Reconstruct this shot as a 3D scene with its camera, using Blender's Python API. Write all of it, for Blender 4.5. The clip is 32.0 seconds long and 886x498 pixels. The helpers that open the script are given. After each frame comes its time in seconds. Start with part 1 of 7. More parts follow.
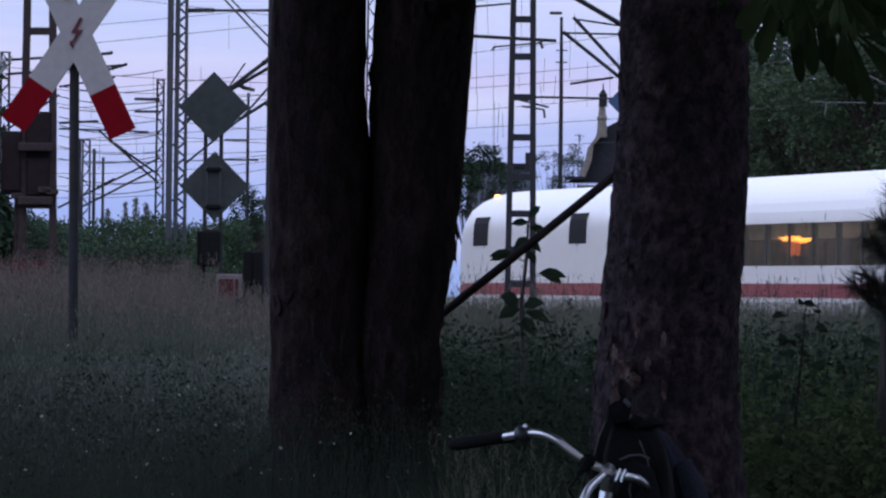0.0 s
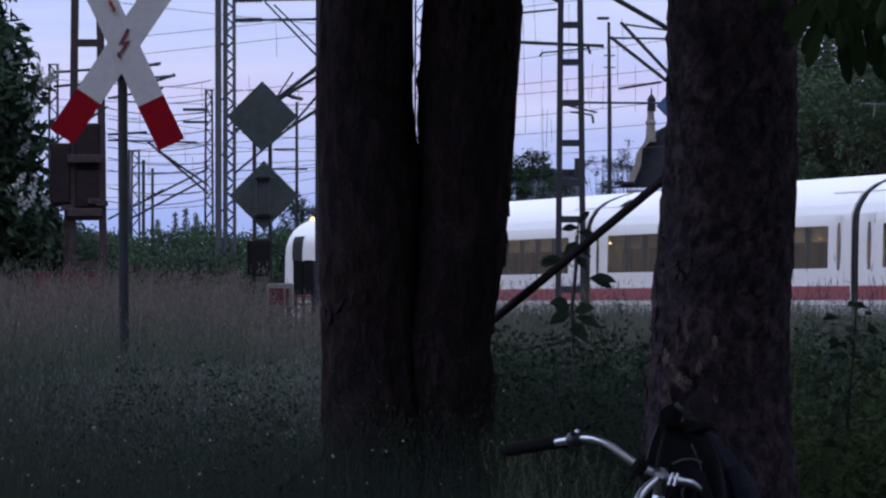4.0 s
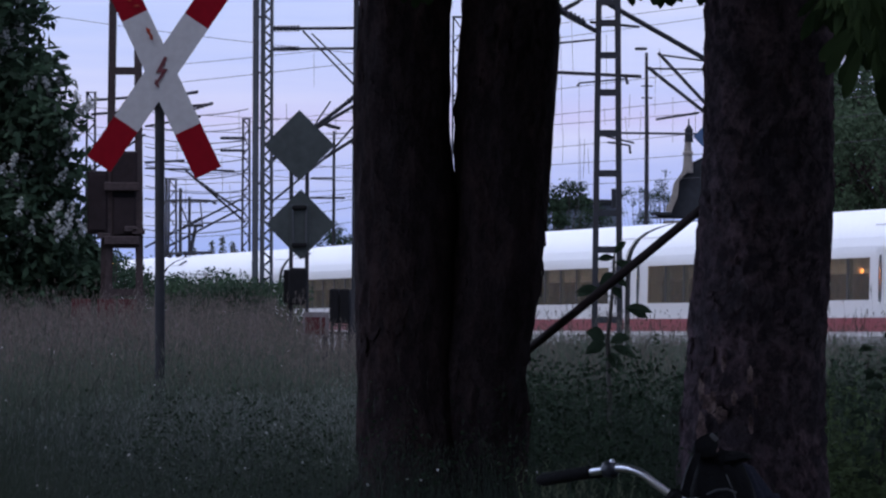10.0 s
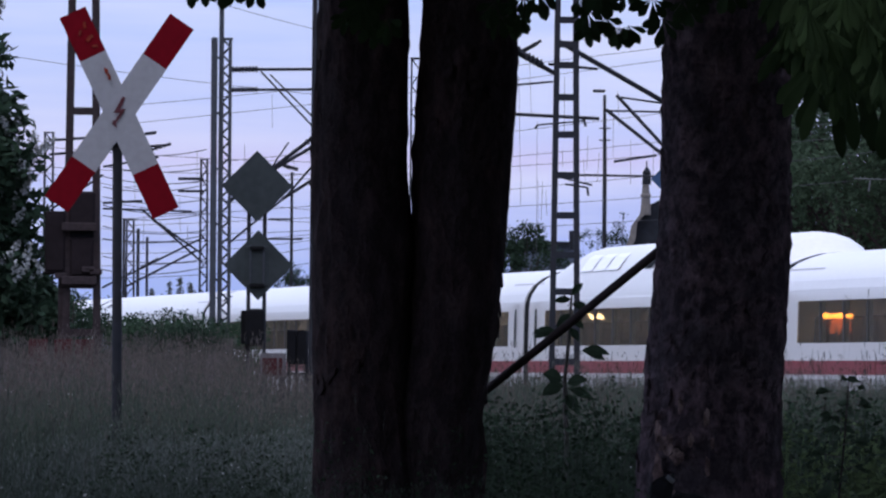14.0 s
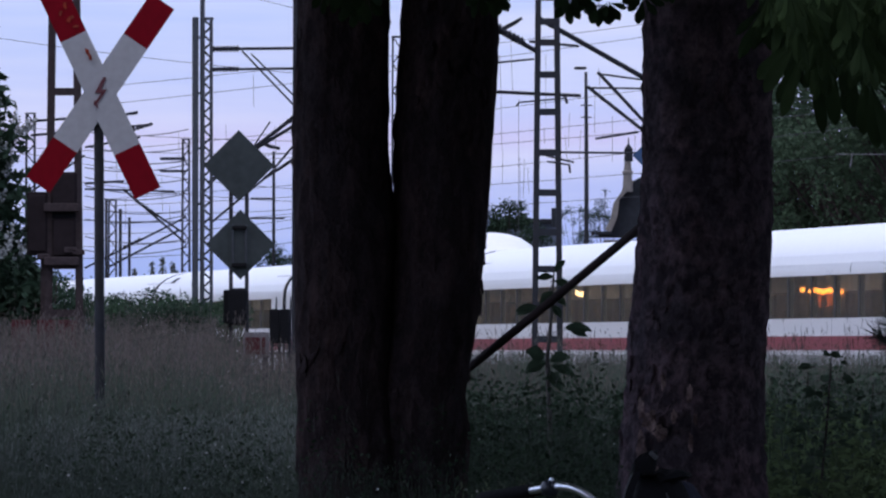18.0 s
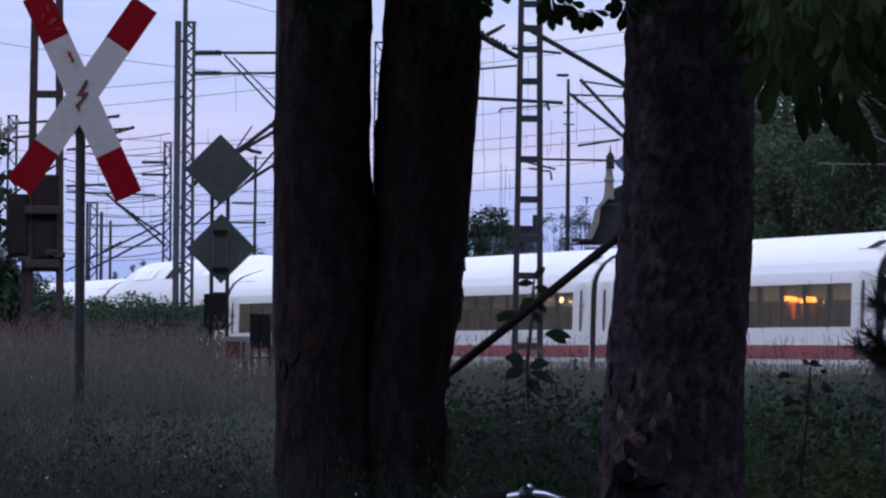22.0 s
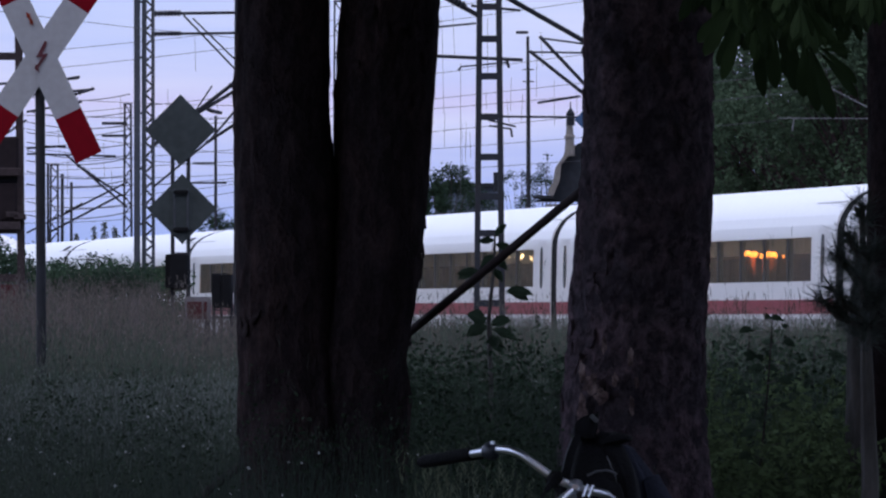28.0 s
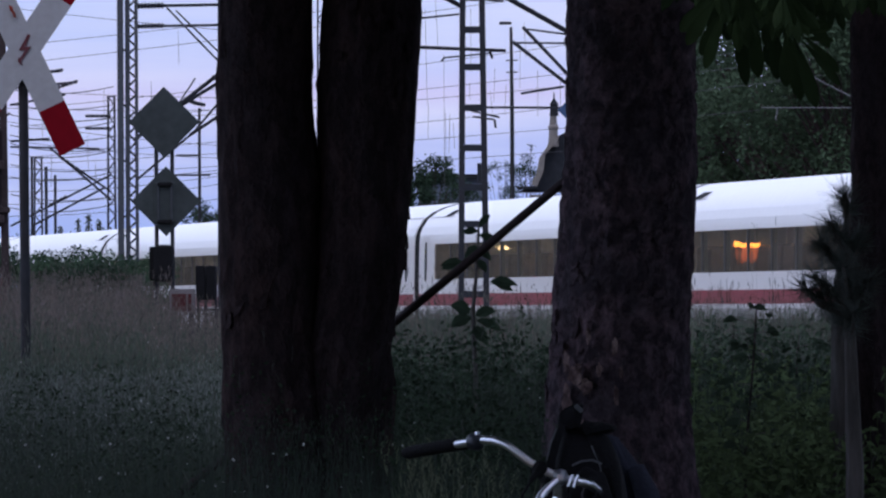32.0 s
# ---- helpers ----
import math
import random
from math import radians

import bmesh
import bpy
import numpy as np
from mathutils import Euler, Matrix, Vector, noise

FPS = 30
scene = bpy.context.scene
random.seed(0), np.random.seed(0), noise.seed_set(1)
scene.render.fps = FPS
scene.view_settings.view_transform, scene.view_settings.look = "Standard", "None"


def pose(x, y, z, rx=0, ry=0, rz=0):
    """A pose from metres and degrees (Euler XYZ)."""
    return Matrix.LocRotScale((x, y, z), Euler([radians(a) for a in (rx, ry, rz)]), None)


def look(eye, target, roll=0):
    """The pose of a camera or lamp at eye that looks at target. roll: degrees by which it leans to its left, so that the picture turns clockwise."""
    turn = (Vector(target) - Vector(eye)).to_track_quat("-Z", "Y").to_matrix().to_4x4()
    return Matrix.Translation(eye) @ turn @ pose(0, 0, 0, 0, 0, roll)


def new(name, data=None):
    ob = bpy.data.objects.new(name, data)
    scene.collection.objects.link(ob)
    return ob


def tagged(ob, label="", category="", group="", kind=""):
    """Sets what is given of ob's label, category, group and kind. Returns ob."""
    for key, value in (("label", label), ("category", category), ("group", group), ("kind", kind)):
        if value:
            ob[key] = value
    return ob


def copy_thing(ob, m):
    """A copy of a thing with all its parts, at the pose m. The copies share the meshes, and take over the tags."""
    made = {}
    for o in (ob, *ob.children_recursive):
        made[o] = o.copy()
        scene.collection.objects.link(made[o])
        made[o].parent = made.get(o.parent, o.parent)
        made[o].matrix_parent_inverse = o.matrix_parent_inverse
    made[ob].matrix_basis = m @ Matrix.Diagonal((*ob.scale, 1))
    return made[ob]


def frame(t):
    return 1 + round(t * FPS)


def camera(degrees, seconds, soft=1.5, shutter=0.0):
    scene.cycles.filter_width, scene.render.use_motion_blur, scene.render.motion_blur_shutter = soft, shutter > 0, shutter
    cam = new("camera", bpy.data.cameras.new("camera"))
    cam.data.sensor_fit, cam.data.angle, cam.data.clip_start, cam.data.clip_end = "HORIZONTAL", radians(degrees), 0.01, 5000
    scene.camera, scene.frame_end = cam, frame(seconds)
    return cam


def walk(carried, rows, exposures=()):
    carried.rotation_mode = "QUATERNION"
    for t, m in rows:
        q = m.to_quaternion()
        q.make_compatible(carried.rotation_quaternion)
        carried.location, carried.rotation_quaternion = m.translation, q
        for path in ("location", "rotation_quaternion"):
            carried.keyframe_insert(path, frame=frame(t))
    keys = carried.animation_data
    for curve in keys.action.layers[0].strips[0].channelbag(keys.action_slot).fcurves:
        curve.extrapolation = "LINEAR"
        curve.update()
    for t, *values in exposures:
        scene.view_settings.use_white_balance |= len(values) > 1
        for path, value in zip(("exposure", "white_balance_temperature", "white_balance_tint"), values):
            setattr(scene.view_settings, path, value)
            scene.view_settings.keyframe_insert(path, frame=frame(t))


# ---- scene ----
cam = camera(7.4765, 32.0, soft=2.3)
# seconds, eye x, eye z, upward tilt, turn to the left, lean to the right
PATH = [
    (0.0, -0.0030, 1.3040, 0.3853, -0.7683, -0.649),
    (0.5, -0.0028, 1.3039, 0.4055, -0.7424, -0.523),
    (1.0, -0.0027, 1.3038, 0.4108, -0.7507, -0.226),
    (1.5, -0.0025, 1.3037, 0.4481, -0.6904, -0.156),
    (2.0, -0.0024, 1.3036, 0.5203, -0.6157, -0.091),
    (2.5, -0.0022, 1.3035, 0.5172, -0.5800, -0.158),
    (3.0, -0.0021, 1.3033, 0.4981, -0.5310, -0.142),
    (3.5, -0.0019, 1.3032, 0.4656, -0.4389, -0.006),
    (5.5, -0.0013, 1.3028, 0.4250, -0.1810, 0.096),
    (6.0, -0.0011, 1.3027, 0.4539, -0.1454, 0.094),
    (6.5, -0.0010, 1.3026, 0.4657, -0.1343, -0.014),
    (7.0, -0.0008, 1.3025, 0.4791, -0.1147, 0.011),
    (7.5, -0.0007, 1.3024, 0.5022, -0.1078, -0.007),
    (8.0, -0.0005, 1.3023, 0.5641, -0.0550, 0.100),
    (8.5, -0.0003, 1.3021, 0.6436, 0.0018, 0.112),
    (9.0, -0.0002, 1.3020, 0.6923, 0.0004, -0.004),
    (9.5, -0.0000, 1.3019, 0.7102, -0.0044, -0.114),
    (10.0, 0.0001, 1.3018, 0.6925, -0.0317, -0.223),
    (10.5, 0.0003, 1.3017, 0.7519, -0.0768, -0.253),
    (11.0, 0.0004, 1.3016, 0.8404, -0.1338, -0.292),
    (11.5, 0.0006, 1.3015, 0.8809, -0.1359, -0.357),
    (12.0, 0.0007, 1.3014, 0.9103, -0.1674, -0.424),
    (12.5, 0.0009, 1.3013, 0.9666, -0.2190, -0.452),
    (13.0, 0.0011, 1.3012, 1.0229, -0.3097, -0.374),
    (13.5, 0.0012, 1.3010, 1.0569, -0.3863, -0.460),
    (15.5, 0.0018, 1.3006, 0.9663, -0.4224, -0.213),
    (16.0, 0.0020, 1.3005, 0.9525, -0.4148, -0.203),
    (16.5, 0.0022, 1.3004, 0.9294, -0.4206, -0.108),
    (17.0, 0.0023, 1.3003, 0.9264, -0.4777, -0.014),
    (17.5, 0.0025, 1.3002, 0.9048, -0.4842, -0.005),
    (18.0, 0.0026, 1.3001, 0.8613, -0.5348, -0.030),
    (18.5, 0.0028, 1.3000, 0.7720, -0.5627, -0.320),
    (19.0, 0.0029, 1.2998, 0.7118, -0.6031, -0.537),
    (19.5, 0.0031, 1.2997, 0.7019, -0.6179, -0.506),
    (20.0, 0.0033, 1.2996, 0.7128, -0.6386, -0.568),
    (20.5, 0.0034, 1.2995, 0.7518, -0.6760, -0.510),
    (21.0, 0.0036, 1.2994, 0.8248, -0.6493, -0.392),
    (21.5, 0.0037, 1.2993, 0.8841, -0.6722, -0.495),
    (22.0, 0.0039, 1.2992, 0.9127, -0.7035, -0.523),
    (22.5, 0.0040, 1.2991, 0.9486, -0.7492, -0.583),
    (23.0, 0.0042, 1.2990, 1.0049, -0.7992, -0.615),
    (23.5, 0.0043, 1.2989, 1.0522, -0.8698, -0.501),
    (24.0, 0.0045, 1.2988, 1.0919, -0.8831, -0.429),
    (24.5, 0.0047, 1.2986, 1.0421, -0.8601, -0.393),
    (25.0, 0.0048, 1.2985, 0.9673, -0.8520, -0.248),
    (25.5, 0.0050, 1.2984, 0.8809, -0.8551, -0.067),
    (27.5, 0.0056, 1.2980, 0.6557, -1.0065, 0.015),
    (28.0, 0.0058, 1.2979, 0.5608, -1.0228, 0.035),
    (28.5, 0.0059, 1.2978, 0.4894, -1.0299, 0.054),
    (29.0, 0.0061, 1.2977, 0.4809, -1.0296, 0.009),
    (29.5, 0.0062, 1.2975, 0.4870, -1.0729, -0.032),
    (30.0, 0.0064, 1.2974, 0.5346, -1.1076, 0.176),
    (30.5, 0.0065, 1.2973, 0.5862, -1.1474, 0.296),
    (31.0, 0.0067, 1.2972, 0.5817, -1.1573, 0.427),
    (31.5, 0.0068, 1.2971, 0.5447, -1.1605, 0.379),
    (32.0, 0.0070, 1.2970, 0.4852, -1.1535, 0.306),
]
walk(cam, [(t, pose(x, 0, z, 90 + tilt, lean, turn)) for t, x, z, tilt, turn, lean in PATH], [(0.0, 0.0), (32.0, 0.0)])

# ---------- light ----------
world = bpy.data.worlds.new("dusk")
scene.world = world
world.use_nodes = True
wn, wl = world.node_tree.nodes, world.node_tree.links
wn.clear()
w_out = wn.new("ShaderNodeOutputWorld")
w_bg = wn.new("ShaderNodeBackground")
w_sky = wn.new("ShaderNodeTexSky")
w_sky.sky_type = "NISHITA"
w_sky.sun_disc = False
w_sky.sun_elevation = radians(3.0)
w_sky.sun_rotation = radians(200)
w_co = wn.new("ShaderNodeTexCoord")
w_sep = wn.new("ShaderNodeSeparateXYZ")
wl.new(w_co.outputs["Generated"], w_sep.inputs[0])
# evening colour from the horizon upwards
w_ramp = wn.new("ShaderNodeValToRGB")
w_map = wn.new("ShaderNodeMapRange")
w_map.inputs["From Min"].default_value = 0.0
w_map.inputs["From Max"].default_value = 1.0
wl.new(w_sep.outputs["Z"], w_map.inputs["Value"])
wl.new(w_map.outputs[0], w_ramp.inputs[0])
cr = w_ramp.color_ramp
cr.elements[0].position, cr.elements[0].color = 0.0, (0.29, 0.42, 0.87, 1)
cr.elements[1].position, cr.elements[1].color = 1.0, (1.20, 1.25, 1.75, 1)
for p, c in ((0.016, (0.33, 0.45, 0.90)), (0.024, (0.385, 0.485, 0.92)), (0.028, (0.43, 0.52, 0.94)), (0.0315, (0.53, 0.54, 0.92)), (0.036, (0.45, 0.55, 0.97)), (0.055, (0.41, 0.545, 0.99)), (0.25, (0.8, 0.98, 1.45))):
    e = cr.elements.new(p)
    e.color = (*c, 1)
# thin streaks of cloud, pink low down
w_mapping = wn.new("ShaderNodeMapping")
w_mapping.inputs["Scale"].default_value = (7.0, 7.0, 78.0)
w_mapping.inputs["Location"].default_value = (0.35, 0.0, 0.6)
wl.new(w_co.outputs["Generated"], w_mapping.inputs[0])
w_noise = wn.new("ShaderNodeTexNoise")
w_noise.inputs["Scale"].default_value = 1.5
w_noise.inputs["Detail"].default_value = 5
wl.new(w_mapping.outputs[0], w_noise.inputs["Vector"])
w_cl = wn.new("ShaderNodeMapRange")
w_cl.inputs["From Min"].default_value = 0.47
w_cl.inputs["From Max"].default_value = 0.70
w_cl.inputs["To Max"].default_value = 0.55
wl.new(w_noise.outputs["Fac"], w_cl.inputs["Value"])
w_mix = wn.new("ShaderNodeMixRGB")
w_mix.inputs[2].default_value = (0.68, 0.72, 1.0, 1)
wl.new(w_cl.outputs[0], w_mix.inputs[0])
wl.new(w_ramp.outputs[0], w_mix.inputs[1])
w_scale = wn.new("ShaderNodeMixRGB")
w_scale.blend_type = "ADD"
w_scale.inputs[0].default_value = 0.03
wl.new(w_mix.outputs[0], w_scale.inputs[1])
wl.new(w_sky.outputs[0], w_scale.inputs[2])
wl.new(w_scale.outputs[0], w_bg.inputs[0])
w_bg.inputs[1].default_value = 1.0
wl.new(w_bg.outputs[0], w_out.inputs[0])

# the afterglow behind the camera, wide and soft
sun = new("afterglow", bpy.data.lights.new("afterglow", "SUN"))
sun.data.energy = 1.25
sun.data.angle = radians(50)
sun.data.color = (0.95, 0.96, 1.0)
sun.matrix_basis = look((-34, -50, 100), (0, 0, 0))


# ---------- materials ----------
def surface(name, colour, rough=0.7, metal=0.0, fine=40.0, coarse=3.0, vary=0.35, tint=None, bump=0.2, stretch=(1, 1, 1), spread=0.0, spec=0.5, through_light=0.0):
    """A worn painted, stony or leafy surface: coarse stains, fine grain and relief."""
    m = bpy.data.materials.new(name)
    m.use_nodes = True
    n, l = m.node_tree.nodes, m.node_tree.links
    b = n["Principled BSDF"]
    b.inputs["Roughness"].default_value = rough
    b.inputs["Metallic"].default_value = metal
    b.inputs["Specular IOR Level"].default_value = spec
    co = n.new("ShaderNodeTexCoord")
    mp = n.new("ShaderNodeMapping")
    mp.inputs["Scale"].default_value = stretch
    l.new(co.outputs["Object"], mp.inputs[0])
    big = n.new("ShaderNodeTexNoise")
    big.inputs["Scale"].default_value = coarse
    big.inputs["Detail"].default_value = 6
    l.new(mp.outputs[0], big.inputs["Vector"])
    small = n.new("ShaderNodeTexNoise")
    small.inputs["Scale"].default_value = fine
    small.inputs["Detail"].default_value = 4
    l.new(mp.outputs[0], small.inputs["Vector"])
    tint = tint or tuple(c * 0.45 for c in colour)
    fac = n.new("ShaderNodeMapRange")
    fac.inputs["From Min"].default_value = 0.35
    fac.inputs["From Max"].default_value = 0.75
    fac.inputs["To Max"].default_value = vary * 2
    l.new(big.outputs["Fac"], fac.inputs["Value"])
    mix = n.new("ShaderNodeMixRGB")
    mix.inputs[1].default_value = (*colour, 1)
    mix.inputs[2].default_value = (*tint, 1)
    l.new(fac.outputs[0], mix.inputs[0])
    val = n.new("ShaderNodeMapRange")
    val.inputs["From Min"].default_value = 0.3
    val.inputs["From Max"].default_value = 0.7
    val.inputs["To Min"].default_value = 1 - vary * 0.6
    val.inputs["To Max"].default_value = 1 + vary * 0.6
    l.new(small.outputs["Fac"], val.inputs["Value"])
    last = val.outputs[0]
    if spread:
        geo = n.new("ShaderNodeNewGeometry")
        rnd = n.new("ShaderNodeMapRange")
        rnd.inputs["To Min"].default_value = 1 - spread
        rnd.inputs["To Max"].default_value = 1 + spread
        l.new(geo.outputs["Random Per Island"], rnd.inputs["Value"])
        mul = n.new("ShaderNodeMath")
        mul.operation = "MULTIPLY"
        l.new(last, mul.inputs[0])
        l.new(rnd.outputs[0], mul.inputs[1])
        last = mul.outputs[0]
    out = n.new("ShaderNodeVectorMath")
    out.operation = "SCALE"
    l.new(mix.outputs[0], out.inputs[0])
    l.new(last, out.inputs["Scale"])
    l.new(out.outputs[0], b.inputs["Base Color"])
    if bump:
        bp = n.new("ShaderNodeBump")
        bp.inputs["Strength"].default_value = bump
        bp.inputs["Distance"].default_value = 0.02
        l.new(small.outputs["Fac"], bp.inputs["Height"])
        l.new(bp.outputs[0], b.inputs["Normal"])
    if through_light:
        tr = n.new("ShaderNodeBsdfTranslucent")
        l.new(out.outputs[0], tr.inputs[0])
        ms = n.new("ShaderNodeMixShader")
        ms.inputs[0].default_value = through_light
        l.new(b.outputs[0], ms.inputs[1])
        l.new(tr.outputs[0], ms.inputs[2])
        l.new(ms.outputs[0], n["Material Output"].inputs["Surface"])
    return m


def bark(name, plate, weathered, crack, upright=0.45):
    """Rough bark: upright ridges, flaked patches, fine grain."""
    m = bpy.data.materials.new(name)
    m.use_nodes = True
    n, l = m.node_tree.nodes, m.node_tree.links
    b = n["Principled BSDF"]
    b.inputs["Roughness"].default_value = 0.95
    b.inputs["Specular IOR Level"].default_value = 0.1
    co = n.new("ShaderNodeTexCoord")

    def layer(scale, detail, stretch, lo, hi):
        mp = n.new("ShaderNodeMapping")
        mp.inputs["Scale"].default_value = (1, 1, stretch)
        l.new(co.outputs["Object"], mp.inputs[0])
        t = n.new("ShaderNodeTexNoise")
        t.inputs["Scale"].default_value = scale
        t.inputs["Detail"].default_value = detail
        t.inputs["Roughness"].default_value = 0.65
        l.new(mp.outputs[0], t.inputs["Vector"])
        r = n.new("ShaderNodeMapRange")
        r.inputs["From Min"].default_value = lo
        r.inputs["From Max"].default_value = hi
        l.new(t.outputs["Fac"], r.inputs["Value"])
        return r.outputs[0]

    patches, ridges, grain = layer(6, 6, upright + 0.05, 0.42, 0.60), layer(26, 7, upright, 0.40, 0.60), layer(120, 4, 0.6, 0.3, 0.7)
    mix = n.new("ShaderNodeMixRGB")
    mix.inputs[1].default_value = (*plate, 1)
    mix.inputs[2].default_value = (*weathered, 1)
    l.new(patches, mix.inputs[0])
    fin = n.new("ShaderNodeMixRGB")
    fin.inputs[1].default_value = (*crack, 1)
    l.new(ridges, fin.inputs[0])
    l.new(mix.outputs[0], fin.inputs[2])
    val = n.new("ShaderNodeMapRange")
    val.inputs["To Min"].default_value = 0.75
    val.inputs["To Max"].default_value = 1.25
    l.new(grain, val.inputs["Value"])
    sc = n.new("ShaderNodeVectorMath")
    sc.operation = "SCALE"
    l.new(fin.outputs[0], sc.inputs[0])
    l.new(val.outputs[0], sc.inputs["Scale"])
    l.new(sc.outputs[0], b.inputs["Base Color"])
    hgt = n.new("ShaderNodeMath")
    hgt.operation = "MULTIPLY_ADD"
    hgt.inputs[1].default_value = 0.3
    l.new(grain, hgt.inputs[0])
    l.new(ridges, hgt.inputs[2])
    bp = n.new("ShaderNodeBump")
    bp.inputs["Strength"].default_value = 0.9
    bp.inputs["Distance"].default_value = 0.014
    l.new(hgt.outputs[0], bp.inputs["Height"])
    l.new(bp.outputs[0], b.inputs["Normal"])
    return m


def glow(name, colour, strength):
    m = bpy.data.materials.new(name)
    m.use_nodes = True
    b = m.node_tree.nodes["Principled BSDF"]
    b.inputs["Base Color"].default_value = (*colour, 1)
    b.inputs["Emission Color"].default_value = (*colour, 1)
    b.inputs["Emission Strength"].default_value = strength
    return m


def tinted_glass(name, colour):
    """Coach glazing: a thin tinted pane that both shows the inside and mirrors the outside."""
    m = bpy.data.materials.new(name)
    m.use_nodes = True
    n, l = m.node_tree.nodes, m.node_tree.links
    n.remove(n["Principled BSDF"])
    tr = n.new("ShaderNodeBsdfTransparent")
    tr.inputs[0].default_value = (*colour, 1)
    gl = n.new("ShaderNodeBsdfGlossy")
    gl.inputs["Roughness"].default_value = 0.02
    # slightly wavy panes
    co = n.new("ShaderNodeTexCoord")
    wave = n.new("ShaderNodeTexNoise")
    wave.inputs["Scale"].default_value = 0.9
    wave.inputs["Detail"].default_value = 1.0
    l.new(co.outputs["Object"], wave.inputs["Vector"])
    bp = n.new("ShaderNodeBump")
    bp.inputs["Strength"].default_value = 1.0
    bp.inputs["Distance"].default_value = 0.003
    l.new(wave.outputs["Fac"], bp.inputs["Height"])
    l.new(bp.outputs[0], gl.inputs["Normal"])
    fr = n.new("ShaderNodeFresnel")
    fr.inputs["IOR"].default_value = 1.55
    ms = n.new("ShaderNodeMixShader")
    l.new(fr.outputs[0], ms.inputs[0])
    l.new(tr.outputs[0], ms.inputs[1])
    l.new(gl.outputs[0], ms.inputs[2])
    # a pale diffuse veil added so the panes look evenly lit
    veil = n.new("ShaderNodeBsdfDiffuse")
    veil.inputs[0].default_value = (0.36, 0.34, 0.33, 1)
    dm = n.new("ShaderNodeMixShader")
    dm.inputs[0].default_value = 0.13
    l.new(ms.outputs[0], dm.inputs[1])
    l.new(veil.outputs[0], dm.inputs[2])
    l.new(dm.outputs[0], n["Material Output"].inputs["Surface"])
    return m


WHITE = surface("coach_white", (0.66, 0.65, 0.67), 0.32, 0, 9, 0.5, 0.05, (0.55, 0.53, 0.54), 0.01)
STRIPE = surface("coach_red", (0.22, 0.042, 0.055), 0.4, 0, 12, 0.6, 0.10, (0.34, 0.05, 0.06), 0.01)
SKIRT = surface("coach_grey", (0.36, 0.35, 0.36), 0.6, 0, 6, 0.7, 0.2, None, 0.03)
RUBBER = surface("black_rubber", (0.009, 0.009, 0.010), 0.8, 0, 30, 3, 0.2, spec=0.12)
GLASS = tinted_glass("coach_glass", (0.56, 0.555, 0.54))
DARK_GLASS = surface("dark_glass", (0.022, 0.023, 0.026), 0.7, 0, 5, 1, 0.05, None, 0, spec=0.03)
# white colour stands in for bright sky mirrored in the skylights
SKY_WHITE_GLASS = surface("sky_white_glass", (0.84, 0.84, 0.85), 0.35, 0, 5, 1, 0.03, None, 0)
DOOR_GLASS = surface("door_glass", (0.15, 0.15, 0.16), 0.12, 0, 5, 1, 0.1, None, 0, spec=0.7)
SEAT = surface("seat_cloth", (0.30, 0.225, 0.165), 0.9, 0, 30, 3, 0.25)
CURTAIN = surface("curtain_cloth", (0.44, 0.37, 0.24), 0.9, 0, 30, 5, 0.2)
LINING = surface("coach_lining", (0.60, 0.52, 0.43), 0.8, 0, 12, 2, 0.1)
CEILING_LAMP = glow("coach_ceiling_lamp", (1.0, 0.90, 0.78), 5.0)
PILLAR = surface("window_post", (0.05, 0.045, 0.04), 0.7, 0, 20, 3, 0.2)
BARK_RED = bark("pine_bark", (0.180, 0.124, 0.142), (0.096, 0.077, 0.092), (0.048, 0.038, 0.047), 0.85)
BARK_DARK = bark("dark_bark", (0.066, 0.043, 0.044), (0.043, 0.033, 0.037), (0.027, 0.020, 0.022))
BARK_GREY = surface("grey_bark", (0.10, 0.09, 0.085), 0.95, 0, 40, 6, 0.5, None, 1.0, (1, 1, 0.25))
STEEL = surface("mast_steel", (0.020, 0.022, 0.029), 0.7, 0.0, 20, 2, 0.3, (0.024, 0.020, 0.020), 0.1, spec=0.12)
RUSTY = surface("rusty_steel", (0.036, 0.027, 0.030), 0.8, 0.0, 20, 2, 0.4, (0.03, 0.02, 0.02), 0.2, spec=0.12)
CABINET = surface("cabinet_paint", (0.016, 0.011, 0.013), 0.8, 0, 14, 3, 0.3, None, 0.1, spec=0.12)
FADED_RED = surface("faded_red", (0.058, 0.013, 0.017), 0.8, 0, 14, 3, 0.35, (0.05, 0.02, 0.02), 0.1, spec=0.12)
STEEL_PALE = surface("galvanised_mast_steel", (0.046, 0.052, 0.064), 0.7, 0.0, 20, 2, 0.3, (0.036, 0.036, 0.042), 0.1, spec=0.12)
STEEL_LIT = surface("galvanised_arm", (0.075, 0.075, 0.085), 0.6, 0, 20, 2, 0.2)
WIRE = surface("copper_wire", (0.06, 0.06, 0.07), 0.6, 0.2, 20, 2, 0.2)
SIGN_WHITE = surface("sign_white", (0.262, 0.262, 0.290), 0.6, 0, 25, 5, 0.12, (0.30, 0.30, 0.32), 0.05)
SIGN_RED = surface("sign_red", (0.135, 0.003, 0.009), 0.7, 0, 18, 5, 0.15, (0.12, 0.004, 0.008), 0.05, spec=0.04)
BOARD_PALE = surface("weathered_board_white", (0.115, 0.105, 0.115), 0.7, 0, 25, 5, 0.25, (0.12, 0.11, 0.11), 0.05, spec=0.15)
GLEAM_ORANGE = surface("orange_gleam", (0.22, 0.020, 0.008), 0.7, 0, 60, 20, 0.5, (0.12, 0.03, 0.02), 0.1, spec=0.15)
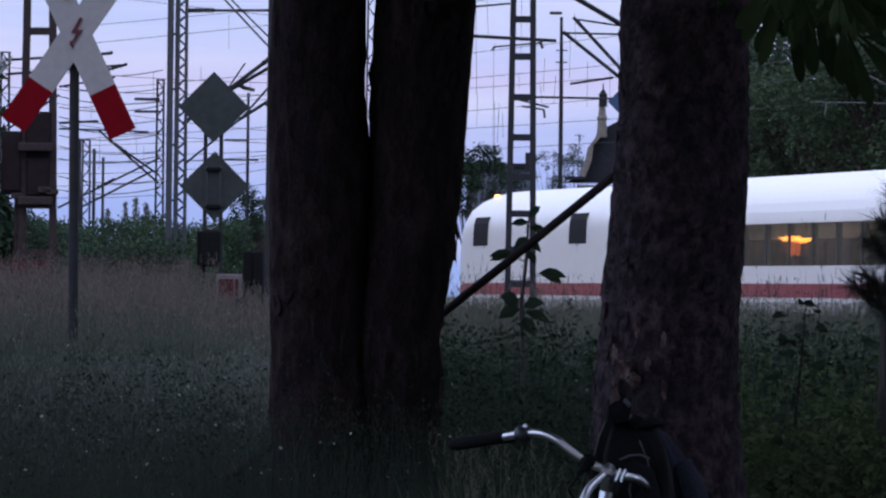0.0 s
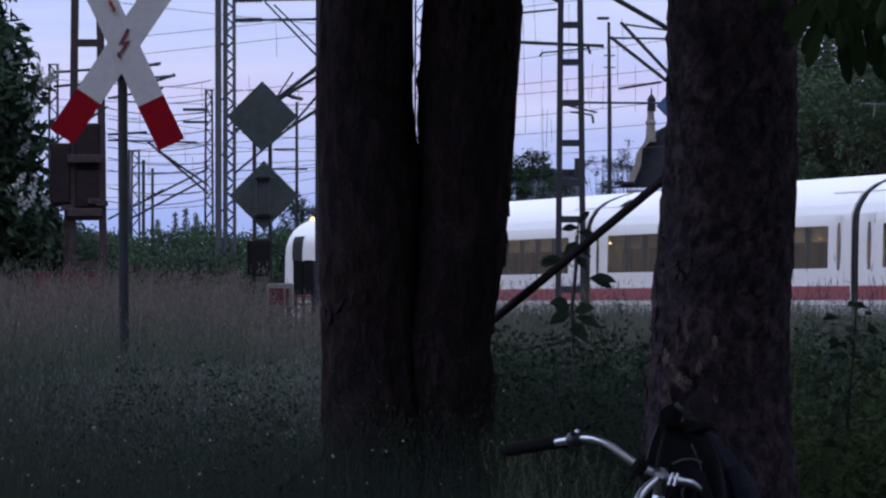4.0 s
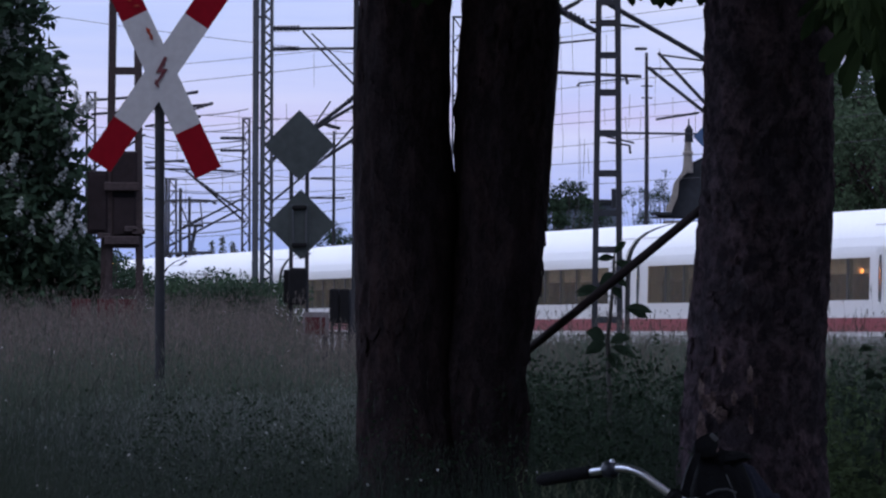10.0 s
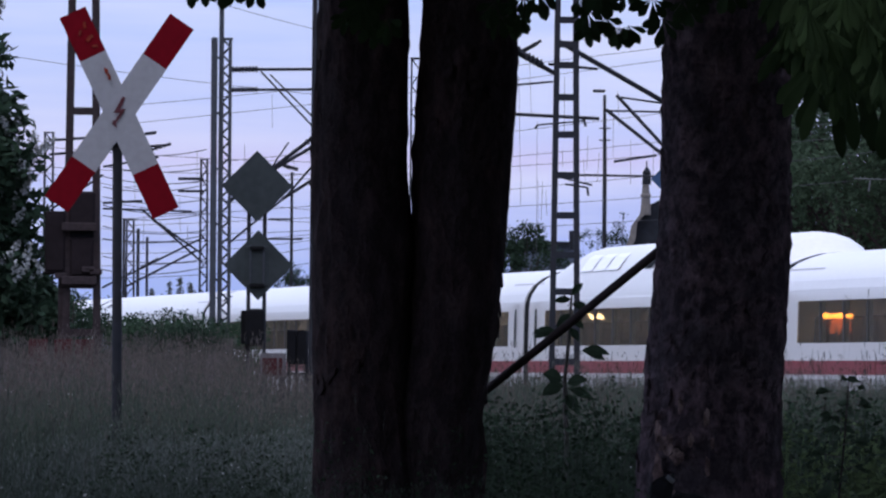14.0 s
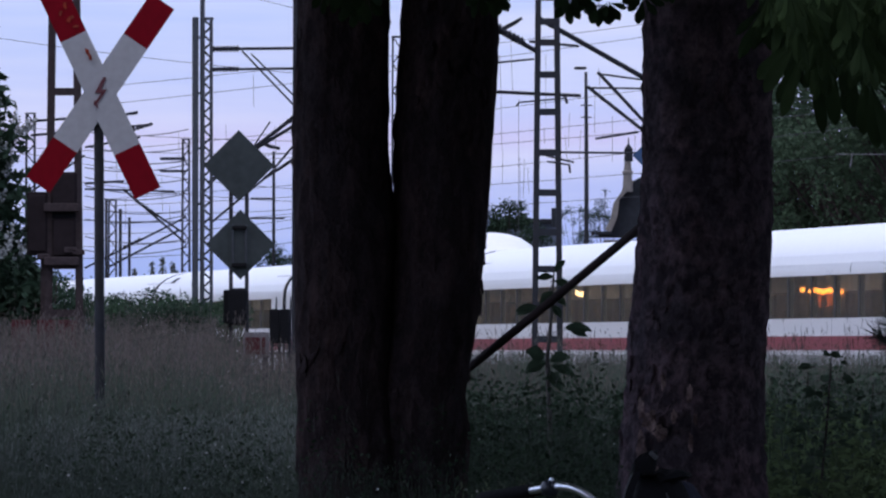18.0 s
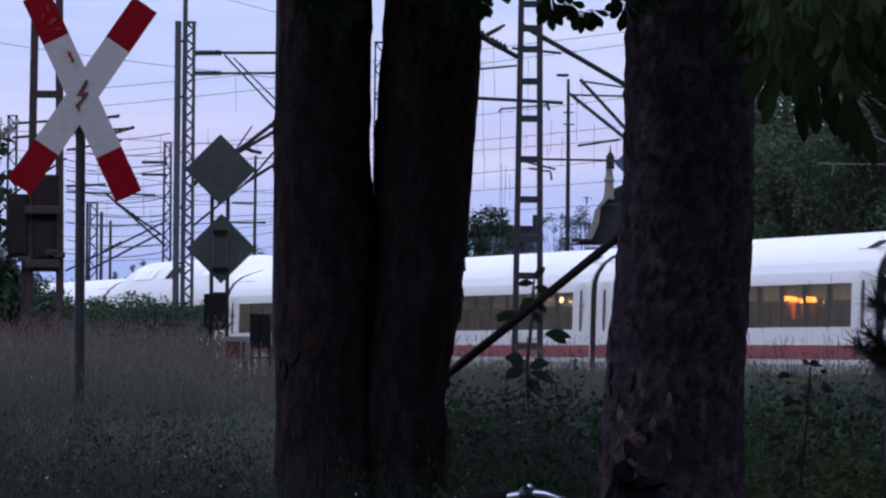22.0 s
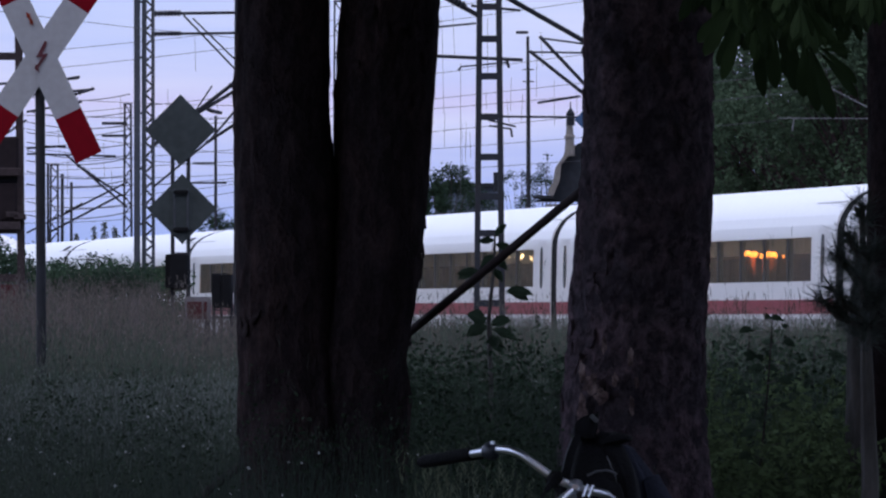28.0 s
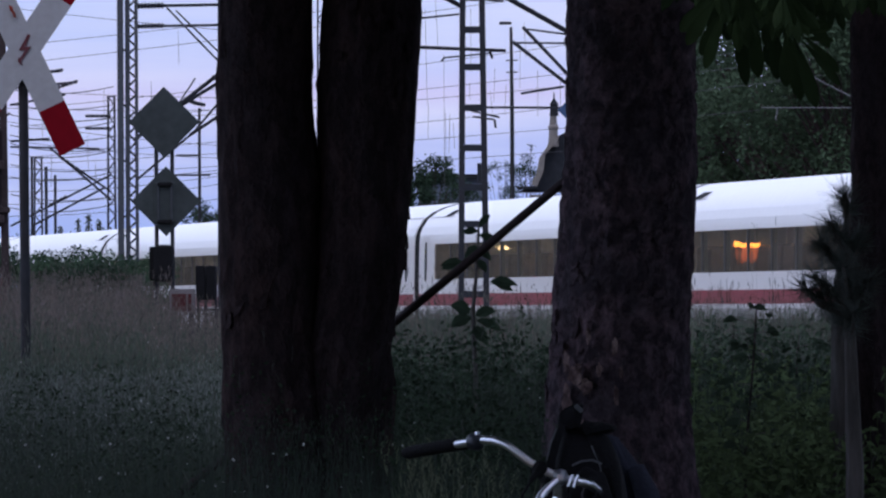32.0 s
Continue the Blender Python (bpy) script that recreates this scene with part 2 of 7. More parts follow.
SIGN_BACK = surface("sign_back", (0.034, 0.041, 0.044), 0.7, 0.0, 14, 3, 0.25, None, 0.05, spec=0.15)
BOX_DARK = surface("signal_box_dark", (0.006, 0.006, 0.008), 0.8, 0, 20, 3, 0.3, spec=0.12)
CHROME = surface("chrome", (0.75, 0.77, 0.84), 0.30, 1.0, 60, 8, 0.08, None, 0.02)
BIKE_PAINT = surface("bike_paint", (0.03, 0.035, 0.05), 0.3, 0.2, 40, 6, 0.2)
BAG = surface("nylon_bag", (0.007, 0.007, 0.009), 0.8, 0, 160, 12, 0.35, None, 0.3, spec=0.15)
PIPING = surface("pale_piping", (0.085, 0.09, 0.10), 0.6, 0, 60, 8, 0.2)
JACKET = surface("grey_jacket", (0.032, 0.035, 0.052), 0.85, 0, 120, 10, 0.3, None, 0.3, spec=0.12)
SOIL = surface("meadow_soil", (0.045, 0.05, 0.026), 0.95, 0, 6, 0.3, 0.4, (0.03, 0.026, 0.018), 0.6)
BALLAST = surface("ballast", (0.16, 0.15, 0.145), 0.95, 0, 18, 1.0, 0.45, None, 0.9)
SLEEPER = surface("sleeper", (0.13, 0.12, 0.11), 0.9, 0, 20, 2, 0.3)
RAIL = surface("rail_steel", (0.22, 0.16, 0.13), 0.5, 0.7, 20, 2, 0.3)
GRASS = surface("grass_blade", (0.050, 0.066, 0.057), 0.8, 0, 12, 0.8, 0.45, (0.054, 0.071, 0.042), 0, (1, 1, 1), 0.26, 0.12, 0.3)
GRASS_DRY = surface("grass_ear", (0.076, 0.086, 0.074), 0.85, 0, 12, 0.5, 0.3, (0.090, 0.080, 0.070), 0, (1, 1, 1), 0.28, 0.12, 0.3)
WEED = surface("weed_leaf", (0.046, 0.067, 0.044), 0.7, 0, 14, 2.2, 0.5, (0.018, 0.032, 0.018), 0, (1, 1, 1), 0.5, 0.05, 0.3)
SHOOT = surface("young_shoot", (0.112, 0.152, 0.074), 0.7, 0, 14, 1, 0.4, (0.040, 0.066, 0.026), 0, (1, 1, 1), 0.5, 0.05, 0.3)
FRESH = surface("fresh_grass", (0.135, 0.15, 0.10), 0.7, 0, 14, 1, 0.3, (0.10, 0.14, 0.07), 0, (1, 1, 1), 0.4, 0.15, 0.3)
LEAF = surface("chestnut_leaf", (0.042, 0.080, 0.030), 0.6, 0, 14, 1, 0.35, (0.024, 0.044, 0.020), 0, (1, 1, 1), 0.45, 0.2, 0.4)
# chestnut leaf darkened by colour to read as a silhouette overhead
LEAF_SILHOUETTE = surface("silhouette_leaf", (0.018, 0.032, 0.011), 0.75, 0, 14, 1, 0.35, (0.008, 0.015, 0.008), 0, (1, 1, 1), 0.5, 0.08, 0.35)
LEAF_WOOD = surface("woodland_leaf", (0.055, 0.084, 0.050), 0.85, 0, 4, 0.35, 0.4, (0.028, 0.046, 0.031), 0, (1, 1, 1), 0.16, 0.10, 0.35)
LEAF_FAR = surface("tree_leaf", (0.042, 0.072, 0.040), 0.85, 0, 4, 0.15, 0.4, (0.024, 0.044, 0.028), 0, (1, 1, 1), 0.4, 0.12, 0.25)
LEAF_DARK = surface("dark_chestnut_leaf", (0.025, 0.045, 0.027), 0.75, 0, 10, 1, 0.4, (0.014, 0.026, 0.017), 0, (1, 1, 1), 0.45, 0.12, 0.25)
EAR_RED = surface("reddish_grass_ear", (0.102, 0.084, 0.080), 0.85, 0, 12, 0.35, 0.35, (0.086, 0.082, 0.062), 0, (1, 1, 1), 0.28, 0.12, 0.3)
VERGE = surface("verge_grass", (0.098, 0.106, 0.078), 0.85, 0, 6, 0.3, 0.35, (0.066, 0.088, 0.050), 0, (1, 1, 1), 0.25, 0.1, 0.3)
PANICLE = surface("grass_panicle", (0.132, 0.150, 0.134), 0.9, 0, 10, 0.4, 0.3, (0.13, 0.14, 0.125), 0, (1, 1, 1), 0.35, 0.1, 0.3)
PLUME = surface("grass_plume", (0.115, 0.100, 0.100), 0.9, 0, 10, 0.4, 0.3, (0.085, 0.078, 0.068), 0, (1, 1, 1), 0.3, 0.1, 0.3)
DAISY = surface("pale_flower", (0.5, 0.5, 0.5), 0.8, 0, 40, 5, 0.2)
NEEDLE = surface("pine_needle", (0.045, 0.06, 0.05), 0.6, 0, 20, 2, 0.3, None, 0, (1, 1, 1), 0.3)
BLOSSOM = surface("chestnut_blossom", (0.30, 0.31, 0.315), 0.9, 0, 40, 5, 0.2, None, 0, (1, 1, 1), 0.25)
SLATE = surface("church_slate", (0.022, 0.024, 0.030), 0.8, 0, 3, 0.3, 0.3, None, 0.2, spec=0.1)
STONE = surface("church_stone", (0.155, 0.138, 0.13), 0.9, 0, 4, 0.4, 0.3, None, 0.2)
WOUND = bark("bare_wood", (0.46, 0.33, 0.31), (0.30, 0.21, 0.20), (0.09, 0.06, 0.06), 0.8)
BOLT_RED = surface("bolt_red", (0.075, 0.009, 0.018), 0.5, 0, 30, 6, 0.2)
BLUE = surface("blue_enamel", (0.03, 0.07, 0.16), 0.4, 0, 14, 3, 0.2, None, 0.02)
PLASTER = surface("grey_plaster", (0.09, 0.105, 0.15), 0.9, 0, 4, 0.4, 0.2)
LAMP_ORANGE = glow("sodium_lamp", (1.0, 0.27, 0.03), 15)
TRAIL_RED = glow("sodium_trail_glow", (1.0, 0.17, 0.03), 1.4)
LAMP_WARM = glow("warm_lamp", (1.0, 0.66, 0.28), 13)
TAIL = glow("roof_lamp", (1.0, 0.5, 0.15), 3)


# ---------- building helpers ----------
def aside(bearing, distance):
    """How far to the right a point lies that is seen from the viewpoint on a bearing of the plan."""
    return distance * (bearing - 784) / 12000


def level(rise, distance):
    """The height of a point that is seen from the viewpoint on a rise of the plan."""
    return 1.3 + distance * (586 - rise) / 12000


class Geo:
    """Collects vertices and faces of one mesh."""

    def __init__(self):
        self.v, self.f = [], []

    def add(self, verts, faces):
        k = len(self.v)
        self.v.extend(verts)
        self.f.extend([tuple(i + k for i in f) for f in faces])
        return self

    def box(self, c, s, m=None, bevel=0.0):
        x, y, z = s[0] / 2, s[1] / 2, s[2] / 2
        if bevel:
            b = min(bevel, x * 0.9, y * 0.9, z * 0.9)
            vs = []
            for sz, sh in ((-z, b), (-z + b, 0), (z - b, 0), (z, b)):
                a, q = x - sh, y - sh
                vs += [(-a + b, -q, sz), (a - b, -q, sz), (a, -q + b, sz), (a, q - b, sz), (a - b, q, sz), (-a + b, q, sz), (-a, q - b, sz), (-a, -q + b, sz)]
            fs = [tuple(range(7, -1, -1)), tuple(range(24, 32))]
            for r in range(3):
                for i in range(8):
                    j = (i + 1) % 8
                    fs.append((r * 8 + i, r * 8 + j, r * 8 + 8 + j, r * 8 + 8 + i))
        else:
            vs = [(-x, -y, -z), (x, -y, -z), (x, y, -z), (-x, y, -z), (-x, -y, z), (x, -y, z), (x, y, z), (-x, y, z)]
            fs = [(3, 2, 1, 0), (4, 5, 6, 7), (0, 1, 5, 4), (1, 2, 6, 5), (2, 3, 7, 6), (3, 0, 4, 7)]
        m = m or Matrix.Identity(4)
        return self.add([tuple(m @ Vector(v) + Vector(c)) for v in vs], fs)

    def tube(self, points, radii, n=8, cap=True):
        """A tube through points, with a radius at each."""
        pts = [Vector(p) for p in points]
        if not hasattr(radii, "__len__"):
            radii = [radii] * len(pts)
        vs, fs = [], []
        side = None
        for i, p in enumerate(pts):
            d = (pts[min(i + 1, len(pts) - 1)] - pts[max(i - 1, 0)]).normalized()
            if side is None:
                side = d.orthogonal().normalized()
            side = (side - d * side.dot(d)).normalized()
            up = d.cross(side)
            for k in range(n):
                a = 2 * math.pi * k / n
                vs.append(tuple(p + (side * math.cos(a) + up * math.sin(a)) * radii[i]))
        for i in range(len(pts) - 1):
            for k in range(n):
                fs.append((i * n + k, i * n + (k + 1) % n, (i + 1) * n + (k + 1) % n, (i + 1) * n + k))
        if cap:
            fs.append(tuple(range(n - 1, -1, -1)))
            fs.append(tuple((len(pts) - 1) * n + k for k in range(n)))
        return self.add(vs, fs)

    def plate(self, outline, thick, m):
        """A flat plate from an outline in its own x, z, with thickness along y."""
        n = len(outline)
        vs = [(x, -thick / 2, z) for x, z in outline] + [(x, thick / 2, z) for x, z in outline]
        fs = [tuple(range(n)), tuple(range(2 * n - 1, n - 1, -1))]
        fs += [(i, n + i, n + (i + 1) % n, (i + 1) % n) for i in range(n)]
        return self.add([tuple(m @ Vector(v)) for v in vs], fs)

    def mesh(self, name, material, smooth=False):
        me = bpy.data.meshes.new(name)
        me.from_pydata(self.v, [], self.f)
        me.materials.append(material)
        if smooth:
            me.shade_smooth()
            me.set_sharp_from_angle(angle=radians(50))
        me.update()
        return me


def thing(name, label, category, m=None, group="", kind=""):
    ob = tagged(new(name), label, category, group, kind)
    ob.empty_display_size = 0.1
    if m is not None:
        ob.matrix_basis = m
    return ob


def part(name, geo, material, parent, label="", smooth=False):
    ob = new(name, geo.mesh(name, material, smooth) if isinstance(geo, Geo) else geo)
    ob.parent = parent
    if label:
        ob["label"] = label
    return ob


def solo(name, geo, material, label, category, kind="", smooth=False, group=""):
    return tagged(new(name, geo.mesh(name, material, smooth)), label, category, group, kind)


def bulk(name, verts, faces, material):
    """A mesh from arrays of four-cornered faces."""
    me = bpy.data.meshes.new(name)
    nv, nf = len(verts), len(faces)
    me.vertices.add(nv)
    me.vertices.foreach_set("co", np.asarray(verts, np.float32).ravel())
    me.loops.add(nf * 4)
    me.loops.foreach_set("vertex_index", np.asarray(faces, np.int32).ravel())
    me.polygons.add(nf)
    me.polygons.foreach_set("loop_start", np.arange(0, nf * 4, 4, dtype=np.int32))
    me.materials.append(material)
    me.update(calc_edges=True)
    me.validate()
    return me


def leaf_sheet(rng, centres, size, droop=0.35, aspect=0.55, flat=False):
    """Pointed leaves, two faces folded along the rib, at the given places."""
    n = len(centres)
    size = size * rng.uniform(0.65, 1.35, n)
    a = rng.uniform(0, 2 * math.pi, n)
    tilt = rng.normal(-droop, 0.5, n)
    d = np.stack([np.cos(a) * np.cos(tilt), np.sin(a) * np.cos(tilt), np.sin(tilt)], 1)
    r = rng.normal(size=(n, 3))
    s = np.cross(d, r)
    s /= np.linalg.norm(s, axis=1)[:, None] + 1e-9
    up = np.cross(s, d)
    L, Wd = size[:, None], (size * aspect)[:, None]
    base, tip = centres, centres + d * L
    if flat:
        verts = np.stack([base, base + d * L * 0.5 + s * Wd * 0.5, tip, base + d * L * 0.5 - s * Wd * 0.5], 1).reshape(-1, 3)
        return verts, np.arange(n)[:, None] * 4 + np.array([[0, 1, 2, 3]])
    ridge1, ridge2 = centres + d * L * 0.35 - up * L * 0.03, centres + d * L * 0.7 - up * L * 0.05
    e1, e2 = s * Wd * 0.5 + up * L * 0.06, -s * Wd * 0.5 + up * L * 0.06
    verts = np.stack([base, ridge1 + e1, ridge2 + e1 * 0.75, tip, ridge2 + e2 * 0.75, ridge1 + e2], 1).reshape(-1, 3)
    k = np.arange(n)[:, None] * 6
    faces = np.concatenate([k + np.array([[0, 1, 2, 3]]), k + np.array([[0, 3, 4, 5]])], 1).reshape(-1, 4)
    return verts, faces


def crown_points(rng, lumps, count, hollow=0.55):
    """Leaf places on and inside a set of lumps (x, y, z, rx, ry, rz), ragged at the edge."""
    lumps = np.asarray(lumps, float)
    w = lumps[:, 3] * lumps[:, 4] + lumps[:, 4] * lumps[:, 5] + lumps[:, 3] * lumps[:, 5]
    pick = rng.choice(len(lumps), count, p=w / w.sum())
    d = rng.normal(size=(count, 3))
    d /= np.linalg.norm(d, axis=1)[:, None]
    r = hollow + (1.12 - hollow) * rng.random(count) ** 0.6
    r *= 1 + 0.10 * np.sin(d[:, 0] * 9 + pick) * np.sin(d[:, 2] * 8 + pick * 2) + 0.08 * np.sin(d[:, 1] * 17 + pick)
    return lumps[pick, :3] + d * r[:, None] * lumps[pick, 3:]


def lumps_in(rng, centre, radii, count, share=0.38):
    """Smaller lumps scattered through one large crown."""
    out = []
    while len(out) < count:
        p = rng.uniform(-1, 1, 3)
        if 0.35 < np.linalg.norm(p) < 0.92:
            k = share * rng.uniform(0.7, 1.25)
            out.append((centre[0] + p[0] * radii[0], centre[1] + p[1] * radii[1], centre[2] + p[2] * radii[2], radii[0] * k, radii[1] * k, radii[2] * k))
    return out


def ease(v):
    v = min(max(v, 0.0), 1.0)
    return v * v * (3 - 2 * v)


ALONG = Vector((-0.18697, 0.98237, 0))
ACROSS = Vector((0.98237, 0.18697, 0))
HEADING = 10.776
TRACK = Vector((36.75, 0, 0)) + ACROSS * 1.51
RAIL_TOP = 0.2


def ground_z(x, y):
    """Meadow: level by the trees, a low bank towards the crossing."""
    bank = 0.55 * ease((y - 28) / 30) * ease((-x + 0.3) / 1.6) * (1 - ease((y - 105) / 30))
    dip = -0.12 * ease((y - 30) / 40)
    off = (x - TRACK.x) * ACROSS.x + (y - TRACK.y) * ACROSS.y
    verge = 0.40 * ease((y - 55) / 40) * ease((x + 1.0) / 2.5) * (1 - ease((off + 7.5) / 3.0))
    return -0.045 + bank + verge + dip + 0.03 * math.sin(x * 1.7 + y * 0.6) * math.exp(-abs(y) / 200)


def on_track(along, across=0.0, z=0.0):
    return TRACK + ALONG * along + ACROSS * across + Vector((0, 0, z))


# ---------- ground, track ----------
def build_ground():
    xs = sorted(set([-1600, -600, -250, -120, -60, 60, 120, 250, 600, 1600] + [round(-30 + i * 1.0, 2) for i in range(61)]))
    ys = sorted(set([-1500, -500, -150, -60, -25, -10] + [i * 1.5 for i in range(0, 101)] + [160, 180, 210, 260, 350, 600, 1200, 2500, 4000]))
    g = Geo()
    g.v = [(x, y, ground_z(x, y)) for y in ys for x in xs]
    n = len(xs)
    g.f = [(j * n + i, j * n + i + 1, (j + 1) * n + i + 1, (j + 1) * n + i) for j in range(len(ys) - 1) for i in range(n - 1)]
    solo("ground", g, SOIL, "dark meadow soil running out to the railway", "ground", "structure", True)


def build_track():
    # ballast bed
    g = Geo()
    prof = [(-3.4, -0.35), (-2.0, -0.02), (2.0, -0.02), (6.4, -0.02), (7.6, -0.35)]
    for s in range(0, 61):
        for a, z in prof:
            g.v.append(tuple(on_track(-60 + s * 12, a, z)))
    n = len(prof)
    g.f = [(s * n + i, s * n + i + 1, (s + 1) * n + i + 1, (s + 1) * n + i) for s in range(60) for i in range(n - 1)]
    solo("ballast_bed", g, BALLAST, "grey crushed stone bed under the railway track", "ballast", "structure")
    for a0, nm in ((0.0, "railway_track"), (4.5, "railway_track")):
        tr = thing(nm, "steel rails on dark sleepers in a stone bed", "railway track")
        tr["kind"] = "structure"
        for side in (-0.7175, 0.7175):
            r = Geo()
            sect = [(-0.07, 0.0), (0.07, 0.0), (0.02, 0.04), (0.02, 0.11), (0.036, 0.12), (0.036, 0.16), (-0.036, 0.16), (-0.036, 0.12), (-0.02, 0.11), (-0.02, 0.04)]
            for L in (-60, 660):
                for dx, dz in sect:
                    r.v.append(tuple(on_track(L, a0 + side + dx, RAIL_TOP - 0.16 + dz)))
            k = len(sect)
            r.f = [(i, (i + 1) % k, k + (i + 1) % k, k + i) for i in range(k)] + [tuple(range(k - 1, -1, -1)), tuple(range(k, 2 * k))]
            part("rail", r, RAIL, tr)
        sl = Geo()
        turn = Matrix.Rotation(radians(HEADING), 4, "Z")
        for i in range(400):
            sl.box(tuple(on_track(-55 + i * 1.2, a0, -0.01)), (2.5, 0.26, 0.12), turn)
        part("sleeper", sl, SLEEPER, tr)["kind"] = "stuff"


build_ground()
build_track()


# ---------- the train ----------
PROFILE = [(-1.40, 0.30), (-1.47, 0.55), (-1.50, 0.82), (-1.51, 1.02), (-1.51, 1.12), (-1.51, 1.42), (-1.51, 1.80), (-1.50, 2.25), (-1.49, 2.71), (-1.47, 2.95), (-1.40, 3.15), (-1.25, 3.38), (-1.0, 3.57), (-0.7, 3.70), (-0.35, 3.80), (0.0, 3.835)]
WIN_LOW, WIN_HIGH = 6, 8


def shell(cols, openings, lift, squeeze, name):
    """A coach shell from its cross-section at the columns (y values); openings: (y0, y1) spans left out between the window rows."""
    prof = PROFILE + [(-x, z) for x, z in PROFILE[-2::-1]]
    n = len(prof)
    g = Geo()
    for y in cols:
        up, (kx, kz) = lift(y), squeeze(y)
        for x, z in prof:
            zz = z + up * ease((z - 3.0) / 0.75)
            g.v.append((x * kx, y, 0.30 + (zz - 0.30) * kz))
    for j in range(len(cols) - 1):
        mid = (cols[j] + cols[j + 1]) / 2
        gone = any(a < mid < b for a, b in openings)
        for i in range(n - 1):
            if gone and WIN_LOW <= i < WIN_HIGH:
                continue
            g.f.append((j * n + i + 1, j * n + i, (j + 1) * n + i, (j + 1) * n + i + 1))
        g.f.append((j * n, j * n + n - 1, (j + 1) * n + n - 1, (j + 1) * n))
    g.f.append(tuple(range(n)))
    g.f.append(tuple((len(cols) - 1) * n + i for i in range(n - 1, -1, -1)))
    return g


def band(cols, rows, out, squeeze=None):
    """A thin proud band that follows both sides of the shell between two profile rows."""
    g = Geo()
    for s in (1, -1):
        k0 = len(g.v)
        for y in cols:
            kx, kz = squeeze(y) if squeeze else (1, 1)
            for r in rows:
                x, z = PROFILE[r]
                g.v.append((s * (x * kx - out), y, 0.30 + (z - 0.30) * kz))
        n = len(rows)
        for j in range(len(cols) - 1):
            for i in range(n - 1):
                q = (k0 + j * n + i + 1, k0 + j * n + i, k0 + (j + 1) * n + i, k0 + (j + 1) * n + i + 1)
                g.f.append(q if s == 1 else q[::-1])
    return g


def side_x(z):
    for (x0, z0), (x1, z1) in zip(PROFILE, PROFILE[1:]):
        if z0 <= z <= z1:
            return x0 + (x1 - x0) * (z - z0) / (z1 - z0)
    return 0.0


def bogie(parent, y):
    g = Geo()
    for sx in (-0.95, 0.95):
        g.box((sx, y, 0.55), (0.14, 3.3, 0.28), None, 0.04)
    g.box((0, y, 0.6), (1.9, 0.5, 0.25), None, 0.04)
    b = part("bogie", g, BOX_DARK, parent)
    for dy in (-1.25, 1.25):
        w = Geo()
        for sx in (-0.75, 0.75):
            w.tube([(sx - 0.06, y + dy, 0.46), (sx + 0.06, y + dy, 0.46)], 0.46, 20)
        w.tube([(-0.8, y + dy, 0.46), (0.8, y + dy, 0.46)], 0.08, 8)
        part("wheelset", w, RAIL, b)


def pane_geo(y0, y1, z0, z1, out=0.012):
    g = Geo()
    for s in (1,):
        for z in (z0, (z0 + z1) / 2, z1):
            for y in (y0, y1):
                g.v.append((side_x(z) + out, y, z))
    g.f = [(1, 0, 2, 3), (3, 2, 4, 5)]
    return g


def mirror_geo(g):
    h = Geo()
    h.v = [(-x, y, z) for x, y, z in g.v]
    h.f = [f[::-1] for f in g.f]
    return h


def roof_patch(y0, y1, z0, z1, skew=0.0, out=0.012):
    g = Geo()
    zs = [z0 + (z1 - z0) * i / 3 for i in range(4)]
    for i, z in enumerate(zs):
        for y in (y0, y1):
            g.v.append((side_x(z) - out * 0.7, y + skew * i / 3, z + out * 0.7))
    g.f = [(2 * i + 1, 2 * i, 2 * i + 2, 2 * i + 3) for i in range(3)]
    return g


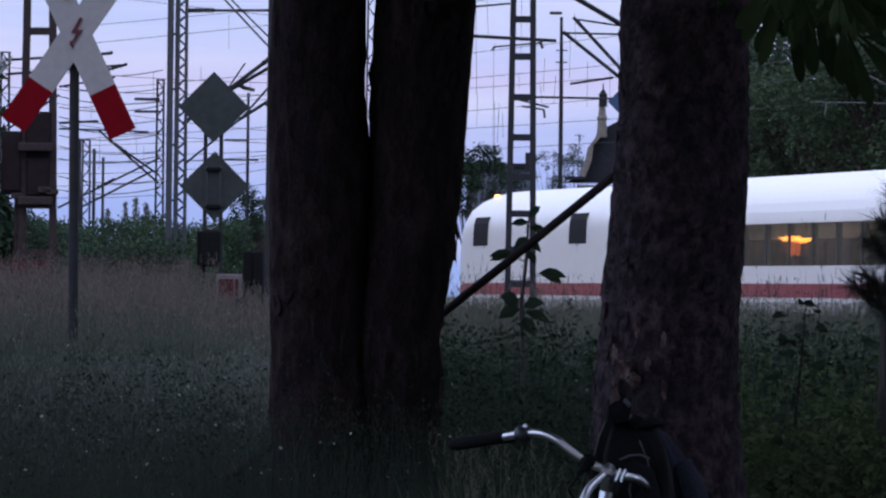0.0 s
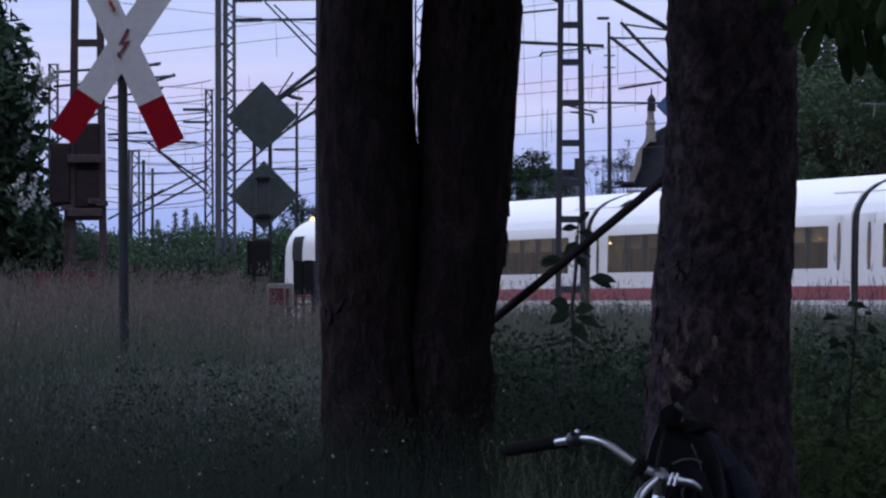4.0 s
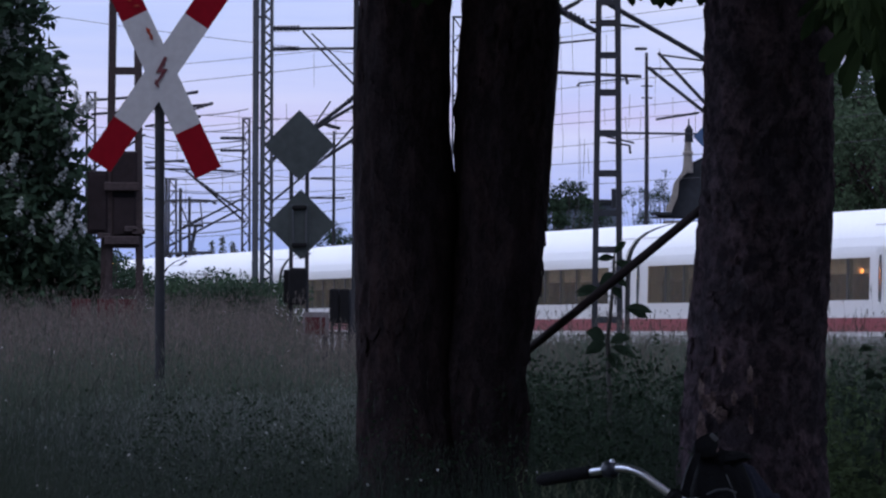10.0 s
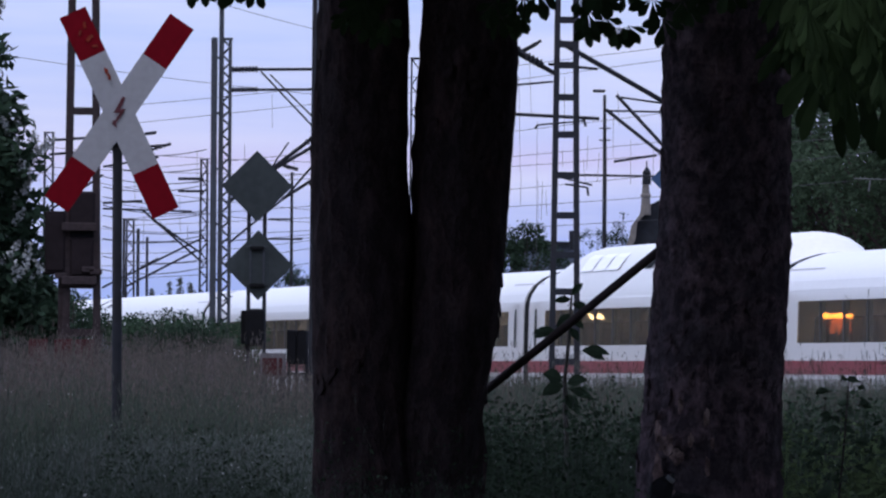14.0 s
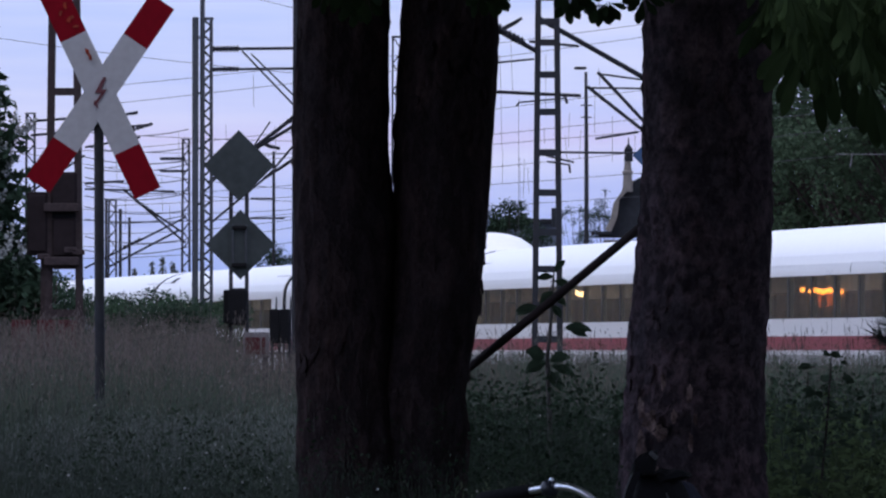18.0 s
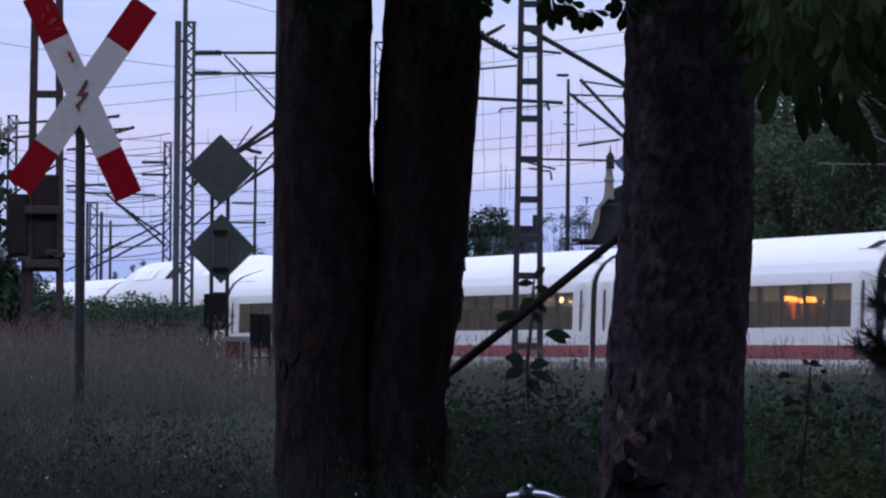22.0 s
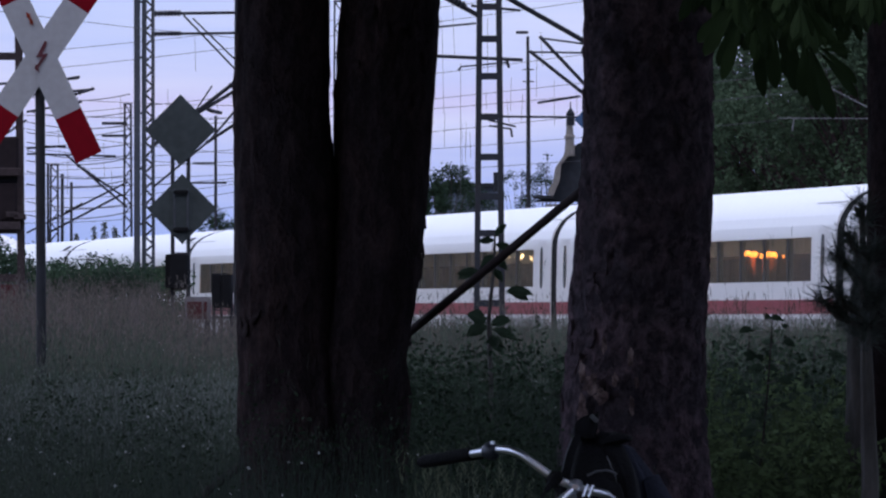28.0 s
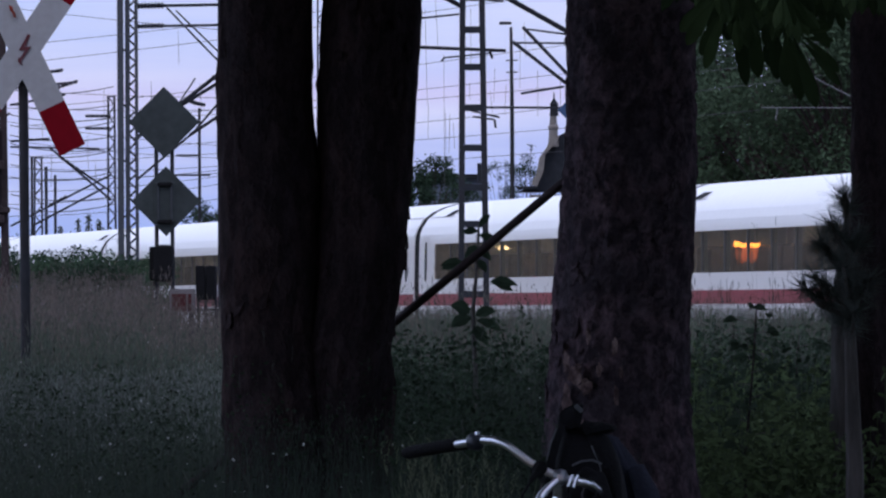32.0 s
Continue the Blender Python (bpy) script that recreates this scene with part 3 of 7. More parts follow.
def coach(label, kind):
    """One coach, 26.4 m over the couplings, origin on the rail at its middle, front towards +y."""
    c = thing("railway_coach", label, "railway coach", None, "coaches of the white train")
    half = 12.86
    wins = [(-10.95 + i * 1.992, -10.95 + i * 1.992 + 1.90) for i in range(11)]
    cuts = {-half, half, -half + 0.5, half - 0.5}
    for a, b in wins:
        cuts |= {a, b}
    if kind == "dining":
        cuts |= {-12.4, -12.1, -11.8, -11.5, 7.4, 8.2, 9.0, 9.8, 10.6, 11.4, 12.0}
    cols = sorted(cuts)
    lift = (lambda y: 0.50 * ease((y + 12.5) / 1.1) * ease((12.8 - y) / 4.2)) if kind == "dining" else (lambda y: 0.0)
    flat = lambda y: (1, 1)
    spans = []
    for a, b in wins:
        if spans and a - spans[-1][1] < 0.4:
            spans[-1][1] = b
        else:
            spans.append([a, b])
    body = part("body", shell(cols, spans, lift, flat, "body"), WHITE, c, "", True)
    part("stripe", band([-half, half], [4, 5], 0.006), STRIPE, body, "faded red stripe")
    part("skirt", band([-half, half], [0, 1, 2, 3], 0.006), SKIRT, body, "grey lower skirt")
    # glazing and window surrounds
    for a, b in wins:
        w = part("window", pane_geo(a, b, 1.80, 2.71, 0.02), GLASS, c, "tinted coach window")
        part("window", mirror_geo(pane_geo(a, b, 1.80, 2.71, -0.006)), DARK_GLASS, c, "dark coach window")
    pillar = Geo().box((-1.487, 0, 2.255), (0.03, 0.10, 0.90)).mesh("window_pillar", PILLAR)
    drape = Geo()
    for k in range(9):
        drape.v += [(-1.445 + 0.02 * (k % 2), -0.30 + 0.075 * k, 1.82), (-1.445 + 0.02 * (k % 2), -0.30 + 0.075 * k, 2.70)]
    drape.f = [(2 * k, 2 * k + 2, 2 * k + 3, 2 * k + 1) for k in range(8)]
    drape = drape.mesh("curtain", CURTAIN)
    for (a, b), (a2, b2) in zip(wins, wins[1:]):
        if a2 - b < 0.4:
            part("window_pillar", pillar, PILLAR, c).location.y = (b + a2) / 2
            part("curtain", drape, CURTAIN, c, "yellowish gathered curtain").location.y = (b + a2) / 2
    # inside: floor, ceiling, lining, seats, curtains
    room = Geo()
    room.box((0, 0, 1.15), (2.8, 25.4, 0.06))
    room.box((0, 0, 2.98), (2.7, 25.4, 0.05))
    room.box((0, -12.5, 2.0), (2.8, 0.05, 1.8))
    room.box((0, 12.5, 2.0), (2.8, 0.05, 1.8))
    room.box((1.38, 0, 2.0), (0.05, 25.4, 1.8))
    part("lining", room, LINING, c)
    lamp = Geo()
    lamp.box((0, 0, 2.94), (0.35, 22, 0.03))
    part("ceiling_lamp", lamp, CEILING_LAMP, c)
    seats = Geo()
    for i in range(21):
        y = -10.6 + i * 1.03
        for x in (-1.05, -0.55, 0.55, 1.05):
            seats.box((x, y, 1.55), (0.46, 0.48, 0.16), None, 0.05)
            seats.box((x, y + 0.25, 1.98), (0.46, 0.13, 0.80), Matrix.Rotation(0.15, 4, "X"), 0.05)
    part("seat", seats, SEAT, c, "brown coach seats")["kind"] = "stuff"
    # doors with tall rounded windows
    for y in (-11.9, 11.95):
        for s in (1, -1):
            d = Geo()
            o = [(-0.42, 1.45), (0.42, 1.45), (0.42, 2.85), (0.36, 2.92), (-0.36, 2.92), (-0.42, 2.85)]
            d.v = [(s * (side_x(z) - 0.010), y + p, z) for p, z in o]
            d.f = [tuple(range(6)) if s == -1 else tuple(range(5, -1, -1))]
            door = part("door", d, WHITE, c)
            e = Geo()
            ring = [(0.15 * math.cos(t), 2.26 + max(min(0.62 * math.sin(t), 0.50), -0.50)) for t in [2 * math.pi * k / 20 for k in range(20)]]
            e.v = [(s * (side_x(z) - 0.018), y + p, z) for p, z in ring]
            e.f = [tuple(range(20)) if s == -1 else tuple(range(19, -1, -1))]
            part("door_window", e, DOOR_GLASS, door)
    for y0, y1 in {"front hatch": ((10.15, 10.95),), "rear hatch": ((-11.85, -11.0),)}.get(kind, ()):
        part("roof_hatch", roof_patch(y0, y1, 3.40, 3.58, -0.25), BOX_DARK, c, "dark roof vent")
    part("gutter", band([-half, half], [9, 10], 0.004), WHITE, body, "low gutter ledge under the roof edge")
    for y0, y1 in ((9.6, 12.84), (-12.84, -10.4)):
        part("roof_seam", roof_patch(y0, y1, 3.40, 3.425), SKIRT, c)
    if kind == "dining":
        for y0 in (-11.4, -9.9, -8.4, 3.4, 4.9, 6.4):
            sky = Geo()
            for z, x in ((3.63, -1.25), (3.97, -1.0), (4.05, -0.87)):
                sky.v += [(x - 0.02, y0, z + 0.03), (x - 0.02, y0 + 1.35, z + 0.03)]
            sky.f = [(1, 0, 2, 3), (3, 2, 4, 5)]
            part("skylight", sky, SKY_WHITE_GLASS, c, "sloping roof window of the dining coach")
        for y0 in (-1.6, -0.3):
            g = Geo()
            for z, x, d in ((3.63, -1.25, 0.0), (3.97, -1.0, -0.22), (4.05, -0.87, -0.30)):
                g.v += [(x - 0.02, y0 + d, z + 0.03), (x - 0.02, y0 + 1.0 + d, z + 0.03)]
            g.f = [(1, 0, 2, 3), (3, 2, 4, 5)]
            part("roof_hatch", g, BOX_DARK, c, "dark roof vent")
    # gangway at the front end
    gw = Geo()
    ring = PROFILE + [(-x, z) for x, z in PROFILE[-2::-1]]
    for y, k in ((12.86, 0.985), (13.03, 1.0), (13.2, 0.985), (13.37, 1.0), (13.54, 0.985)):
        for x, z in ring:
            gw.v.append((x * k, y, 0.35 + (z - 0.35) * k))
    n = len(ring)
    for j in range(4):
        gw.f += [(j * n + i + 1, j * n + i, (j + 1) * n + i, (j + 1) * n + i + 1) for i in range(n - 1)]
    part("gangway", gw, RUBBER, c, "black rubber gangway between the coaches")
    bogie(c, -9.5)
    bogie(c, 9.5)
    return c


def insulator(a, b, k=5, r=0.09):
    """Ribbed insulator between two points."""
    a, b = Vector(a), Vector(b)
    pts, rad = [], []
    for i in range(k * 2 + 1):
        pts.append(a.lerp(b, i / (k * 2)))
        rad.append(r if i % 2 else r * 0.45)
    return pts, rad


def power_car():
    """The leading power car, 20.56 m, origin at its coupled end on the rail, nose towards +y."""
    c = thing("power_car", "white streamlined power car with a red stripe at the train's head", "railway coach", None, "coaches of the white train")
    cols = [0.22, 3.3, 5.2, 14.8, 16.9, 17.2, 17.6, 18.0, 18.4, 18.8, 19.2, 19.6, 19.9, 20.2, 20.4, 20.5]

    def squeeze(y):
        k = max(0.0, (y - 14.9) / 5.6)
        return 1 - 0.32 * k ** 3, 1 - 0.58 * k ** 7

    body = part("body", shell(cols, [], lambda y: 0.0, squeeze, "body"), WHITE, c, "", True)
    part("stripe", band(cols, [4, 5], 0.006, squeeze), STRIPE, body, "faded red stripe")
    part("skirt", band(cols, [0, 1, 2, 3], 0.006, squeeze), SKIRT, body, "grey lower skirt")
    for a, b in ((3.3, 5.2), (14.8, 16.7)):
        for s in (1, -1):
            g = Geo()
            for y in (a, b):
                kx, kz = squeeze(y)
                for z in (2.38, 2.71, 2.95, 3.12):
                    g.v.append((s * (side_x(z) * kx - 0.012), y, 0.3 + (z - 0.3) * kz))
            g.f = [(i + 1, i, i + 4, i + 5) if s == 1 else (i, i + 1, i + 5, i + 4) for i in range(3)]
            part("window", g, DARK_GLASS, c, "dark side window")
    ws = Geo()
    for y in (17.7, 19.6):
        kx, kz = squeeze(y)
        for r in (10, 12, 14, 15):
            x, z = PROFILE[r]
            ws.v.append((x * kx, y, 0.31 + (z - 0.3) * kz + 0.01))
        for r in (14, 12, 10):
            x, z = PROFILE[r]
            ws.v.append((-x * kx, y, 0.31 + (z - 0.3) * kz + 0.01))
    ws.f = [(i + 1, i, 7 + i, 8 + i) for i in range(6)]
    part("windscreen", ws, DARK_GLASS, c)
    # current collector on the roof
    pg = Geo()
    for x in (-0.45, 0.45):
        pg.tube([(x, 0.9, 3.93), (x, 4.6, 3.93)], 0.04, 6)
    for y in (0.9, 2.65, 4.6):
        pg.tube([(-0.5, y, 3.93), (0.5, y, 3.93)], 0.045, 6)
        for x in (-0.45, 0.45):
            pg.tube(*insulator((x, y, 3.62), (x, y, 3.91), 3, 0.085), 8)
    cc = part("current_collector", pg, STEEL, c, "dark raised current collector")
    arm = Geo()
    arm.tube([(0, 2.65, 3.97), (0, 2.05, 4.42), (0, 1.40, 4.90)], [0.085, 0.075, 0.06], 8)
    arm.tube([(-0.27, 1.40, 4.92), (0.27, 1.40, 4.92)], 0.055, 8)
    part("lower_arm", arm, STEEL, cc)
    arm = Geo()
    for x in (-0.25, 0.25):
        arm.tube([(x, 1.42, 4.94), (x * 1.55, 2.86, 5.80)], 0.030, 6)
    part("upper_arm", arm, STEEL, cc)
    hd = Geo()
    for y in (2.72, 3.02):
        hd.tube([(-0.98, y, 5.74), (-0.88, y, 5.82), (-0.70, y, 5.87), (0.0, y, 5.89), (0.70, y, 5.87), (0.88, y, 5.82), (0.98, y, 5.74)], 0.035, 6)
    for x in (-0.6, 0.6):
        hd.tube([(x, 2.72, 5.82), (x, 3.02, 5.82)], 0.05, 6)
    part("head", hd, STEEL, cc)
    rl = Geo().box((side_x(3.66) - 0.02, 16.9, 3.68), (0.10, 0.3, 0.10), None, 0.03)
    part("roof_lamp", rl, TAIL, c, "small orange roof lamp")
    bogie(c, 3.6)
    bogie(c, 14.6)
    return c


COACHES = []


def build_train():
    COACHES.append((power_car(), 0.0))
    plain = coach("white intercity coach with brown window band and red stripe", "front hatch")
    turned = coach("white intercity coach with brown window band and red stripe", "rear hatch")
    dining = coach("white dining coach with a raised roof and red stripe", "dining")
    for k in range(12):
        off = -26.4 * k - 13.2
        if k == 0:
            COACHES.append((plain, off))
        elif k == 4:
            COACHES.append((dining, off))
        elif k == 5:
            COACHES.append((turned, off))
        else:
            COACHES.append((copy_thing(turned if k in (6, 7) else plain, Matrix.Identity(4)), off))


# seconds, and how far along the line the first coupling has come
RUN = [(0.0, 163.2), (1.0, 172.05), (2.0, 180.8), (3.0, 189.6), (4.5, 202.85), (6.0, 216.1), (9.0, 242.25), (11.0, 259.25), (13.0, 275.9), (15.0, 292.8), (17.0, 309.6), (20.0, 334.7), (23.0, 359.6), (25.0, 376.35), (26.5, 389.8), (28.0, 404.25), (29.0, 413.75), (30.2, 425.6), (31.4, 438.6), (32.0, 445.1)]
build_train()


# ---------- the trees by the camera ----------
def trunk_mesh(spine, radii, seed, rings=150, seg=56, rough=0.016, tight=2.2):
    """A bark-covered stem through the points of its spine: (x, y, z), with ridges and plates in relief."""
    zs = [p[2] for p in spine]
    g = Geo()
    for j in range(rings + 1):
        z = zs[0] + (zs[-1] - zs[0]) * j / rings
        i = max(k for k in range(len(zs) - 1) if zs[k] <= z + 1e-6)
        u = ease((z - zs[i]) / (zs[i + 1] - zs[i])) * 0.5 + 0.5 * (z - zs[i]) / (zs[i + 1] - zs[i])
        x = spine[i][0] + (spine[i + 1][0] - spine[i][0]) * u
        y = spine[i][1] + (spine[i + 1][1] - spine[i][1]) * u
        r = radii[i] + (radii[i + 1] - radii[i]) * u
        for k in range(seg):
            a = 2 * math.pi * k / seg
            p = Vector((math.cos(a) * 5.0, math.sin(a) * 5.0, z * tight + seed))
            ridge = noise.noise(p * 2.2) * 0.6 + abs(noise.noise(p * 4.0)) * 0.7 + noise.noise(p * 9.0) * 0.35 + noise.noise(p * 21.0) * 0.25
            rr = r + rough * (ridge - 0.3) + 0.02 * noise.noise(Vector((math.cos(a), math.sin(a), z * 1.3 + seed)))
            g.v.append((x + math.cos(a) * rr, y + math.sin(a) * rr, z))
    for j in range(rings):
        for k in range(seg):
            g.f.append((j * seg + k, j * seg + (k + 1) % seg, (j + 1) * seg + (k + 1) % seg, (j + 1) * seg + k))
    g.f.append(tuple(rings * seg + k for k in range(seg)))
    return g


def big_crown(tree, rng, centre, radii, leaves, size, material, limbs):
    g = Geo()
    for k in range(limbs):
        a = 2 * math.pi * k / limbs + rng.uniform(-0.3, 0.3)
        st = Vector((centre[0], centre[1], centre[2] - radii[2] * 0.9))
        mid = st + Vector((math.cos(a) * radii[0] * 0.35, math.sin(a) * radii[1] * 0.35, radii[2] * 0.5))
        en = st + Vector((math.cos(a) * radii[0] * 0.75, math.sin(a) * radii[1] * 0.75, radii[2] * rng.uniform(0.7, 1.3)))
        g.tube([st, mid, en], [0.09, 0.06, 0.02], 6)
    part("limb", g, BARK_DARK, tree)
    v, f = leaf_sheet(rng, crown_points(rng, lumps_in(rng, centre, radii, 22), leaves, 0.2), size, 0.35, 0.55, True)
    part("crown", bulk("crown", v, f, material), material, tree)


def build_near_trees():
    rng = np.random.default_rng(11)
    t1 = thing("forked_tree", "dark tree with two stems rising from one foot in tall grass", "tree")
    part("stem", trunk_mesh([(0.00, 19.2, -0.1), (-0.06, 19.2, 0.7), (-0.095, 19.20, 1.246), (-0.088, 19.20, 1.70), (-0.100, 19.20, 1.80), (-0.101, 19.20, 2.238), (-0.20, 19.2, 4.2), (-0.5, 19.1, 7.5)], [0.24, 0.168, 0.146, 0.148, 0.138, 0.129, 0.122, 0.09], 3.1), BARK_DARK, t1, "", True)
    part("stem", trunk_mesh([(0.08, 19.25, -0.1), (0.10, 19.25, 0.7), (0.109, 19.20, 1.182), (0.154, 19.20, 1.438), (0.179, 19.20, 1.758), (0.200, 19.20, 2.238), (0.28, 19.3, 4.2), (0.7, 19.4, 7.5)], [0.22, 0.155, 0.142, 0.140, 0.137, 0.128, 0.125, 0.09], 9.7), BARK_DARK, t1, "", True)
    # this crown and the old tree's, out of view, are thickened for shade
    big_crown(t1, rng, (1.0, 21.0, 8.0), (5.8, 8.5, 3.9), 60000, 0.24, LEAF, 9)
    # unseen boughs added to darken the grass left of the fork
    lum = [(-0.5, 17.2, 3.25, 0.9, 1.2, 0.45), (-1.3, 16.4, 3.35, 0.9, 1.3, 0.45), (-0.9, 15.0, 3.2, 0.9, 1.0, 0.42), (-0.2, 15.6, 3.2, 0.7, 0.9, 0.42), (-0.6, 13.8, 3.1, 0.9, 0.8, 0.4), (-1.0, 18.4, 3.5, 0.8, 0.9, 0.45)]
    leaf_rng = np.random.default_rng(12)
    v, f = leaf_sheet(leaf_rng, crown_points(leaf_rng, lum, 30000, 0.2), 0.13, 0.5, 0.5, True)
    part("low_bough", bulk("low_bough", v, f, LEAF), LEAF, t1, "unseen leafy boughs added for shade")
    t2 = thing("old_tree", "broad tree with reddish flaking bark, standing beside a bicycle", "tree")
    part("trunk", trunk_mesh([(0.86, 18.0, -0.1), (0.84, 18.0, 0.5), (0.830, 18.00, 0.979), (0.843, 18.00, 1.279), (0.858, 18.00, 1.504), (0.867, 18.00, 1.729), (0.873, 18.00, 2.179), (0.89, 18.0, 4.0), (0.95, 18.0, 7.5)], [0.32, 0.245, 0.203, 0.183, 0.176, 0.172, 0.170, 0.16, 0.12], 5.3, 300, 96, 0.015, 9.0), BARK_RED, t2, "", True)
    big_crown(t2, rng, (2.8, 17.5, 7.8), (6.2, 9.0, 3.7), 60000, 0.24, LEAF, 9)
    # unseen low boughs added over both trunks, above the view, to shade them
    lum = [(0.4, 15.8, 3.1, 0.9, 1.2, 0.5), (1.2, 15.2, 2.95, 0.8, 1.2, 0.5), (1.9, 15.4, 3.0, 0.8, 1.2, 0.5), (0.9, 14.0, 2.8, 0.7, 0.8, 0.4), (1.5, 16.6, 3.2, 0.7, 0.8, 0.5), (0.2, 17.2, 3.3, 0.8, 0.9, 0.5), (0.9, 16.9, 2.85, 0.55, 0.5, 0.38), (0.0, 17.8, 2.9, 0.6, 0.5, 0.38), (0.5, 17.4, 3.0, 0.5, 0.5, 0.4), (0.3, 15.2, 2.9, 0.7, 0.8, 0.4), (0.1, 16.6, 2.95, 0.7, 0.7, 0.4), (0.9, 15.9, 2.78, 0.6, 0.5, 0.35), (1.0, 14.9, 2.65, 0.5, 0.5, 0.30), (0.0, 13.6, 2.8, 0.6, 0.8, 0.4), (-0.15, 15.0, 2.85, 0.6, 0.8, 0.4), (0.35, 12.4, 2.7, 0.6, 0.7, 0.4), (-0.1, 12.0, 2.75, 0.5, 0.7, 0.4), (-0.65, 15.9, 2.95, 0.5, 0.8, 0.35), (-0.55, 17.3, 3.0, 0.5, 0.7, 0.35), (-0.95, 13.9, 2.8, 0.5, 0.8, 0.35), (-0.5, 13.0, 2.7, 0.5, 0.7, 0.35), (-1.1, 12.5, 2.75, 0.5, 0.7, 0.35)]
    v, f = leaf_sheet(rng, crown_points(rng, lum, 56000, 0.2), 0.13, 0.5, 0.5, True)
    part("low_bough", bulk("low_bough", v, f, LEAF), LEAF, t2, "unseen leafy boughs added for shade")
    t3 = thing("old_tree", "tree with greyish bark and a short side stem", "tree")
    part("trunk", trunk_mesh([(1.66, 20.0, -0.1), (1.680, 20.00, 0.943), (1.687, 20.00, 1.443), (1.693, 20.00, 2.277), (1.74, 20, 4.5), (1.8, 20, 7.5)], [0.14, 0.085, 0.078, 0.075, 0.07, 0.06], 2.2, 90, 30, 0.01), BARK_DARK, t3, "", True)
    part("trunk", trunk_mesh([(1.58, 19.9, -0.1), (1.582, 19.90, 0.945), (1.585, 19.90, 1.343), (1.595, 19.90, 1.492)], [0.06, 0.034, 0.030, 0.02], 4.2, 60, 20, 0.006), BARK_GREY, t3, "", True)
    big_crown(t3, rng, (4.6, 22.0, 8.4), (5.0, 5.0, 3.6), 14000, 0.24, LEAF, 7)
    # unseen trees added behind the viewpoint, whose shade lies on the meadow
    for cx, cy, h in ((-3.5, -4.5, 9.0), (4.5, -2.0, 9.0)):
        t4 = thing("shade_tree", "unseen chestnut tree added behind the viewpoint to shade the meadow", "tree", None, "shade trees")
        part("trunk", trunk_mesh([(cx, cy, -0.1), (cx, cy, 1.0), (cx + 0.2, cy, 4.0), (cx, cy, 7.0)], [0.38, 0.27, 0.22, 0.15], cx, 40, 24), BARK_GREY, t4, "", True)
        big_crown(t4, rng, (cx, cy, h), (6.5, 6.5, 4.4), 15000, 0.42, LEAF, 9)


def build_flakes():
    """Loose plates of bark standing off the stems."""
    rng = np.random.default_rng(17)
    for tname, mat, stems in (("forked_tree", BARK_DARK, (([(-0.099, 19.20, 1.246), (-0.099, 19.20, 1.758), (-0.099, 19.20, 2.334)], [0.141, 0.138, 0.129], 70, -3.3, -0.7), ([(0.109, 19.20, 1.182), (0.154, 19.20, 1.438), (0.176, 19.20, 1.758), (0.195, 19.20, 2.334)], [0.142, 0.140, 0.138, 0.130], 70, -2.4, 0.16))),
                              ("old_tree", BARK_RED, (([(0.830, 18.00, 0.979), (0.843, 18.00, 1.279), (0.858, 18.00, 1.504), (0.867, 18.00, 1.729), (0.873, 18.00, 2.269)], [0.203, 0.183, 0.176, 0.172, 0.170], 110, -3.3, 0.16),))):
        owner = scene.objects[tname]
        plates = []
        for q in range(6):
            g = Geo()
            w, h = rng.uniform(0.008, 0.018), rng.uniform(0.014, 0.034)
            o = [(-w * 0.7, -h * 0.9), (0.0, -h), (w * 0.8, -h * 0.6), (w, h * 0.2), (w * 0.5, h), (-w * 0.3, h * 0.8), (-w, h * 0.3)]
            g.plate(o, 0.006, Matrix.Identity(4))
            plates.append(g.mesh("bark_flake", mat))
        for pts, rad, count, a0, a1 in stems:
            for k in range(count):
                z = rng.uniform(pts[0][2], pts[-1][2])
                i = max(j for j in range(len(pts) - 1) if pts[j][2] <= z)
                u = (z - pts[i][2]) / (pts[i + 1][2] - pts[i][2])
                a = rng.uniform(a0, a1)
                r = rad[i] + (rad[i + 1] - rad[i]) * u - 0.004
                x, y = pts[i][0] + (pts[i + 1][0] - pts[i][0]) * u, pts[i][1]
                f = part("bark_flake", plates[k % 6], mat, owner)
                f.matrix_basis = Matrix.Translation((x + math.cos(a) * r, y + math.sin(a) * r, z)) @ Matrix.Rotation(a + math.pi / 2, 4, "Z") @ Matrix.Rotation(rng.uniform(-0.07, 0.07), 4, "X") @ Matrix.Rotation(rng.uniform(-0.7, 0.7), 4, "Y")


build_near_trees()
build_flakes()


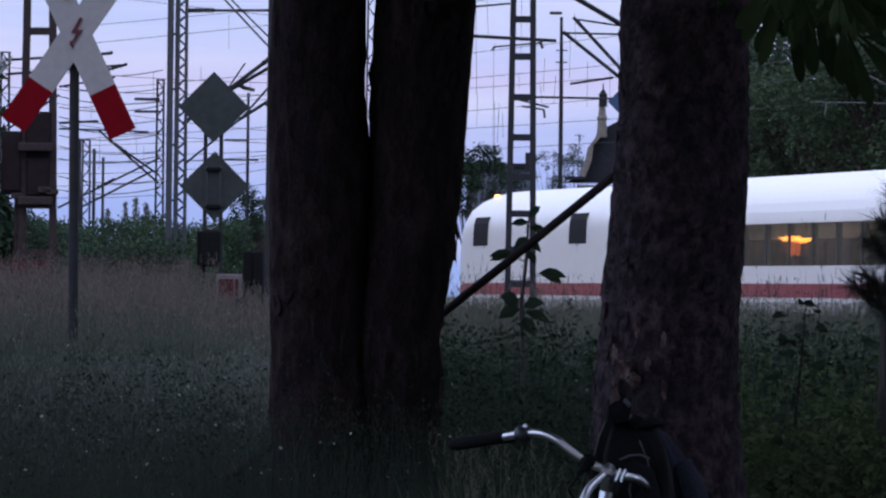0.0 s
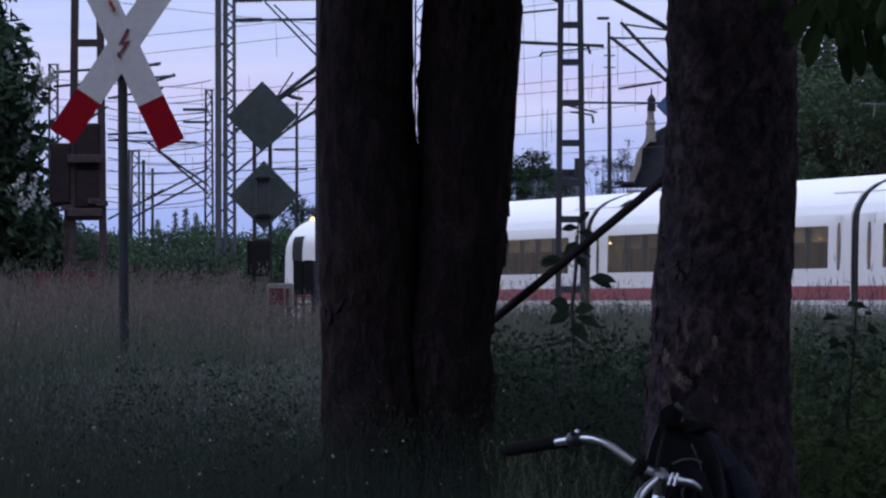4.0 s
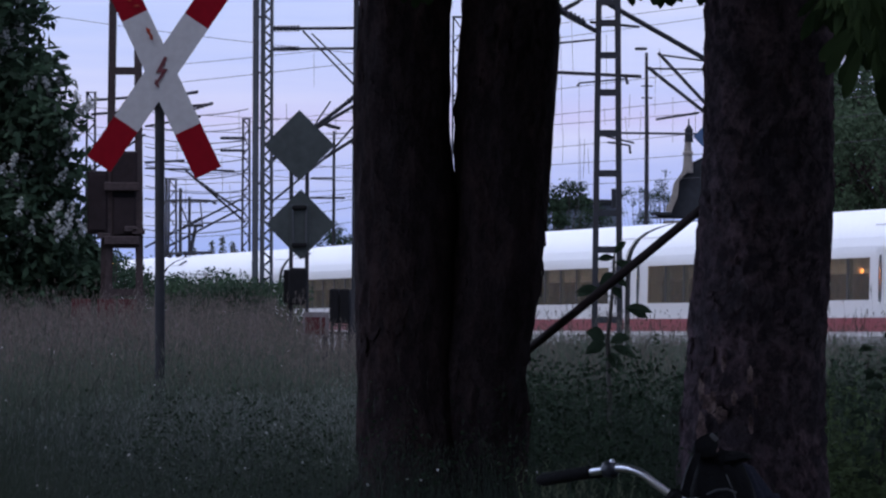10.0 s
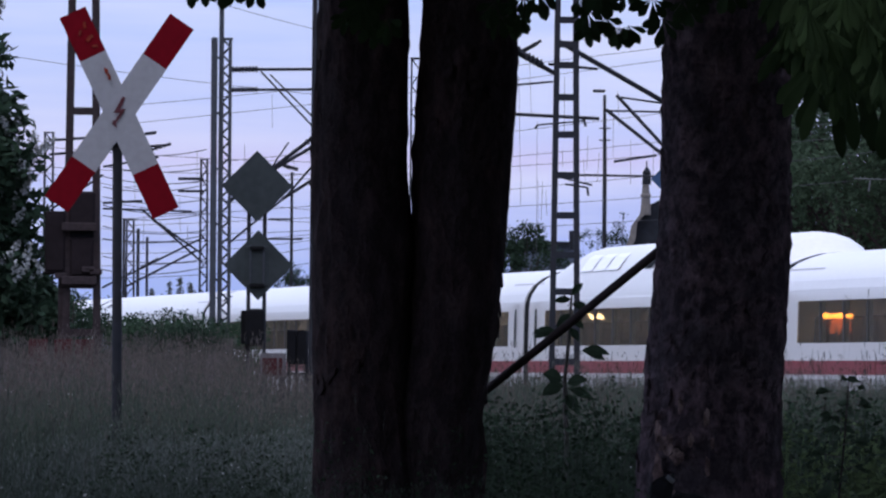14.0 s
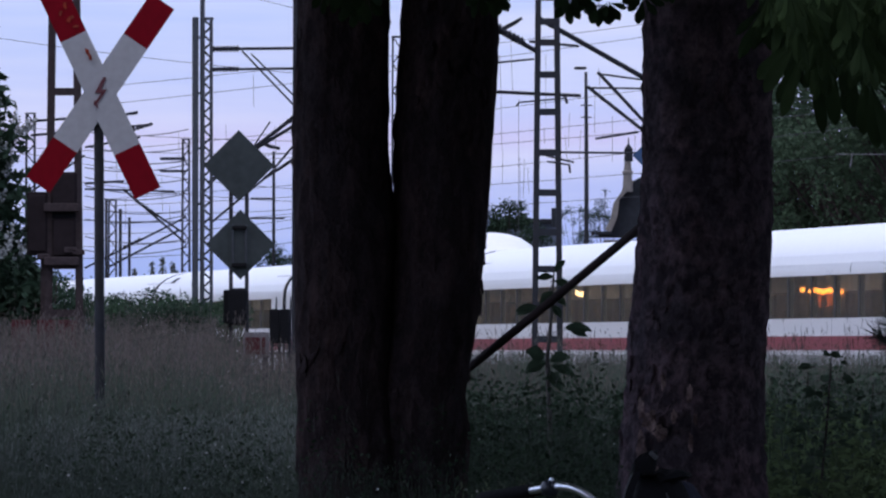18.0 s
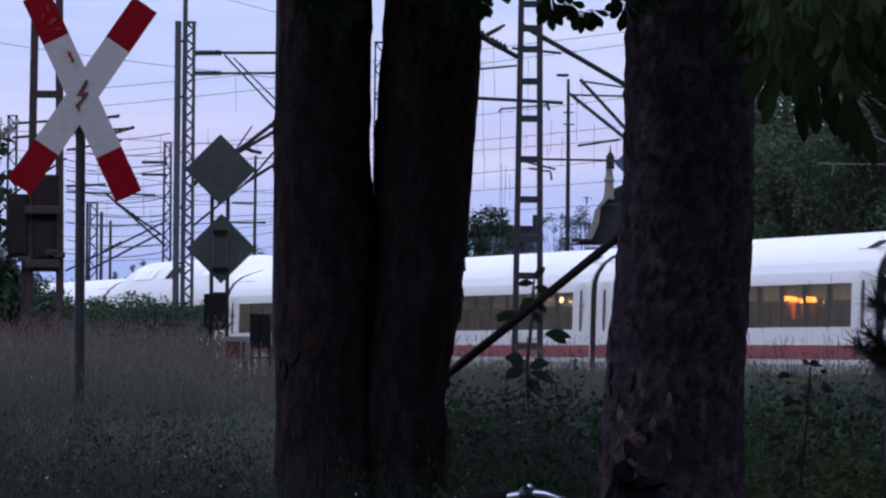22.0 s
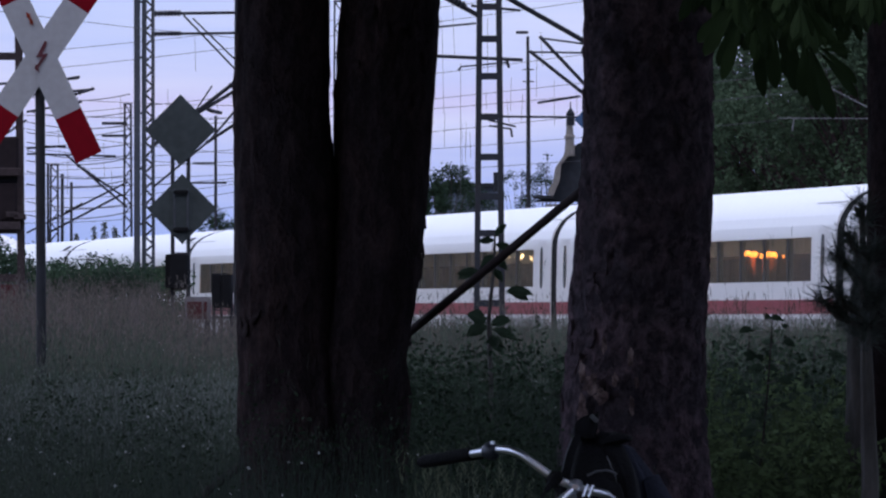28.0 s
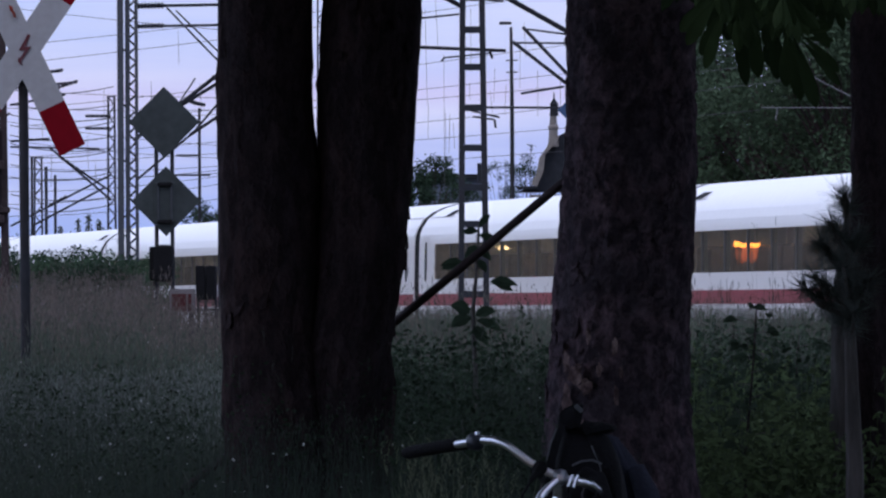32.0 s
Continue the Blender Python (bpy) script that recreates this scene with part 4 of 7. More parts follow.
def build_wounds():
    """Pale spots on the old tree where bark has come away."""
    tree2 = [o for o in scene.objects if o.name.startswith("old_tree")][0]
    rng = np.random.default_rng(3)
    for cx, cz, w, h in ((0.712, 1.116, 0.044, 0.062), (0.738, 1.085, 0.034, 0.044), (0.690, 1.150, 0.018, 0.06), (0.717, 0.979, 0.036, 0.06), (0.831, 1.122, 0.012, 0.035), (0.813, 1.186, 0.018, 0.055), (0.774, 1.129, 0.016, 0.04), (0.690, 1.042, 0.030, 0.10), (0.819, 1.062, 0.014, 0.05), (0.747, 1.219, 0.016, 0.05)):
        g = Geo()
        ax = 0.838
        r = 0.214 if cz < 1.2 else 0.205
        n = 14
        ring = []
        for k in range(n):
            a = 2 * math.pi * k / n
            q = 1 + rng.uniform(-0.35, 0.25)
            x = cx + math.cos(a) * w * 0.5 * q
            x = min(max(x, ax - r * 0.93), ax + r * 0.93)
            ring.append((x, 18.0 - math.sqrt(r * r - (x - ax) ** 2) - 0.012, cz + math.sin(a) * h * 0.5 * q))
        c = (cx, 18.0 - math.sqrt(max(r * r - (cx - ax) ** 2, 0.001)) - 0.016, cz)
        g.add(ring + [c], [(k, (k + 1) % n, n) for k in range(n)])
        part("bare_patch", g, WOUND, tree2, "pale patch of bare wood")


build_wounds()


def build_pole():
    g = Geo()
    a, b = Vector((-1.327, 23.56, -0.06)), Vector((0.737, 18.2, 1.658))
    g.tube([a.lerp(b, k / 6) + Vector((0, 0, 0.01 * math.sin(k * 1.1))) for k in range(7)], [0.0155, 0.0148, 0.0142, 0.0138, 0.013, 0.0125, 0.012], 10)
    solo("leaning_pole", g, RUSTY, "dark straight pole leaning against the tree trunk", "pole", "", True)


build_pole()


# ---------- the bicycle ----------
def arc(c, r, a0, a1, n, plane="yz"):
    return [(c[0], c[1] + r * math.cos(a0 + (a1 - a0) * k / n), c[2] + r * math.sin(a0 + (a1 - a0) * k / n)) for k in range(n + 1)]


def build_bicycle():
    """Front wheel towards the viewer; own space: x to the right, y to the rear, ground at z 0."""
    b = thing("bicycle", "dark city bicycle with a chrome handlebar, parked in tall grass", "bicycle", pose(0.380, 14.0, -0.045, 0, 8.5, -6))
    for y in (-0.12, 0.98):
        g = Geo()
        g.tube(arc((0, y, 0.345), 0.328, 0, 2 * math.pi, 40), 0.019, 8, False)
        w = part("wheel", g, RUBBER, b)
        r = Geo()
        r.tube(arc((0, y, 0.345), 0.305, 0, 2 * math.pi, 40), 0.009, 6, False)
        part("rim", r, CHROME, w)
        s = Geo()
        for k in range(28):
            a = 2 * math.pi * k / 28
            s.tube([((-1) ** k * 0.025, y, 0.345), (0, y + 0.3 * math.cos(a), 0.345 + 0.3 * math.sin(a))], 0.001, 4)
        s.tube([(-0.05, y, 0.345), (0.05, y, 0.345)], 0.02, 10)
        part("spoke", s, CHROME, w)
        m = Geo()
        m.tube(arc((0, y, 0.345), 0.358, 0.25, 2.9, 20), 0.018, 6)
        part("mudguard", m, BIKE_PAINT, b)
    fr = Geo()
    fr.tube([(0, 0.08, 0.82), (0, 0.04, 0.62)], 0.020, 10)
    fr.tube([(0, 0.05, 0.66), (0, 0.36, 0.32), (0, 0.52, 0.29)], 0.018, 10)
    fr.tube([(0, 0.07, 0.78), (0, 0.40, 0.45), (0, 0.55, 0.40)], 0.015, 10)
    fr.tube([(0, 0.52, 0.29), (0, 0.68, 0.80)], 0.016, 10)
    for s in (-1, 1):
        fr.tube([(s * 0.03, 0.52, 0.29), (s * 0.06, 0.98, 0.345)], 0.010, 8)
        fr.tube([(s * 0.02, 0.64, 0.68), (s * 0.06, 0.98, 0.345)], 0.009, 8)
        fr.tube([(s * 0.02, 0.04, 0.64), (s * 0.055, -0.04, 0.42), (s * 0.055, -0.12, 0.345)], 0.011, 8)
    part("frame", fr, BIKE_PAINT, b)
    st = Geo()
    st.tube([(0, 0.085, 0.82), (0, 0.10, 0.955), (0, 0.075, 0.985), (0, 0.04, 0.998)], 0.0145, 10)
    part("stem", st, CHROME, b)
    bar = Geo()
    bar.tube([(-0.335, 0.235, 0.997), (-0.238, 0.152, 1.029), (-0.188, 0.097, 1.046), (-0.166, 0.079, 1.051), (-0.148, 0.064, 1.0525), (-0.130, 0.055, 1.050), (-0.113, 0.050, 1.044), (-0.097, 0.046, 1.035), (-0.064, 0.040, 1.018), (-0.032, 0.036, 1.006), (0.0, 0.035, 0.999), (0.023, 0.038, 0.994), (0.047, 0.042, 0.994), (0.062, 0.060, 0.992), (0.074, 0.100, 0.982), (0.092, 0.160, 0.965), (0.130, 0.235, 0.945), (0.180, 0.300, 0.925), (0.230, 0.360, 0.910)], 0.0088, 14)
    hb = part("handlebar", bar, CHROME, b, "curved chrome handlebar", True)
    for pts in ([(-0.232, 0.147, 1.031), (-0.246, 0.158, 1.0265), (-0.300, 0.205, 1.0085), (-0.336, 0.236, 0.9965), (-0.346, 0.244, 0.993)], [(0.160, 0.272, 0.934), (0.168, 0.284, 0.930), (0.195, 0.320, 0.920), (0.226, 0.356, 0.911), (0.234, 0.365, 0.909)]):
        g = Geo()
        g.tube(pts, [0.0125, 0.0140, 0.0136, 0.0142, 0.010], 14)
        part("grip", g, BAG, hb, "black rubber grip", True)
    for pts in ([(-0.200, 0.120, 1.036), (-0.215, 0.150, 1.028), (-0.262, 0.200, 1.012), (-0.310, 0.240, 0.998)], [(0.085, 0.120, 0.970), (0.120, 0.190, 0.945), (0.170, 0.260, 0.915)]):
        lv = Geo()
        lv.tube(pts, [0.009, 0.007, 0.0055, 0.005][:len(pts)], 8)
        part("brake_lever", lv, RUBBER, hb, "", True)
    kn = Geo()
    kn.box((-0.046, 0.034, 1.008), (0.030, 0.034, 0.040), Matrix.Rotation(0.5, 4, "Y"), 0.010)
    kn.tube([(-0.050, 0.020, 1.000), (-0.058, 0.008, 0.982)], [0.008, 0.005], 8)
    part("lever_mount", kn, RUBBER, hb, "black brake lever mount")
    bl = Geo()
    bl.tube([(-0.190, 0.098, 1.026), (-0.190, 0.098, 1.031), (-0.190, 0.097, 1.040), (-0.190, 0.096, 1.050), (-0.190, 0.095, 1.058), (-0.190, 0.095, 1.063)], [0.010, 0.016, 0.020, 0.0195, 0.014, 0.004], 16)
    bell = part("bell", bl, BIKE_PAINT, hb, "small dark bell", True)
    # chrome bead added where the bell's top catches a glint
    bt = Geo()
    bt.tube([(-0.188, 0.088, 1.060), (-0.188, 0.087, 1.0655)], [0.0055, 0.004], 8)
    part("bell_button", bt, CHROME, bell, "small chrome bead for the glint on the bell")
    cl = Geo()
    cl.box((0, 0.035, 0.999), (0.036, 0.036, 0.032), Matrix.Rotation(0.25, 4, "Y"), 0.012)
    for k in range(2):
        cl.tube([(0.026 + 0.011 * k, 0.020, 1.008), (0.020 + 0.011 * k, 0.018, 0.982)], 0.0032, 8)
    part("clamp", cl, CHROME, hb)
    lb = Geo()
    lb.tube([(-0.006, 0.018, 0.992), (-0.020, 0.004, 0.974), (-0.031, -0.008, 0.957), (-0.037, -0.020, 0.934), (-0.040, -0.028, 0.90)], [0.007, 0.0085, 0.009, 0.009, 0.008], 12)
    part("lamp_bracket", lb, CHROME, hb, "chrome bracket below the bar", True)
    cb = Geo()
    cb.tube([(-0.058, 0.008, 0.982), (-0.07, -0.03, 0.95), (-0.03, -0.02, 0.90), (0, 0.05, 0.78)], 0.003, 6)
    cb.tube([(0.085, 0.120, 0.970), (0.085, -0.03, 0.98), (0.03, -0.03, 0.88), (0, 0.05, 0.76)], 0.003, 6)
    part("brake_cable", cb, RUBBER, b)
    sp = Geo()
    sp.tube([(0, 0.68, 0.80), (0, 0.70, 0.93)], 0.0125, 10)
    part("seat_post", sp, CHROME, b)
    sa = Geo()
    for j in range(9):
        u = j / 8
        y = 0.56 + 0.28 * u
        wd = 0.025 + 0.085 * ease((u - 0.25) / 0.6)
        for k in range(10):
            a = 2 * math.pi * k / 10
            sa.v.append((wd * math.cos(a), y, 0.955 + 0.022 * u + 0.032 * math.sin(a)))
    sa.f = [(j * 10 + k, j * 10 + (k + 1) % 10, (j + 1) * 10 + (k + 1) % 10, (j + 1) * 10 + k) for j in range(8) for k in range(10)] + [tuple(range(9, -1, -1)), tuple(range(80, 90))]
    part("saddle", sa, BAG, b, "black saddle", True)
    ca = Geo()
    for s in (-1, 1):
        ca.tube([(s * 0.06, 0.70, 0.74), (s * 0.06, 1.20, 0.74)], 0.006, 6)
        ca.tube([(s * 0.06, 0.98, 0.345), (s * 0.06, 1.0, 0.74)], 0.005, 6)
    for k in range(4):
        ca.tube([(-0.06, 0.75 + k * 0.13, 0.74), (0.06, 0.75 + k * 0.13, 0.74)], 0.005, 6)
    part("carrier", ca, BIKE_PAINT, b)
    cr = Geo()
    cr.tube([(-0.09, 0.52, 0.29), (0.09, 0.52, 0.29)], 0.02, 10)
    cr.tube([(0.07, 0.52, 0.29), (0.08, 0.45, 0.14)], 0.008, 6)
    cr.tube([(-0.07, 0.52, 0.29), (-0.08, 0.59, 0.44)], 0.008, 6)
    cr.box((0.11, 0.45, 0.14), (0.09, 0.06, 0.02))
    cr.box((-0.11, 0.59, 0.44), (0.09, 0.06, 0.02))
    part("crank", cr, BOX_DARK, b)
    ks = Geo()
    ks.tube([(0.03, 0.60, 0.28), (0.20, 0.66, 0.0)], 0.008, 6)
    part("kickstand", ks, CHROME, b)
    return b


def sack(rows, seg=22, wob=0.012, seed=0.0, pleat=0.0):
    """A soft bag from rounded cross-sections: (x, y, z, rx, ry)."""
    g = Geo()
    for j, (x, y, z, rx, ry) in enumerate(rows):
        for k in range(seg):
            a = 2 * math.pi * k / seg
            c, s = math.cos(a), math.sin(a)
            c, s = math.copysign(abs(c) ** 0.7, c), math.copysign(abs(s) ** 0.7, s)
            w = 1 + wob * 8 * noise.noise(Vector((math.cos(a) * 1.6, math.sin(a) * 1.6, z * 9 + seed)))
            w += pleat * math.sin(a * 7 + 2.0 * math.sin(z * 9 + seed)) + 0.5 * pleat * math.sin(a * 13 + z * 25)
            g.v.append((x + c * rx * w, y + s * ry * w, z + wob * noise.noise(Vector((a, z * 7, seed)))))
    n = len(rows)
    g.f = [(j * seg + k, j * seg + (k + 1) % seg, (j + 1) * seg + (k + 1) % seg, (j + 1) * seg + k) for j in range(n - 1) for k in range(seg)]
    g.f += [tuple(range(seg - 1, -1, -1)), tuple((n - 1) * seg + k for k in range(seg))]
    return g


def build_bags():
    bag = thing("backpack", "black nylon backpack hung behind the bicycle handlebar", "backpack", pose(0.569, 14.185, 0.0))
    body = part("body", sack([(0.020, 0, 0.66, 0.070, 0.06), (0.020, 0, 0.70, 0.085, 0.07), (0.022, 0, 0.80, 0.083, 0.08), (0.022, 0, 0.86, 0.081, 0.08), (0.022, 0, 0.90, 0.079, 0.08), (0.021, 0, 0.935, 0.077, 0.078), (0.020, 0, 0.965, 0.073, 0.075), (0.018, 0, 0.99, 0.067, 0.068), (0.016, 0, 1.015, 0.057, 0.058), (0.013, 0, 1.034, 0.047, 0.045), (0.011, 0, 1.046, 0.034, 0.030), (0.010, 0, 1.050, 0.012, 0.012)], 52, 0.012, 1.0, 0.025), BAG, bag, "", True)
    part("pocket", sack([(0.030, -0.075, 0.74, 0.05, 0.03), (0.030, -0.085, 0.78, 0.056, 0.035), (0.028, -0.082, 0.88, 0.050, 0.032), (0.024, -0.072, 0.945, 0.036, 0.022), (0.022, -0.062, 0.962, 0.014, 0.010)], 30, 0.01, 4.0, 0.03), BAG, body, "", True)
    zp = Geo()
    zp.tube([(-0.012, -0.098, 0.965), (0.008, -0.104, 0.974), (0.030, -0.104, 0.976), (0.050, -0.098, 0.968)], 0.0022, 6)
    part("zip", zp, PIPING, body, "grey zip")
    # shoulder straps with pale piping
    for pts in ([(-0.056, -0.060, 0.87), (-0.058, -0.072, 0.93), (-0.054, -0.072, 0.975), (-0.045, -0.066, 1.01), (-0.032, -0.058, 1.042), (-0.018, -0.05, 1.062)], [(0.075, -0.050, 0.83), (0.070, -0.068, 0.90), (0.058, -0.070, 0.96), (0.040, -0.062, 1.005), (0.018, -0.05, 1.045)]):
        h = Geo()
        for (xa, ya, za), wd in zip(pts, (0.008, 0.009, 0.009, 0.009, 0.008, 0.006)):
            h.v += [(xa - wd, ya - 0.003, za), (xa + wd, ya - 0.006, za), (xa + wd, ya + 0.002, za), (xa - wd, ya + 0.004, za)]
        for j in range(len(pts) - 1):
            h.f += [(4 * j + i, 4 * j + (i + 1) % 4, 4 * j + 4 + (i + 1) % 4, 4 * j + 4 + i) for i in range(4)]
        h.f += [(3, 2, 1, 0), tuple(4 * (len(pts) - 1) + i for i in range(4))]
        strap = part("strap", h, BAG, bag)
        e = Geo()
        e.tube([(xa - 0.010, ya - 0.004, za) for xa, ya, za in pts[-4:-1]], 0.0016, 6)
        part("piping", e, PIPING, strap, "pale edge piping")
    # carrying loop twisted into a knot, its glint added as a pale plate
    loop = part("carry_loop", sack([(-0.012, -0.045, 1.040, 0.018, 0.018), (-0.014, -0.045, 1.055, 0.025, 0.022), (-0.012, -0.045, 1.070, 0.026, 0.022), (-0.006, -0.045, 1.080, 0.020, 0.017), (0.004, -0.045, 1.087, 0.010, 0.009)], 28, 0.016, 3.0, 0.05), BAG, bag, "", True)
    bk = Geo()
    bk.box((0.004, -0.066, 1.083), (0.020, 0.004, 0.010), Matrix.Rotation(0.75, 4, "Y"), 0.0015)
    part("buckle", bk, PIPING, loop, "pale plate for a bluish glint")
    part("flap", sack([(0.036, -0.01, 1.030, 0.030, 0.05), (0.044, -0.01, 1.038, 0.040, 0.055), (0.046, -0.01, 1.045, 0.038, 0.050), (0.044, -0.01, 1.051, 0.022, 0.030)], 30, 0.008, 6.0, 0.03), BAG, bag, "folded top flap", True)
    cord = Geo()
    cord.tube([(0.025, -0.10, 0.86), (0.012, -0.11, 0.885), (0.008, -0.105, 0.905), (0.016, -0.098, 0.925)], 0.0026, 6)
    part("cord", cord, PIPING, bag, "thin pale cord")
    cape = thing("jacket", "dark blue-grey jacket hanging beside the backpack on the bicycle", "jacket", pose(0.0, 0.0, 0.0))
    cloth = part("cloth", sack([(0.640, 14.33, 1.022, 0.010, 0.012), (0.644, 14.33, 1.015, 0.022, 0.020), (0.654, 14.335, 0.98, 0.036, 0.030), (0.668, 14.34, 0.94, 0.048, 0.036), (0.682, 14.345, 0.89, 0.060, 0.042), (0.692, 14.35, 0.83, 0.070, 0.046), (0.697, 14.35, 0.74, 0.078, 0.050), (0.695, 14.35, 0.64, 0.070, 0.046), (0.690, 14.35, 0.60, 0.04, 0.03)], 60, 0.014, 9.0, 0.075), JACKET, cape, "", True)
    sl = Geo()
    sl.tube([(0.700, 14.30, 0.955), (0.722, 14.285, 0.90), (0.738, 14.28, 0.84), (0.745, 14.29, 0.74)], [0.018, 0.026, 0.028, 0.026], 12)
    part("sleeve", sl, JACKET, cloth, "", True)


build_bicycle()
build_bags()


# ---------- signs and signal gear ----------
def build_crossbuck():
    c = thing("level_crossing_cross", "red and white railway crossing cross with a red lightning bolt", "road sign", pose(*(-1.511, 36.70, 2.695)))
    length, width = 1.2, 0.154
    for ang, off in ((64.6, 0.0), (-55.9 + 180, 0.004)):
        m = Matrix.Translation((0, off, 0)) @ Matrix.Rotation(-radians(90 - ang), 4, "Y")
        h, w, red = length / 2, width / 2, 0.262
        arm = Geo().plate([(-w, -h + red), (w, -h + red), (w, h - red), (-w, h - red)], 0.014, m)
        a = part("arm", arm, SIGN_WHITE, c, "weathered white arm")
        for s in (-1, 1):
            end = Geo().plate([(-w, s * (h - red)), (w, s * (h - red)), (w, s * h), (-w, s * h)][::s], 0.014, m)
            part("arm_tip", end, SIGN_RED, a, "dark red tip")
    # orange gleam on arm and tip, put there as coloured plates
    worn = Geo().plate([(-0.008, -0.02), (0.004, -0.03), (0.012, -0.008), (0.008, 0.014), (0.013, 0.03), (-0.002, 0.05), (-0.010, 0.022), (-0.003, 0.0)], 0.004, Matrix.Translation((-0.060, -0.022, 0.20)) @ Matrix.Rotation(-radians(25), 4, "Y"))
    part("worn_patch", worn, GLEAM_ORANGE, c, "orange gleam painted on the cross")
    for dx, dz, k, turn in ((-0.165, 0.40, 1.0, 40), (-0.190, 0.47, 0.8, -10), (-0.135, 0.36, 0.7, 80), (-0.215, 0.43, 0.6, 15)):
        fleck = Geo().plate([(-0.008 * k, -0.02 * k), (0.010 * k, -0.016 * k), (0.006 * k, 0.0), (0.012 * k, 0.022 * k), (-0.004 * k, 0.028 * k), (-0.011 * k, 0.008 * k)], 0.004, Matrix.Translation((dx, -0.010, dz)) @ Matrix.Rotation(radians(turn), 4, "Y"))
        part("worn_patch", fleck, GLEAM_ORANGE, c, "orange gleam painted on the cross")
    bolt = Geo()
    o = [(0.020, 0.088), (0.036, 0.080), (0.006, 0.018), (0.040, 0.020), (-0.018, -0.058), (-0.010, -0.085), (-0.040, -0.062), (-0.034, -0.036), (-0.026, -0.044), (0.006, 0.0), (-0.032, 0.0)]
    bolt.plate([(x * 0.92, z * 1.0) for x, z in o], 0.004, Matrix.Translation((0, -0.012, 0)))
    part("lightning_bolt", bolt, BOLT_RED, c)
    pole = Geo()
    pole.tube([(0.004, 0.045, -2.75), (-0.004, 0.045, -1.2), (-0.010, 0.045, 0.02)], 0.027, 14)
    part("post", pole, STEEL, c, "grey steel post", True)
    for z in (-0.17, -0.05):
        br = Geo()
        br.box((-0.008, 0.028, z), (0.09, 0.03, 0.03), None, 0.006)
        part("bracket", br, STEEL, c)


def diamond(parent, centre, half, mat):
    x, y, z = centre
    g = Geo().plate([(-half, 0), (0, -half), (half, 0), (0, half)], 0.012, Matrix.Translation((x, y, z)))
    d = part("sign_plate", g, mat, parent, "grey back of a square board set on its corner")
    return d


def build_signals():
    s = thing("railway_sign", "two grey diamond boards on a thin double post", "railway sign")
    y = 60.0
    diamond(s, (-1.245, 60.00, 2.940), 0.315, SIGN_BACK)
    diamond(s, (-1.230, 60.00, 2.240), 0.310, SIGN_BACK)
    for px in (-1.315, -1.175):
        g = Geo()
        g.box((px, y + 0.03, 2.030), (0.035, 0.035, 2.000), None, 0.006)
        part("post", g, STEEL, s)
    fr = Geo()
    fr.box((-1.240, 60.00, 2.230), (0.20, 0.03, 0.350), None, 0.005)
    part("mounting_frame", fr, SIGN_BACK, s)
    for px in (-1.298, -1.182):
        g = Geo()
        g.box((px, y - 0.025, 2.230), (0.018, 0.02, 0.37), None, 0.004)
        part("frame_edge", g, STEEL_PALE, s)
    for yy in (368, 434):
        b = Geo()
        b.box((-1.240, y - 0.03, (level(yy, 60))), (0.13, 0.03, 0.035), None, 0.005)
        part("clamp", b, BOX_DARK, s)
    lamp = Geo()
    lamp.box((-1.255, 60.00, 1.690), (0.170, 0.16, 0.330), None, 0.02)
    lamp.box((-1.355, 60.00, 1.690), (0.050, 0.05, 0.300), None, 0.01)
    part("lamp_housing", lamp, BOX_DARK, s, "black lamp housing")
    # ground signal with black board
    q = thing("ground_signal", "black double signal board on a low steel frame", "signal")
    for px, w in ((598, 16), (616, 20)):
        g = Geo()
        g.box((aside(px, 62), 62, 1.522), (0.088, 0.06, 0.320), None, 0.01)
        part("board", g, BOX_DARK, q)
    g = Geo()
    for px in (594, 607, 625):
        g.box((aside(px, 62), 62.08, 1.228), (0.03, 0.03, 0.9), None, 0.004)
    g.box((-0.889, 62.00, 1.279), (0.238, 0.03, 0.025))
    g.box((-0.889, 62.00, 1.347), (0.238, 0.03, 0.012))
    part("frame", g, STEEL, q)
    r = thing("warning_board", "weathered red and white board standing in the grass", "warning board")
    g = Geo()
    g.box((-1.054, 58.00, 1.358), (0.222, 0.03, 0.203), None, 0.006)
    part("board", g, BOARD_PALE, r)
    g = Geo()
    g.box((-1.082, 57.97, 1.343), (0.126, 0.012, 0.145))
    g.box((-0.990, 57.97, 1.343), (0.029, 0.012, 0.145))
    part("red_field", g, FADED_RED, r)
    g = Geo()
    g.box((-1.132, 58.05, 1.039), (0.05, 0.05, 0.7))
    g.box((-0.977, 58.05, 1.039), (0.05, 0.05, 0.7))
    part("post", g, STEEL, r)
    # low red board by the crossing
    r2 = thing("barrier_board", "faded red board half hidden in grass", "barrier")
    g = Geo()
    for x0 in (150, 195, 232):
        g.box((aside(x0, 64), 64, 1.43), (0.181, 0.04, 0.32), None, 0.005)
    part("board", g, FADED_RED, r2)
    g = Geo()
    for x0 in (150, 195, 232):
        g.box((aside(x0, 64), 64.05, 1.06), (0.05, 0.05, 0.95))
    part("post", g, STEEL, r2)


